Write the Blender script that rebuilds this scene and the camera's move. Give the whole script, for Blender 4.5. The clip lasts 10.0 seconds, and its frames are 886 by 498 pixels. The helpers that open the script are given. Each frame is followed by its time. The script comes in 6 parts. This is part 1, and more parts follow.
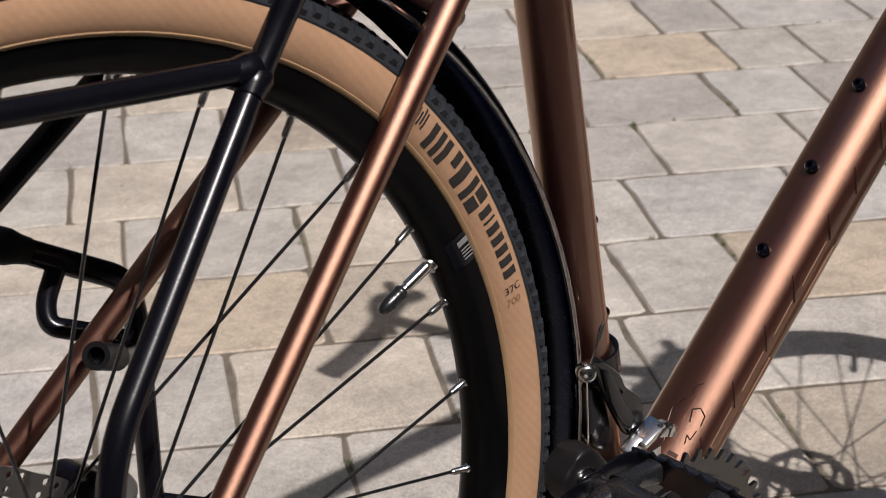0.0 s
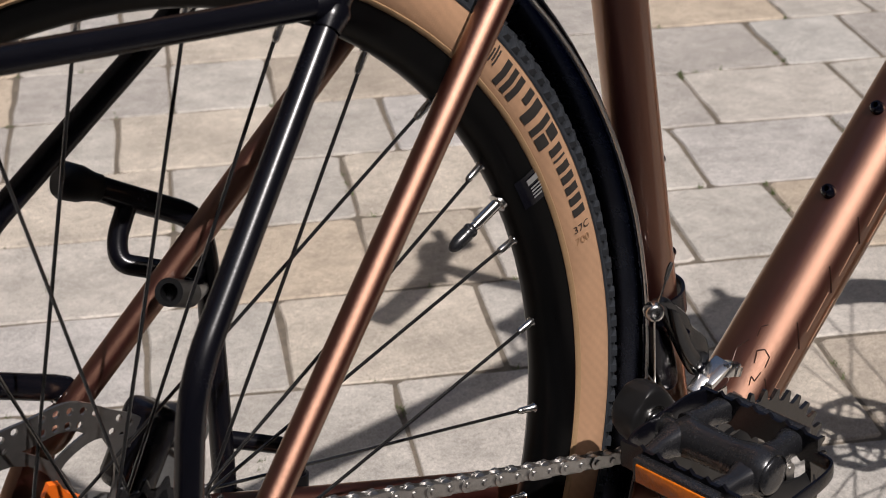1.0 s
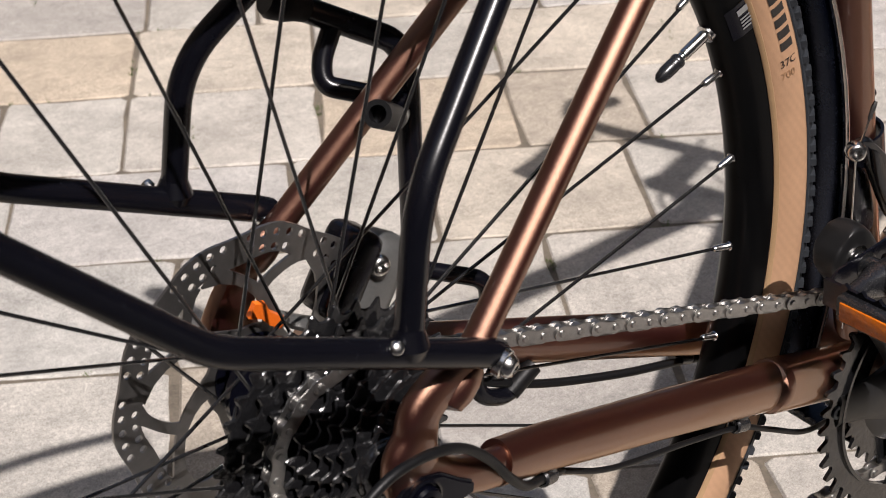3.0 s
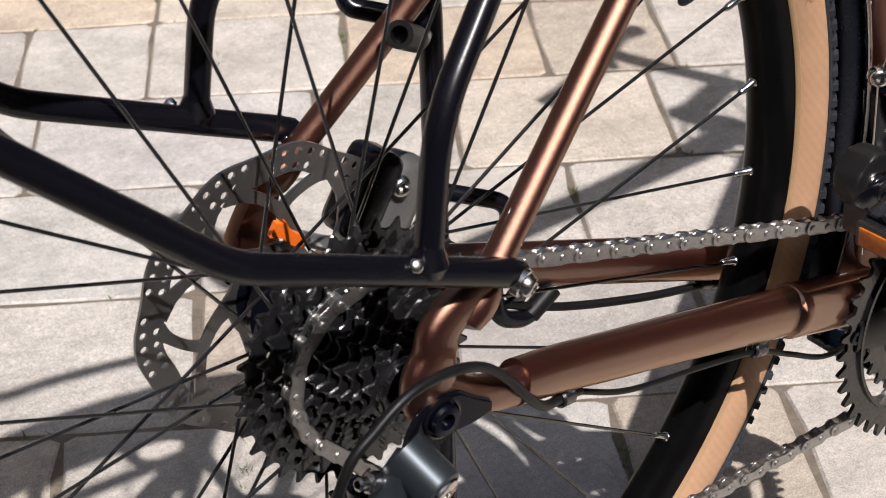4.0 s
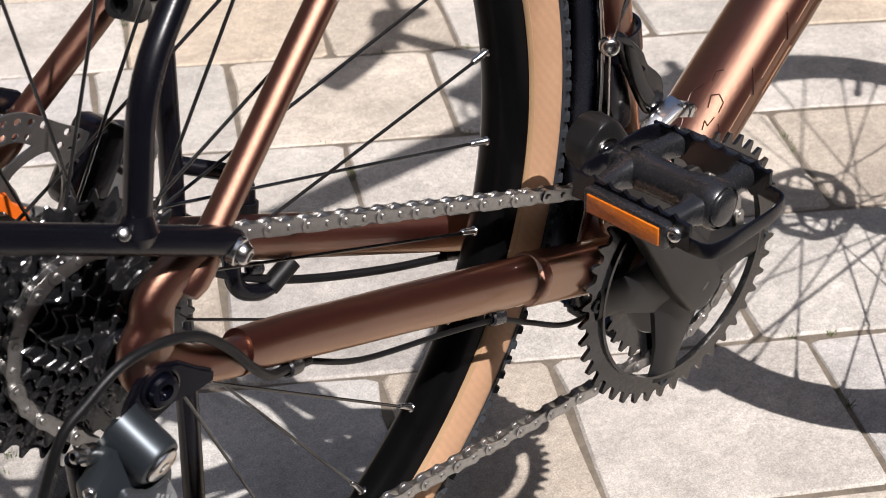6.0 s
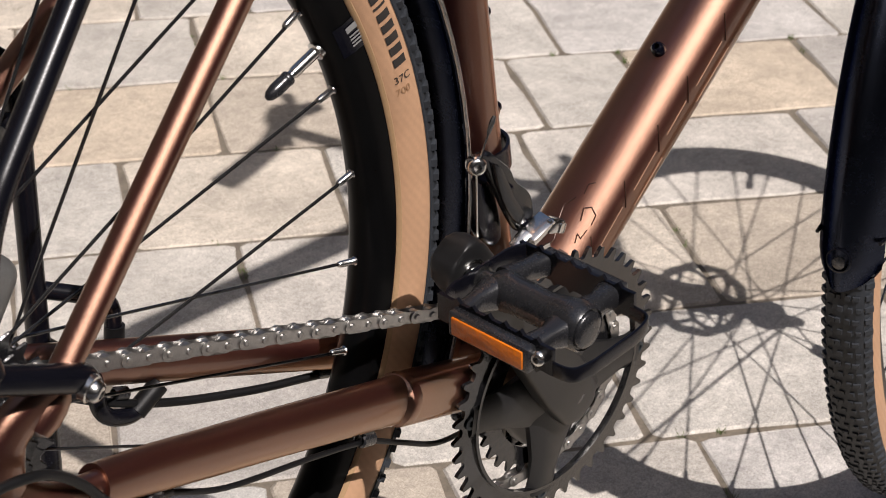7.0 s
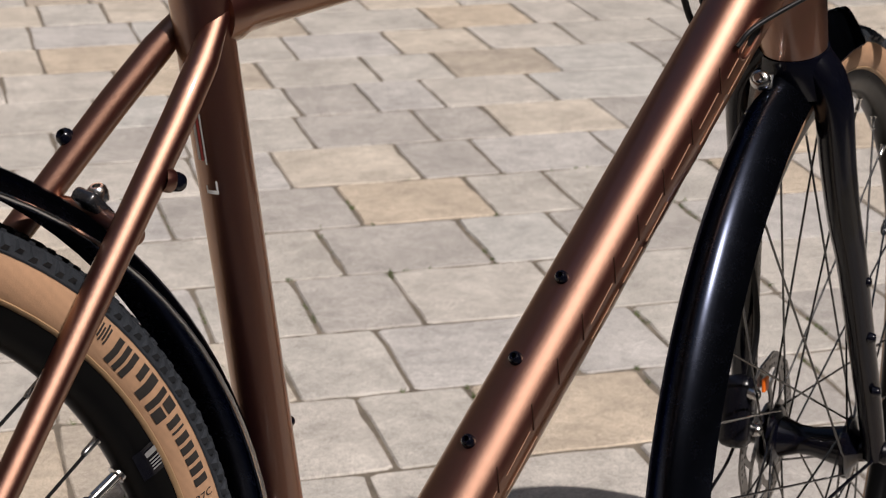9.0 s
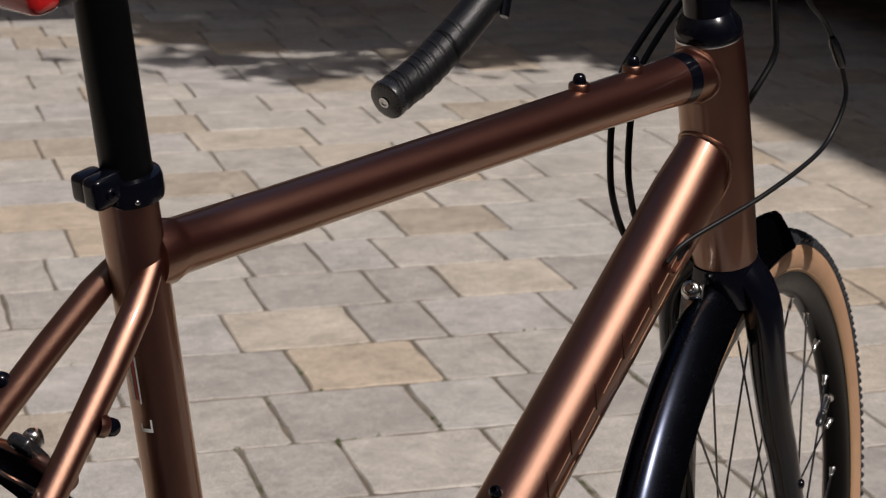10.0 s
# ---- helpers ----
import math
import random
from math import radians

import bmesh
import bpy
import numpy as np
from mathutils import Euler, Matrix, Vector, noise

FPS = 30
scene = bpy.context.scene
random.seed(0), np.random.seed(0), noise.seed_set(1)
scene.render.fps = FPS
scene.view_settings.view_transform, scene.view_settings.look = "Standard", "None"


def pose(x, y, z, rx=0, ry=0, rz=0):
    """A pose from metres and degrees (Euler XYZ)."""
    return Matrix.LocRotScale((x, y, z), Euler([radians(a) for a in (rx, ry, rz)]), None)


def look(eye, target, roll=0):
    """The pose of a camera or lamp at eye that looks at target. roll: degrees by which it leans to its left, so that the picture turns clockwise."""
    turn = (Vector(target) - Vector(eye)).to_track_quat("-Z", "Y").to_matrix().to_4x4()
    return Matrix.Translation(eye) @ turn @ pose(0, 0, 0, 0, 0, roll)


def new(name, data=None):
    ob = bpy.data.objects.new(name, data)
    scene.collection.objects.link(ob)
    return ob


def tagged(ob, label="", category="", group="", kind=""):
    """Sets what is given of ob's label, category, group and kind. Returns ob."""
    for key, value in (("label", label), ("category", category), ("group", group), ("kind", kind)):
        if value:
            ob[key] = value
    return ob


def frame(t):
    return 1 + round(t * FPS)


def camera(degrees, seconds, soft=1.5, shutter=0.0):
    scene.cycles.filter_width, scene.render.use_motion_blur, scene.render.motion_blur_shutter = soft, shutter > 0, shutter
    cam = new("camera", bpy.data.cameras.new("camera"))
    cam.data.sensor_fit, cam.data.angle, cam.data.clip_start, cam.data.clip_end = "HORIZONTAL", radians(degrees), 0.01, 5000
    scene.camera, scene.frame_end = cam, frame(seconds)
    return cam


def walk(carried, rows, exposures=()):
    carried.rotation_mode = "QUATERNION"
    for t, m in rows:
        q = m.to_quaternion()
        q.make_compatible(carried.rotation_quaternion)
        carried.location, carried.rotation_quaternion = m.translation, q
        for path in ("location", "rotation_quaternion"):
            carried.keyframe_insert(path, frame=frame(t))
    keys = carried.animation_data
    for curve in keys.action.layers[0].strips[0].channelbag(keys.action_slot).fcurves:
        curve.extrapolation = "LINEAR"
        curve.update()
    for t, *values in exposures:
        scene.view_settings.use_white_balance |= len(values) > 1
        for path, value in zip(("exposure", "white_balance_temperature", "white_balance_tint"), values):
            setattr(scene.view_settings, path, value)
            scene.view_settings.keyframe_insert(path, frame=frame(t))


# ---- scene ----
cam = camera(24.33, 10.0, soft=0.95)
cam.data.dof.use_dof = True
cam.data.dof.focus_distance = 1.22
cam.data.dof.aperture_fstop = 30.0
PATH = [
    (0, (-0.3940, -0.7845, 0.9886), (0.8750, 0.5702, 0.2440), -1.573),
    (0.5, (-0.4032, -0.7845, 0.9843), (0.8602, 0.5732, 0.2355), -1.841),
    (1, (-0.4101, -0.7722, 0.9794), (0.8239, 0.5931, 0.1964), -1.936),
    (1.5, (-0.4176, -0.7591, 0.9703), (0.7793, 0.6187, 0.1522), -2.121),
    (2, (-0.4284, -0.7510, 0.9675), (0.7380, 0.6366, 0.1226), -2.172),
    (2.5, (-0.4420, -0.7385, 0.9626), (0.7052, 0.6492, 0.0919), -1.802),
    (3, (-0.4513, -0.7342, 0.9534), (0.6756, 0.6582, 0.0636), -1.843),
    (3.2, (-0.4543, -0.7341, 0.9579), (0.6624, 0.6552, 0.0508), -1.880),
    (4.3, (-0.4536, -0.7445, 0.9414), (0.6305, 0.6369, -0.0159), -1.638),
    (4.5, (-0.4494, -0.7459, 0.9359), (0.6433, 0.6221, -0.0307), -1.396),
    (5, (-0.4381, -0.7498, 0.9334), (0.6840, 0.5793, -0.0537), -0.718),
    (5.5, (-0.4298, -0.7637, 0.9327), (0.7414, 0.5300, -0.0443), -0.072),
    (5.7, (-0.4263, -0.7698, 0.9341), (0.7618, 0.5149, -0.0345), -0.059),
    (6.8, (-0.3906, -0.7886, 0.9559), (0.8795, 0.4588, 0.0444), 0.305),
    (7, (-0.3842, -0.7873, 0.9610), (0.9020, 0.4562, 0.0669), 0.378),
    (7.5, (-0.3731, -0.7976, 0.9810), (0.9499, 0.4433, 0.1386), 0.405),
    (8, (-0.3629, -0.8079, 1.0002), (1.0015, 0.4332, 0.2268), 0.452),
    (8.5, (-0.3570, -0.8145, 1.0201), (1.0457, 0.4245, 0.3150), 0.536),
    (9, (-0.3484, -0.8212, 1.0397), (1.0861, 0.4156, 0.3974), 0.380),
    (9.5, (-0.3417, -0.8202, 1.0628), (1.1193, 0.4162, 0.4825), 0.436),
    (10, (-0.3451, -0.8371, 1.1036), (1.1437, 0.3925, 0.5826), 0.674),
]
walk(cam, [(t, look(eye, target, roll)) for t, eye, target, roll in PATH], exposures=[(0, -0.13, 6150, 10), (1, -0.10, 6170, 10), (2.5, 0.13, 6200, 10), (4.5, 0.45, 6030, 10), (5.5, 0.56, 5990, 10), (7, 0.26, 6220, 10), (8.5, 0.0, 6220, 10), (9, -0.08, 6250, 10), (9.5, -0.31, 6270, 10), (10, -0.39, 6290, 10)])

# ---- world and sun ----
SUN_TRAVEL = Vector((0.055, 0.281, -0.342)).normalized()
to_sun = -SUN_TRAVEL
world = bpy.data.worlds.new("world")
scene.world = world
world.use_nodes = True
wn = world.node_tree.nodes
sky = wn.new("ShaderNodeTexSky")
sky.sky_type = "NISHITA"
sky.sun_disc = False
sky.dust_density, sky.ozone_density = 3.5, 0.6
sky.sun_elevation = math.asin(to_sun.z)
sky.sun_rotation = math.atan2(to_sun.x, to_sun.y)
world.node_tree.links.new(sky.outputs[0], wn["Background"].inputs[0])
wn["Background"].inputs[1].default_value = 0.076
sun_data = bpy.data.lights.new("sun", "SUN")
sun_data.energy, sun_data.angle, sun_data.color = 5.0, radians(0.53), (1.0, 0.905, 0.845)
sun = new("sun", sun_data)
sun.matrix_world = look(Vector((0, 0, 6)) + to_sun, (0, 0, 6))

# ---- materials ----
def material(name, color, rough=0.5, metal=0.0, coat=0.0, coat_rough=0.1, vary=0.12, scale=60.0, bump=0.0, bump_scale=400.0, rough_vary=0.1, spec=0.5):
    """A principled material with colour and gloss that vary at a coarse and a fine scale."""
    m = bpy.data.materials.new(name)
    m.use_nodes = True
    nt = m.node_tree
    n, l = nt.nodes, nt.links
    p = n["Principled BSDF"]
    p.inputs["Metallic"].default_value = metal
    p.inputs["Specular IOR Level"].default_value = spec
    p.inputs["Coat Weight"].default_value = coat
    p.inputs["Coat Roughness"].default_value = coat_rough
    tc = n.new("ShaderNodeTexCoord")
    a = n.new("ShaderNodeTexNoise")
    a.inputs["Scale"].default_value, a.inputs["Detail"].default_value = scale, 6.0
    b = n.new("ShaderNodeTexNoise")
    b.inputs["Scale"].default_value, b.inputs["Detail"].default_value = scale * 9.0, 3.0
    l.new(tc.outputs["Object"], a.inputs["Vector"])
    l.new(tc.outputs["Object"], b.inputs["Vector"])
    mixed = n.new("ShaderNodeMath")
    mixed.operation = "MULTIPLY_ADD"
    l.new(a.outputs["Fac"], mixed.inputs[0])
    mixed.inputs[1].default_value = 0.6
    half = n.new("ShaderNodeMath")
    half.operation = "MULTIPLY"
    half.inputs[1].default_value = 0.4
    l.new(b.outputs["Fac"], half.inputs[0])
    l.new(half.outputs[0], mixed.inputs[2])
    ramp = n.new("ShaderNodeValToRGB")
    ramp.color_ramp.elements[0].position, ramp.color_ramp.elements[1].position = 0.3, 0.7
    ramp.color_ramp.elements[0].color = (*[c * (1 - vary) for c in color], 1)
    ramp.color_ramp.elements[1].color = (*[min(1, c * (1 + vary)) for c in color], 1)
    l.new(mixed.outputs[0], ramp.inputs[0])
    l.new(ramp.outputs[0], p.inputs["Base Color"])
    rr = n.new("ShaderNodeMapRange")
    rr.inputs["To Min"].default_value, rr.inputs["To Max"].default_value = max(0.02, rough - rough_vary), min(1, rough + rough_vary)
    l.new(mixed.outputs[0], rr.inputs["Value"])
    l.new(rr.outputs[0], p.inputs["Roughness"])
    if bump:
        c = n.new("ShaderNodeTexNoise")
        c.inputs["Scale"].default_value, c.inputs["Detail"].default_value = bump_scale, 4.0
        l.new(tc.outputs["Object"], c.inputs["Vector"])
        bp = n.new("ShaderNodeBump")
        bp.inputs["Strength"].default_value, bp.inputs["Distance"].default_value = bump, 0.001
        l.new(c.outputs["Fac"], bp.inputs["Height"])
        l.new(bp.outputs[0], p.inputs["Normal"])
    return m


def paint_material():
    """Bronze metallic lacquer: fine flakes under a clear coat."""
    m = material("bronze_paint", (0.092, 0.0265, 0.0245), rough=0.48, metal=0.95, coat=1.0, coat_rough=0.045, spec=0.6, vary=0.08, scale=25, rough_vary=0.03)
    n, l = m.node_tree.nodes, m.node_tree.links
    p = n["Principled BSDF"]
    p.inputs["Specular Tint"].default_value = (1.0, 0.80, 0.46, 1)
    tc = n.new("ShaderNodeTexCoord")
    v = n.new("ShaderNodeTexVoronoi")
    v.inputs["Scale"].default_value = 1900.0
    l.new(tc.outputs["Object"], v.inputs["Vector"])
    sub = n.new("ShaderNodeVectorMath")
    sub.operation = "SUBTRACT"
    l.new(v.outputs["Color"], sub.inputs[0])
    sub.inputs[1].default_value = (0.5, 0.5, 0.5)
    sc = n.new("ShaderNodeVectorMath")
    sc.operation = "SCALE"
    sc.inputs["Scale"].default_value = 0.075
    l.new(sub.outputs[0], sc.inputs[0])
    geo = n.new("ShaderNodeNewGeometry")
    add = n.new("ShaderNodeVectorMath")
    l.new(geo.outputs["Normal"], add.inputs[0])
    l.new(sc.outputs[0], add.inputs[1])
    nn = n.new("ShaderNodeVectorMath")
    nn.operation = "NORMALIZE"
    l.new(add.outputs[0], nn.inputs[0])
    l.new(nn.outputs[0], p.inputs["Normal"])
    # a second, golden layer of flakes
    gold = n.new("ShaderNodeBsdfGlossy")
    gold.inputs["Color"].default_value = (1.0, 0.645, 0.43, 1)
    gold.inputs["Roughness"].default_value = 0.48
    gold.distribution = "BECKMANN"
    l.new(nn.outputs[0], gold.inputs["Normal"])
    both = n.new("ShaderNodeMixShader")
    both.inputs["Fac"].default_value = 0.175
    l.new(p.outputs[0], both.inputs[1])
    l.new(gold.outputs[0], both.inputs[2])
    l.new(both.outputs[0], n["Material Output"].inputs["Surface"])
    return m


def paver_material(name, tones):
    """Concrete flags: each piece takes its own tone; speckle, stains and a rough face."""
    m = bpy.data.materials.new(name)
    m.use_nodes = True
    n, l = m.node_tree.nodes, m.node_tree.links
    p = n["Principled BSDF"]
    info = n.new("ShaderNodeObjectInfo")
    geo = n.new("ShaderNodeNewGeometry")
    either = n.new("ShaderNodeMath")
    l.new(info.outputs["Random"], either.inputs[0])
    l.new(geo.outputs["Random Per Island"], either.inputs[1])
    fr = n.new("ShaderNodeMath")
    fr.operation = "FRACT"
    l.new(either.outputs[0], fr.inputs[0])
    ramp = n.new("ShaderNodeValToRGB")
    ramp.color_ramp.interpolation = "CONSTANT"
    e = ramp.color_ramp.elements
    e[0].position, e[0].color = 0.0, (*tones[0], 1)
    e[1].position, e[1].color = 1.0 / len(tones), (*tones[1], 1)
    for k in range(2, len(tones)):
        x = e.new(k / len(tones))
        x.color = (*tones[k], 1)
    l.new(fr.outputs[0], ramp.inputs[0])
    pos = geo.outputs["Position"]

    def noise_node(scale, detail, rough=0.6):
        t = n.new("ShaderNodeTexNoise")
        t.inputs["Scale"].default_value, t.inputs["Detail"].default_value, t.inputs["Roughness"].default_value = scale, detail, rough
        l.new(pos, t.inputs["Vector"])
        return t

    coarse, fine, speck = noise_node(9, 6), noise_node(150, 6, 0.75), noise_node(600, 4, 0.85)

    def layer(src, fac, lo, hi, val):
        mr = n.new("ShaderNodeMapRange")
        mr.inputs["From Min"].default_value, mr.inputs["From Max"].default_value = lo, hi
        mr.inputs["To Min"].default_value, mr.inputs["To Max"].default_value = 1 - val, 1 + val
        l.new(fac, mr.inputs["Value"])
        mul = n.new("ShaderNodeVectorMath")
        mul.operation = "SCALE"
        l.new(src, mul.inputs[0])
        l.new(mr.outputs[0], mul.inputs["Scale"])
        return mul.outputs[0]

    blotch = noise_node(34, 7, 0.7)
    c = layer(ramp.outputs[0], coarse.outputs["Fac"], 0.3, 0.7, 0.19)
    c = layer(c, blotch.outputs["Fac"], 0.35, 0.65, 0.13)
    c = layer(c, fine.outputs["Fac"], 0.3, 0.7, 0.22)
    c = layer(c, speck.outputs["Fac"], 0.35, 0.65, 0.30)
    l.new(c, p.inputs["Base Color"])
    p.inputs["Roughness"].default_value = 0.88
    p.inputs["Specular IOR Level"].default_value = 0.3
    bp = n.new("ShaderNodeBump")
    bp.inputs["Strength"].default_value, bp.inputs["Distance"].default_value = 0.5, 0.002
    l.new(fine.outputs["Fac"], bp.inputs["Height"])
    l.new(bp.outputs[0], p.inputs["Normal"])
    return m


PAINT = paint_material()
BLACK_GLOSS = material("black_lacquer", (0.0022, 0.0024, 0.0052), rough=0.20, coat=0.2, coat_rough=0.05, vary=0.2, rough_vary=0.04, spec=0.28)
POST_BLACK = material("matt_black_post", (0.0022, 0.0022, 0.0024), rough=0.34, vary=0.15, rough_vary=0.05, bump=0.04, bump_scale=900, spec=0.16)
GUARD_BLACK = material("mudguard_black", (0.036, 0.041, 0.058), rough=0.27, metal=1.0, vary=0.15, rough_vary=0.03)
GUARD_BLACK.node_tree.nodes["Principled BSDF"].inputs["Specular Tint"].default_value = (0.16, 0.16, 0.20, 1)
BLACK_SATIN = material("black_powder_coat", (0.0030, 0.0031, 0.0052), rough=0.26, vary=0.15, rough_vary=0.05, bump=0.03, bump_scale=900, spec=0.36)
BLACK_PLASTIC = material("black_plastic", (0.0130, 0.0132, 0.0148), rough=0.27, vary=0.25, rough_vary=0.08, bump=0.08, bump_scale=1200, spec=0.70)


def weave(m):
    """Fine slanting threads in a tyre's wall, as a change of tone and relief."""
    n, l = m.node_tree.nodes, m.node_tree.links
    p = n["Principled BSDF"]
    tc = n.new("ShaderNodeTexCoord")
    wv = n.new("ShaderNodeTexWave")
    wv.bands_direction = "DIAGONAL"
    wv.inputs["Scale"].default_value, wv.inputs["Distortion"].default_value, wv.inputs["Detail"].default_value = 95.0, 1.2, 2.0
    l.new(tc.outputs["Object"], wv.inputs["Vector"])
    mr = n.new("ShaderNodeMapRange")
    mr.inputs["To Min"].default_value, mr.inputs["To Max"].default_value = 0.96, 1.02
    l.new(wv.outputs["Fac"], mr.inputs["Value"])
    sc = n.new("ShaderNodeVectorMath")
    sc.operation = "SCALE"
    l.new(p.inputs["Base Color"].links[0].from_socket, sc.inputs[0])
    l.new(mr.outputs[0], sc.inputs["Scale"])
    l.new(sc.outputs[0], p.inputs["Base Color"])
    return m


BLACK_RUBBER = material("black_rubber", (0.005, 0.005, 0.0055), rough=0.45, spec=0.25, vary=0.2, bump=0.1, bump_scale=900)
TREAD = material("tread_rubber", (0.022, 0.025, 0.030), rough=0.6, vary=0.35, scale=90, bump=0.15, spec=0.35)
TAN = weave(material("tan_sidewall", (0.42, 0.25, 0.145), rough=0.62, vary=0.1, scale=35, bump=0.1, bump_scale=700))
TAN_EDGE = material("pale_bead_edge", (0.36, 0.23, 0.12), rough=0.6, vary=0.1)
INK = material("black_print", (0.02, 0.017, 0.015), rough=0.6, vary=0.3, scale=200)
FAINT_INK = material("faint_print", (0.30, 0.17, 0.085), rough=0.6, vary=0.2, scale=200)
RIM_BLACK = material("rim_anodised", (0.0026, 0.0026, 0.0028), rough=0.3, vary=0.2, rough_vary=0.08, spec=0.09)
SPOKE_BLACK = material("black_spoke", (0.011, 0.011, 0.0115), rough=0.17, spec=1.0, vary=0.15)
STEEL = material("bright_steel", (0.62, 0.61, 0.59), rough=0.22, metal=1.0, vary=0.12, scale=200)
STEEL_DARK = material("dark_steel", (0.09, 0.09, 0.092), rough=0.25, metal=0.9, vary=0.15, scale=200)
CHAIN_STEEL = material("chain_steel", (0.42, 0.41, 0.395), rough=0.41, metal=1.0, vary=0.25, scale=150)
ROTOR_STEEL = material("rotor_steel", (0.25, 0.242, 0.235), rough=0.36, metal=0.92, vary=0.12, scale=220)
COG_BLACK = material("black_sprocket", (0.009, 0.009, 0.0098), rough=0.16, metal=0.0, spec=0.85, vary=0.4, scale=160, rough_vary=0.08, bump=0.25, bump_scale=260)
GUNMETAL = material("gunmetal_alloy", (0.034, 0.042, 0.049), rough=0.38, metal=0.60, vary=0.12, rough_vary=0.06)
CALIPER_GREY = material("caliper_grey", (0.17, 0.17, 0.165), rough=0.38, metal=0.6, vary=0.15)
AMBER = material("amber_lens", (0.56, 0.135, 0.002), rough=0.34, vary=0.25, scale=300, bump=0.5, bump_scale=500, coat=0.2)
ORANGE = material("orange_plastic", (0.85, 0.16, 0.01), rough=0.4, vary=0.08)
RED_LENS = material("red_lens", (0.45, 0.012, 0.012), rough=0.2, vary=0.15, coat=0.5)
WHITE_INK = material("white_print", (0.72, 0.72, 0.7), rough=0.5, vary=0.08)
GREY_INK = material("grey_print", (0.20, 0.20, 0.195), rough=0.5, vary=0.15)
RED_INK = material("red_print", (0.5, 0.03, 0.02), rough=0.5, vary=0.1)
DECAL_DARK = material("dark_decal", (0.05, 0.022, 0.013), rough=0.4, metal=0.4, vary=0.1, coat=0.5)
DECAL_PALE = material("pale_decal", (0.33, 0.2, 0.13), rough=0.4, metal=0.4, vary=0.1, coat=0.5)
BAR_TAPE = material("bar_tape", (0.006, 0.006, 0.007), rough=0.42, spec=0.35, vary=0.25, scale=120, bump=0.3, bump_scale=700)
PAVER = paver_material("flagstone", [(0.449, 0.415, 0.368), (0.420, 0.396, 0.368), (0.468, 0.415, 0.344), (0.430, 0.411, 0.377), (0.411, 0.382, 0.339), (0.449, 0.377, 0.291), (0.439, 0.411, 0.368), (0.420, 0.392, 0.349), (0.368, 0.342, 0.310), (0.387, 0.336, 0.272)])
JOINT = material("joint_sand", (0.145, 0.120, 0.090), rough=0.95, vary=0.45, scale=30, bump=0.6, bump_scale=300)
GRASS = material("joint_moss", (0.09, 0.12, 0.035), rough=0.9, vary=0.4, scale=200)
MAROON = material("maroon_paint", (0.05, 0.009, 0.008), rough=0.3, coat=0.5, vary=0.1)
GLASS_DARK = material("dark_glass", (0.01, 0.012, 0.013), rough=0.06, vary=0.1)
LEAF = material("leaf", (0.06, 0.10, 0.025), rough=0.6, vary=0.3)
BARK = material("bark", (0.10, 0.075, 0.05), rough=0.9, vary=0.35, scale=30, bump=0.5, bump_scale=60)

# ---- mesh helpers ----
def finish(bm, name, mat, smooth=True, angle=40):
    me = bpy.data.meshes.new(name)
    bmesh.ops.recalc_face_normals(bm, faces=bm.faces)
    if smooth:
        for f in bm.faces:
            f.smooth = True
        lim = radians(angle)
        for e in bm.edges:
            if len(e.link_faces) == 2 and e.calc_face_angle(0) > lim:
                e.smooth = False
    bm.to_mesh(me)
    bm.free()
    for mm in (mat if isinstance(mat, (list, tuple)) else [mat]):
        me.materials.append(mm)
    return me


def part(name, bm, mat, parent, label="", smooth=True, angle=40):
    ob = new(name, finish(bm, name, mat, smooth, angle))
    ob.parent = parent
    return tagged(ob, label=label) if label else ob


def share(name, me, parent, m=None, label=""):
    ob = new(name, me)
    ob.parent = parent
    if m is not None:
        ob.matrix_local = m
    return tagged(ob, label=label) if label else ob


def spline(pts, per=6):
    """Points on a Catmull-Rom curve through pts."""
    pts = [Vector(p) for p in pts]
    ext = [2 * pts[0] - pts[1], *pts, 2 * pts[-1] - pts[-2]]
    out = []
    for k in range(1, len(ext) - 2):
        a, b, c, d = ext[k - 1:k + 3]
        for s in range(per):
            t = s / per
            out.append(0.5 * ((2 * b) + (c - a) * t + (2 * a - 5 * b + 4 * c - d) * t * t + (3 * b - a - 3 * c + d) * t ** 3))
    out.append(pts[-1])
    return out


def bent(pts, radius, per=6):
    """A polyline whose corners are rounded with arcs of about that radius."""
    pts = [Vector(p) for p in pts]
    out = [pts[0]]
    for a, b, c in zip(pts, pts[1:], pts[2:]):
        r = min(radius, (a - b).length * 0.48, (c - b).length * 0.48)
        p, q = b + (a - b).normalized() * r, b + (c - b).normalized() * r
        for k in range(per + 1):
            t = k / per
            out.append(p * (1 - t) ** 2 + b * 2 * t * (1 - t) + q * t * t)
    out.append(pts[-1])
    return out


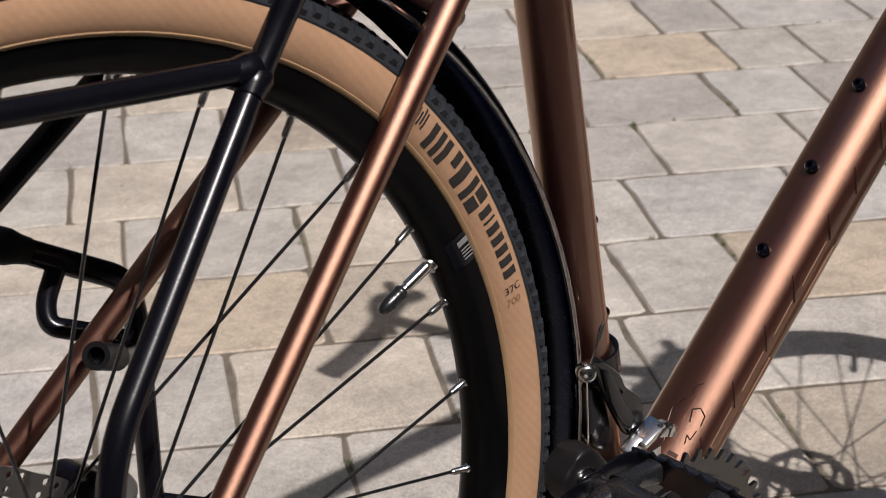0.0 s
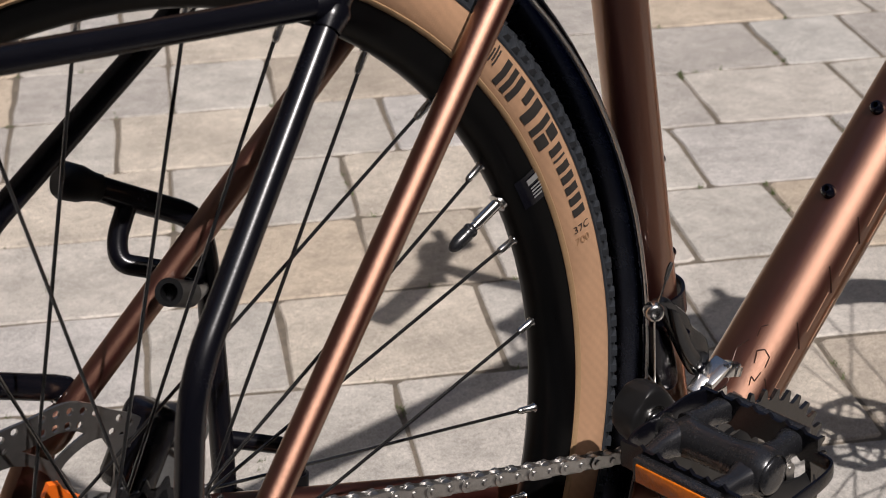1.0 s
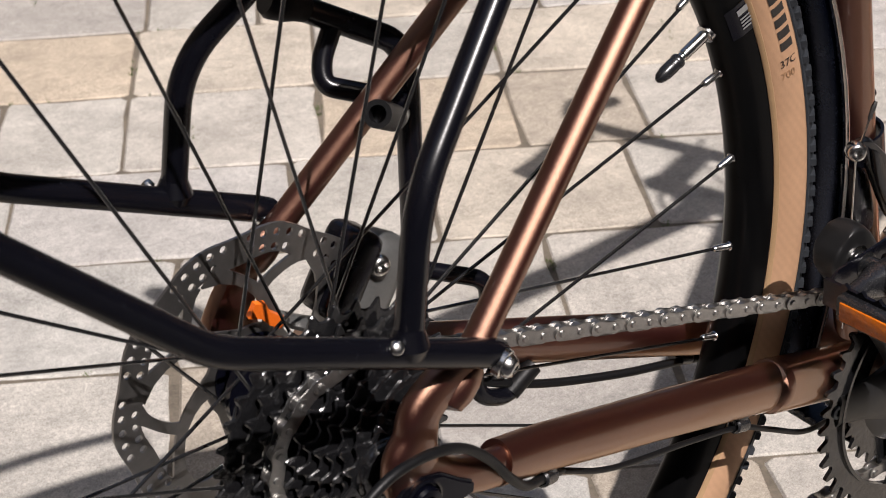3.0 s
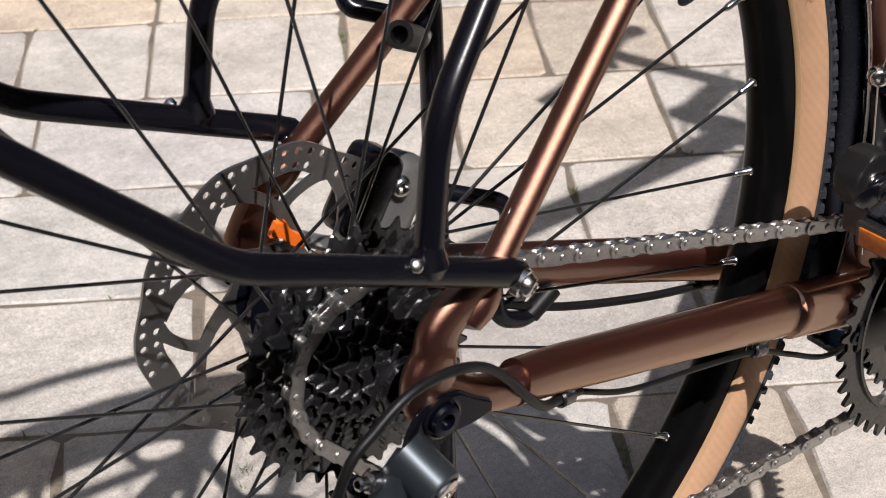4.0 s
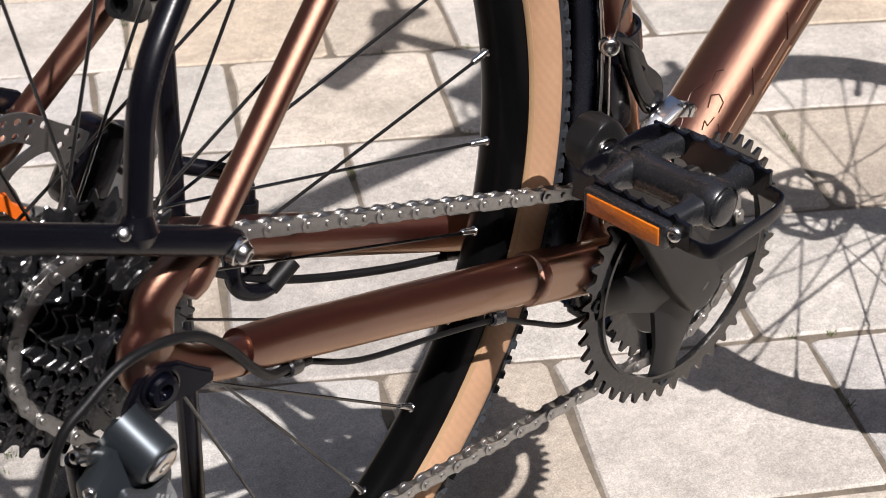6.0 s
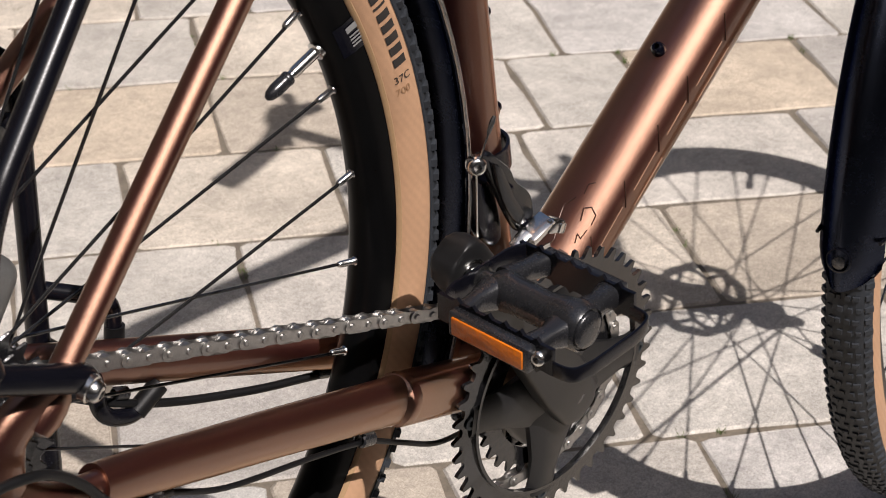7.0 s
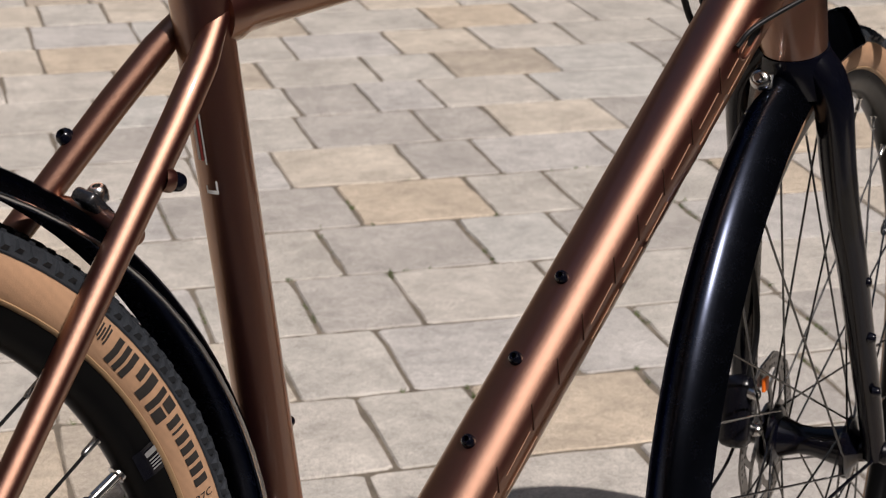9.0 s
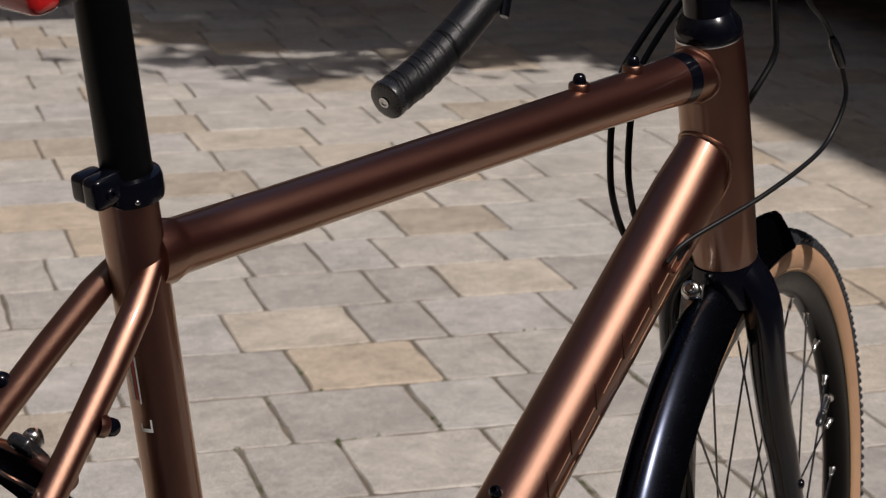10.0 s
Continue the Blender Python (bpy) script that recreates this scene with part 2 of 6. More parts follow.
def sweep(bm, pts, radii, segs=16, up=(0, 0, 1), caps=True, closed=False, power=2.0):
    """A tube along pts; radii: one number, or per point a number or (across, along up). power over 2 squares the section."""
    pts = [Vector(p) for p in pts]
    count = len(pts)
    if not isinstance(radii, (list, tuple)) or (isinstance(radii, tuple) and len(radii) == 2):
        radii = [radii] * count
    if len(radii) != count:
        radii = [radii[0] + (radii[-1] - radii[0]) * k / (count - 1) if not isinstance(radii[0], tuple) else
                 tuple(radii[0][j] + (radii[-1][j] - radii[0][j]) * k / (count - 1) for j in (0, 1)) for k in range(count)]
    rings, side = [], None
    for k, p in enumerate(pts):
        if closed:
            d = (pts[(k + 1) % count] - pts[k - 1]).normalized()
        else:
            d = (pts[min(k + 1, count - 1)] - pts[max(k - 1, 0)]).normalized()
        if side is None:
            side = d.cross(Vector(up))
            if side.length < 1e-4:
                side = d.cross(Vector((1, 0, 0)))
        side = (side - d * side.dot(d)).normalized()
        upv = side.cross(d)
        r = radii[k]
        ra, rb = r if isinstance(r, tuple) else (r, r)
        ring = []
        for j in range(segs):
            a = 2 * math.pi * j / segs
            c, s = math.cos(a), math.sin(a)
            if power != 2.0:
                c = math.copysign(abs(c) ** (2 / power), c)
                s = math.copysign(abs(s) ** (2 / power), s)
            ring.append(bm.verts.new(p + side * (ra * c) + upv * (rb * s)))
        rings.append(ring)
    pairs = list(zip(rings, rings[1:])) + ([(rings[-1], rings[0])] if closed else [])
    for r0, r1 in pairs:
        for j in range(segs):
            bm.faces.new((r0[j], r0[(j + 1) % segs], r1[(j + 1) % segs], r1[j]))
    if caps and not closed:
        bm.faces.new(list(reversed(rings[0])))
        bm.faces.new(rings[-1])
    return rings


def axis_matrix(origin, direction):
    """A pose whose z runs along direction."""
    q = Vector(direction).to_track_quat("Z", "Y")
    return Matrix.Translation(origin) @ q.to_matrix().to_4x4()


def lathe(bm, profile, m=None, segs=32, closed=False, start=0.0, stop=2 * math.pi):
    """Turns a profile of (radius, height) about z of the pose m. closed: the profile is a loop."""
    m = m or Matrix.Identity(4)
    full = abs(stop - start - 2 * math.pi) < 1e-6
    n = segs if full else segs + 1
    rings = []
    for r, h in profile:
        if r < 1e-6:
            rings.append([bm.verts.new(m @ Vector((0, 0, h)))])
        else:
            rings.append([bm.verts.new(m @ Vector((r * math.cos(start + (stop - start) * j / segs), r * math.sin(start + (stop - start) * j / segs), h))) for j in range(n)])
    loops = list(zip(rings, rings[1:])) + ([(rings[-1], rings[0])] if closed else [])
    for a, b in loops:
        for j in range(segs):
            k = (j + 1) % n
            q = [a[j % len(a)], a[k % len(a)], b[k % len(b)], b[j % len(b)]]
            seen = []
            for v in q:
                if v not in seen:
                    seen.append(v)
            if len(seen) > 2:
                bm.faces.new(seen)
    if not full and closed:
        bm.faces.new([r[0] for r in rings])
        bm.faces.new([r[-1] for r in reversed(rings)])
    return rings


def box(bm, m, size, bevel=0.0, segs=2):
    """A box of that size round the pose m, with rounded edges."""
    geo = bmesh.ops.create_cube(bm, size=1.0, matrix=m @ Matrix.Diagonal((*size, 1)))
    if bevel:
        edges = list({e for v in geo["verts"] for e in v.link_edges})
        bmesh.ops.bevel(bm, geom=edges, offset=bevel, segments=segs, affect="EDGES", profile=0.5)


def plate(bm, outline, thick, m=None):
    """A flat piece: an outline of (x, y) drawn out by thick along z of the pose m, centred."""
    m = m or Matrix.Identity(4)
    lo = [bm.verts.new(m @ Vector((x, y, -thick / 2))) for x, y in outline]
    hi = [bm.verts.new(m @ Vector((x, y, thick / 2))) for x, y in outline]
    f = bm.faces.new(list(reversed(lo)))
    g = bm.faces.new(hi)
    n = len(lo)
    for j in range(n):
        bm.faces.new((lo[j], lo[(j + 1) % n], hi[(j + 1) % n], hi[j]))
    bmesh.ops.triangulate(bm, faces=[f, g])


def soft_plate(bm, outline, thick, r, m):
    """A flat piece whose rim is rounded over by r on both faces."""
    n = len(outline)
    area = sum(outline[k][0] * outline[(k + 1) % n][1] - outline[(k + 1) % n][0] * outline[k][1] for k in range(n))
    turn = 1 if area > 0 else -1
    inward = []
    for k in range(n):
        (x0, y0), (x1, y1) = outline[k - 2], outline[(k + 2) % n]
        ln = math.hypot(x1 - x0, y1 - y0) or 1
        inward.append((-(y1 - y0) / ln * turn, (x1 - x0) / ln * turn))
    h = thick / 2
    rings = []
    for z, f in ((-h, 1.0), (-h + 0.3 * r, 0.3), (-h + r, 0.0), (h - r, 0.0), (h - 0.3 * r, 0.3), (h, 1.0)):
        rings.append([bm.verts.new(m @ Vector((x + ix * r * f, y + iy * r * f, z))) for (x, y), (ix, iy) in zip(outline, inward)])
    for a, b in zip(rings, rings[1:]):
        for k in range(n):
            bm.faces.new((a[k], a[(k + 1) % n], b[(k + 1) % n], b[k]))
    caps = [bm.faces.new(list(reversed(rings[0]))), bm.faces.new(rings[-1])]
    bmesh.ops.triangulate(bm, faces=caps)


def ring_plate(bm, outer, inner, thick, m=None):
    """A flat ring between two outlines with the same number of points."""
    m = m or Matrix.Identity(4)
    lv = [[bm.verts.new(m @ Vector((x, y, h))) for x, y in o] for o, h in ((outer, -thick / 2), (inner, -thick / 2), (inner, thick / 2), (outer, thick / 2))]
    n = len(outer)
    for a, b in ((0, 1), (1, 2), (2, 3), (3, 0)):
        for j in range(n):
            k = (j + 1) % n
            bm.faces.new((lv[a][j], lv[a][k], lv[b][k], lv[b][j]))


def circle(r, n, phase=0.0):
    return [(r * math.cos(phase + 2 * math.pi * k / n), r * math.sin(phase + 2 * math.pi * k / n)) for k in range(n)]


def gear_outline(teeth, pitch=0.0127, depth=0.0046, phase=0.0):
    """The outline of a chain sprocket: rounded hollows between narrow teeth, six points a tooth."""
    rp = pitch / (2 * math.sin(math.pi / teeth))
    lo, hi = rp - depth * 0.72, rp + depth * 0.62
    out = []
    for k in range(teeth):
        for f, r in ((-0.5, lo), (-0.30, lo + 0.0006), (-0.13, hi - 0.0012), (-0.05, hi), (0.08, hi - 0.0004), (0.27, lo + 0.0008)):
            a = phase + 2 * math.pi * (k + f) / teeth
            out.append((r * math.cos(a), r * math.sin(a)))
    return out


def bolt(parent, origin, direction, radius=0.004, height=0.004, mat=None, name="bolt", socket=True, label=""):
    """A round-headed bolt with a hex socket."""
    bm = bmesh.new()
    prof = [(radius * 1.0, -0.002), (radius * 1.0, height * 0.35), (radius * 0.86, height * 0.8), (radius * 0.6, height)]
    prof += [(radius * 0.42, height), (radius * 0.42, height * 0.3), (0, height * 0.3)] if socket else [(radius * 0.3, height * 1.08), (0, height * 1.1)]
    lathe(bm, prof, axis_matrix(origin, direction), 16)
    return part(name, bm, mat or BLACK_GLOSS, parent, label)

# ---- ground ----
COURSE = radians(-34)
CU = Vector((math.cos(COURSE), math.sin(COURSE), 0))
CV = Vector((-math.sin(COURSE), math.cos(COURSE), 0))
DEPTH, FIRST, GAP = 0.2315, 0.610, 0.0062
bm = bmesh.new()
s = 400
vs = [bm.verts.new((x, y, -0.0021)) for x, y in ((-s, -s), (s, -s), (s, s), (-s, s))]
bm.faces.new(vs)
ground = tagged(new("ground", finish(bm, "ground", JOINT)), label="sandy bedding under grey-beige paving flags, with dark joints", category="ground", kind="structure")
pavement = tagged(new("pavement"), label="sunlit beige and grey concrete flags laid in straight courses", category="pavement", kind="structure")

# Joints that set each course's bond, along the course.
BOND = {-1: 0.437, 0: 0.282, 1: 0.16, 2: 0.310, 3: 0.668, 4: 0.708, 5: 0.790, 6: 0.715, 7: 0.802, 8: 0.883, 9: 0.811, 10: 0.901, 11: 1.074, 12: 0.908, 13: 1.239, 14: 1.078}
NEXT = {-1: (0.232, 0.31), 0: (0.15, 0.232), 3: (0.342, 0.232), 4: (0.151, 0.239), 5: (0.232, 0.15), 6: (0.152, 0.231, 0.31), 7: (0.235, 0.155, 0.232), 8: (0.229, 0.147, 0.31), 9: (0.232, 0.145, 0.237), 10: (0.233, 0.143, 0.232), 11: (0.137, 0.233, 0.31), 12: (0.230, 0.160, 0.232), 13: (0.203, 0.213), 14: (0.308, 0.232)}
SIZES = (0.152, 0.232, 0.232, 0.31)
flag_rng = random.Random(5)
flag_meshes = {}


def flag_mesh(width, kind):
    """One flag with a worn, rounded top edge and uneven outline; its top lies at z = 0."""
    key = (round(width, 3), kind)
    if key not in flag_meshes:
        rng = random.Random(hash(key) % 1000)
        w, d = width - GAP, DEPTH - GAP
        bm = bmesh.new()
        outline = []
        for (x0, y0), (x1, y1) in zip(((0, 0), (w, 0), (w, d), (0, d)), ((w, 0), (w, d), (0, d), (0, 0))):
            for f in (0.03, 0.28, 0.5, 0.74, 0.97):
                k = rng.uniform(-0.0024, 0.0020)
                nx, ny = (y1 - y0), -(x1 - x0)
                ln = math.hypot(nx, ny)
                outline.append((x0 + (x1 - x0) * f + nx / ln * k, y0 + (y1 - y0) * f + ny / ln * k))
        cx, cy = w / 2, d / 2
        rings = []
        for inset, h in ((0.0, -0.016), (0.0, -0.0021), (0.0021, 0.0)):
            rings.append([bm.verts.new((cx + (x - cx) * (1 - inset / (w / 2)), cy + (y - cy) * (1 - inset / (d / 2)), h + (rng.uniform(-0.0005, 0.0005) if h == 0 else 0))) for x, y in outline])
        n = len(outline)
        for a, b in zip(rings, rings[1:]):
            for j in range(n):
                bm.faces.new((a[j], a[(j + 1) % n], b[(j + 1) % n], b[j]))
        bm.faces.new(rings[-1])
        flag_meshes[key] = finish(bm, "flag", PAVER, smooth=False)
    return flag_meshes[key]


def course_joints(k, lo, hi):
    """The joints of one course between lo and hi."""
    rng = random.Random(100 + k)
    u = BOND.get(k, rng.uniform(0, 0.3))
    right, left = [u], []
    for wdt in NEXT.get(k, ()):
        right.append(right[-1] + wdt)
    while right[-1] < hi:
        right.append(right[-1] + rng.choice(SIZES))
    u0 = u
    while u0 > lo:
        u0 -= rng.choice(SIZES)
        left.insert(0, u0)
    return left + right


far_bm = bmesh.new()
flags = 0
pending = []
for k in range(-34, 62):
    v1 = FIRST + DEPTH * k
    v0 = v1 - DEPTH
    js = course_joints(k, -8.5, 8.5)
    for a, b in zip(js, js[1:]):
        tilt = (flag_rng.gauss(0, 0.22), flag_rng.gauss(0, 0.22), flag_rng.gauss(0, 0.0004), flag_rng.randrange(3))
        near = -0.6 < (a + b) / 2 < 1.9 and -0.2 < v0 < 3.7
        pending.append((near, a, b, v0, tilt))
for near, a, b, v0, tilt in pending:
    m = Matrix.Translation(CU * (a + GAP / 2) + CV * (v0 + GAP / 2) + Vector((0, 0, tilt[2]))) @ Matrix.Rotation(COURSE, 4, "Z") @ pose(0, 0, 0, tilt[0] * 0.35, tilt[1] * 0.35, 0)
    me = flag_mesh(b - a, tilt[3])
    if near and flags < 300:
        share("flag", me, pavement, m)
        flags += 1
    else:
        n0 = len(far_bm.verts)
        vmap = [far_bm.verts.new(m @ v.co) for v in me.vertices]
        for f in me.polygons:
            far_bm.faces.new([vmap[i] for i in f.vertices])
me = bpy.data.meshes.new("flags_beyond")
far_bm.to_mesh(me)
far_bm.free()
me.materials.append(PAVER)
tagged(share("flags_beyond", me, pavement), kind="stuff")


# small tufts of moss and grass in the joints of the nearest courses
moss_rng = random.Random(17)
mv, mf = [], []


def tuft(c, count, spread):
    for q in range(count):
        p = c + Vector((moss_rng.gauss(0, spread), moss_rng.gauss(0, spread), -0.003))
        a = moss_rng.uniform(0, 6.28)
        side = Vector((math.cos(a), math.sin(a), 0)) * moss_rng.uniform(0.0004, 0.0009)
        lean = Vector((moss_rng.gauss(0, 0.5), moss_rng.gauss(0, 0.5), 1)).normalized() * moss_rng.uniform(0.003, 0.011)
        n = len(mv)
        mv.extend([p - side, p + side, p + lean * 0.6 + side * 0.7, p + lean])
        mf.append((n, n + 1, n + 2, n + 3))


for k in range(-4, 9):
    v1 = FIRST + DEPTH * k
    js = course_joints(k, -0.6, 1.6)
    for u in js:
        if moss_rng.random() < 0.6:
            f = moss_rng.random()
            for q in range(moss_rng.randint(2, 7)):
                tuft(CU * u + CV * (v1 - DEPTH * min(1, max(0, f + moss_rng.gauss(0, 0.12)))), moss_rng.randint(4, 12), 0.0022)
    for q in range(9):
        tuft(CU * moss_rng.uniform(-0.5, 1.5) + CV * v1, moss_rng.randint(4, 14), 0.0025)
me = bpy.data.meshes.new("moss")
me.from_pydata(mv, [], mf)
me.materials.append(GRASS)
tagged(new("moss", me), label="small green tufts of moss in the paving joints", category="moss", kind="stuff")

# ---- bicycle ----
# Bike space: x ahead, y to the rider's left, z up, origin on the rear axle. It hangs nose down in a stand.
MB = Matrix(((0.99601, 0.0047, 0.08907, 0.03914), (0.0, 0.99861, -0.05268, -0.02315), (-0.08919, 0.05247, 0.99463, 0.43712), (0, 0, 0, 1)))
bicycle = tagged(new("bicycle"), label="bronze gravel bicycle with tan-wall tyres, black rack and mudguards", category="bicycle")
bicycle.matrix_world = MB
BB = Vector((0.434, 0, -0.084))
HT_TOP, HT_LOW = Vector((0.823, 0, 0.510)), Vector((0.889, 0, 0.338))
STEER_UP = (HT_TOP - HT_LOW).normalized()
STEER = Matrix.Translation(HT_LOW) @ Matrix.Rotation(radians(15.83), 4, STEER_UP) @ Matrix.Translation(-HT_LOW)
FRONT = Vector((1.0232, 0.0054, -0.0127))
WHEEL_AXES = Matrix(((1, 0, 0, 0), (0, 0, -1, 0), (0, 1, 0, 0), (0, 0, 0, 1)))
REAR_M = WHEEL_AXES
FRONT_M = STEER @ Matrix.Translation(FRONT) @ WHEEL_AXES


def mirror(p):
    return Vector((p[0], -p[1], p[2]))


def build_frame():
    """The welded frame: tubes, junctions, dropouts, bosses."""
    bm = bmesh.new()
    st_top = Vector((0.2775, 0, 0.443))
    axis = (st_top - BB).normalized()
    set_back = Vector((-0.0028, 0, 0))
    sweep(bm, [BB + axis * 0.01, BB + axis * 0.1 + set_back, BB + axis * 0.42 + set_back, st_top + set_back], [0.0157, 0.0157, 0.0157, 0.0162], 28)
    body = part("seat_tube", bm, PAINT, bicycle)
    bm = bmesh.new()
    a, b = Vector((0.292, 0, 0.4045)), Vector((0.832, 0, 0.484))
    sweep(bm, [a, a.lerp(b, 0.022), a.lerp(b, 0.030), a.lerp(b, 0.040), a.lerp(b, 0.12), a.lerp(b, 0.5), a.lerp(b, 0.85), a.lerp(b, 0.93), b], [(0.0190, 0.0190), (0.0188, 0.0188), (0.0176, 0.0174), (0.0164, 0.0160), (0.0160, 0.0155), (0.0165, 0.0160), (0.0178, 0.0170), (0.0185, 0.0185), (0.0195, 0.0205)], 28)
    part("top_tube", bm, PAINT, bicycle)
    bm = bmesh.new()
    a, b = BB + Vector((0.012, 0, 0.014)), Vector((0.8430, 0, 0.4177))
    sweep(bm, [a, a.lerp(b, 0.05), a.lerp(b, 0.4), a.lerp(b, 0.82), a.lerp(b, 0.94), b], [(0.027, 0.0225), (0.026, 0.0235), (0.0245, 0.0250), (0.0235, 0.0260), (0.0226, 0.0275), (0.0195, 0.027)], 32, power=2.25)
    part("down_tube", bm, PAINT, bicycle)
    bm = bmesh.new()
    up = STEER_UP
    sweep(bm, [HT_LOW + up * k for k in (0.0, 0.004, 0.03, 0.09, 0.15, 0.176, 0.184)], [0.0252, 0.0255, 0.0258, 0.0262, 0.0258, 0.0246, 0.0242], 32)
    part("head_tube", bm, PAINT, bicycle)
    bm = bmesh.new()
    lathe(bm, [(0.0, -0.036), (0.0195, -0.036), (0.0215, -0.034), (0.0215, 0.034), (0.0195, 0.036), (0.0, 0.036)], Matrix.Translation(BB) @ WHEEL_AXES, 28)
    part("bottom_bracket_shell", bm, PAINT, bicycle)
    for side in (1, -1):
        f = (lambda p: Vector(p)) if side < 0 else mirror
        bm = bmesh.new()
        lo, hi = f((0.0205, -0.0795, 0.050)), f((0.289, -0.0150, 0.404))
        sweep(bm, [lo, lo.lerp(hi, 0.06), lo.lerp(hi, 0.5), lo.lerp(hi, 0.86), lo.lerp(hi, 0.94) - Vector((0, hi.y * 0.10, 0)), Vector((0.2895, hi.y * 0.66, 0.4060))], [0.0083, 0.0074, 0.0078, 0.0086, 0.0084, 0.0060], 22)
        part("seat_stay", bm, PAINT, bicycle)
        bm = bmesh.new()
        if side < 0:
            run = ((0.052, -0.0765, -0.0045), (0.0885, -0.071, -0.0106), (0.132, -0.065, -0.0193), (0.180, -0.058, -0.0288), (0.229, -0.052, -0.0382), (0.284, -0.045, -0.0490), (0.300, -0.043, -0.0525))
        else:
            run = ((0.050, 0.079, -0.014), (0.078, 0.074, -0.0185), (0.16, 0.062, -0.0335), (0.27, 0.046, -0.0525), (0.335, 0.037, -0.064), (0.340, 0.0365, -0.065))
        line = spline(run, 5)
        sweep(bm, line, [(0.0108 + 0.0012 * k / (len(line) - 1), 0.0122 + 0.0034 * k / (len(line) - 1)) for k in range(len(line))], 24)
        part("chain_stay", bm, PAINT, bicycle)
        # weld bead and the flattened yoke that carries the stay to the bottom bracket
        end, back = line[-1], (line[-1] - line[-4]).normalized()
        bm = bmesh.new()
        lathe(bm, [(0.0118, -0.007), (0.0148, -0.0045), (0.0156, 0.0), (0.0148, 0.0040), (0.0118, 0.006)], axis_matrix(end - back * 0.006, back) @ Matrix.Diagonal((1.0, 1.06, 1, 1)), 24)
        part("stay_weld", bm, PAINT, bicycle)
        bm = bmesh.new()
        stop = f((0.418, -0.024, -0.0815))
        sweep(bm, [end - back * 0.01, end.lerp(stop, 0.25), end.lerp(stop, 0.6), stop], [(0.0112, 0.0150), (0.0095, 0.0160), (0.0085, 0.0165), (0.0085, 0.0165)], 20, power=4.0)
        part("yoke", bm, PAINT, bicycle)
        bm = bmesh.new()
        c = f((0, -0.0800, 0))
        if side < 0:
            neck = spline([(0.0225, c.y, 0.0600), (0.0075, c.y, 0.0515), (-0.0015, c.y, 0.0415), (-0.0030, c.y, 0.0310), (-0.0050, c.y, 0.0190), (-0.0040, c.y, 0.0060), (-0.0030, c.y, -0.0030)], 4)
            wide = spline([(0.0095, 0, 0), (0.0105, 0, 0), (0.0112, 0, 0), (0.0115, 0, 0), (0.0155, 0, 0), (0.0145, 0, 0), (0.0100, 0, 0)], 4)
            sweep(bm, neck, [(q.x, 0.0072) for q in wide], 24, up=(0, 1, 0), power=2.5)
            foot = spline([(-0.0090, c.y, 0.0150), (0.0060, c.y, 0.0060), (0.0220, c.y, 0.0005), (0.0420, c.y + 0.001, -0.0040), (0.0600, c.y + 0.003, -0.0060)], 4)
            wide = spline([(0.0120, 0, 0), (0.0130, 0, 0), (0.0098, 0, 0), (0.0100, 0, 0), (0.0112, 0, 0)], 4)
            sweep(bm, foot, [(q.x, 0.0070) for q in wide], 24, up=(0, 1, 0), power=2.5)
        else:
            shape = ((0.030, 0.058), (0.014, 0.060), (0.000, 0.040), (-0.012, 0.010), (-0.004, -0.008), (0.02, -0.018), (0.050, -0.026), (0.056, -0.012), (0.030, -0.002), (0.013, 0.012), (0.013, 0.038))
            outline = [(p.x, p.y) for p in spline([(x, y, 0) for x, y in shape + shape[:1]], 3)[:-1]]
            soft_plate(bm, outline, 0.011, 0.003, Matrix.Translation(c) @ WHEEL_AXES)
        lathe(bm, [(0, -0.0160), (0.0075, -0.0135), (0.0098, -0.0070), (0.0103, 0.0), (0.0096, 0.0060), (0.0078, 0.0095)], axis_matrix(f((0.0215, -0.0793, 0.0525)), hi - lo), 22)
        part("dropout", bm, PAINT, bicycle)
    # weld beads at the head tube and seat tube
    dt = (Vector((0.8430, 0, 0.4177)) - BB - Vector((0.012, 0, 0.014))).normalized()
    weld_loop(Vector((0.8430, 0, 0.4177)) - dt * 0.05, dt, 0.0218, 0.0272, HT_LOW, STEER_UP, 0.0260)
    tt = (Vector((0.832, 0, 0.484)) - Vector((0.292, 0, 0.4045))).normalized()
    weld_loop(Vector((0.832, 0, 0.484)) - tt * 0.05, tt, 0.0192, 0.0200, HT_LOW, STEER_UP, 0.0258)
    # bridge between the seat stays, with the mudguard's mount
    bm = bmesh.new()
    sweep(bm, spline([(0.220, 0.036, 0.303), (0.221, 0.0, 0.306), (0.220, -0.036, 0.303)], 6), 0.0048, 14)
    part("stay_bridge", bm, PAINT, bicycle)
    # bosses with black caps on the down tube, seat tube, top tube and stays
    d = (Vector((0.631, 0, 0.2016)) - Vector((0.55, 0, 0.1025))).normalized()
    normal = Vector((-d.z, 0, d.x))
    for k in (0, 1, 2):
        p = Vector((0.55, 0, 0.1025)).lerp(Vector((0.631, 0, 0.2016)), k / 2) - normal * 0.006
        boss(p, normal, 0.0052)
    ahead = Vector((axis.z, 0, -axis.x))
    for p in ((0.381, 0, 0.1555), (0.401, 0, 0.093)):
        boss(Vector(p) - ahead * 0.005, ahead, 0.0038)
    tt = (b - a).normalized()
    for p in ((0.6707, 0, 0.4795), (0.7314, 0, 0.4893)):
        boss(Vector(p), Vector((-0.146, 0, 0.989)), 0.0048)
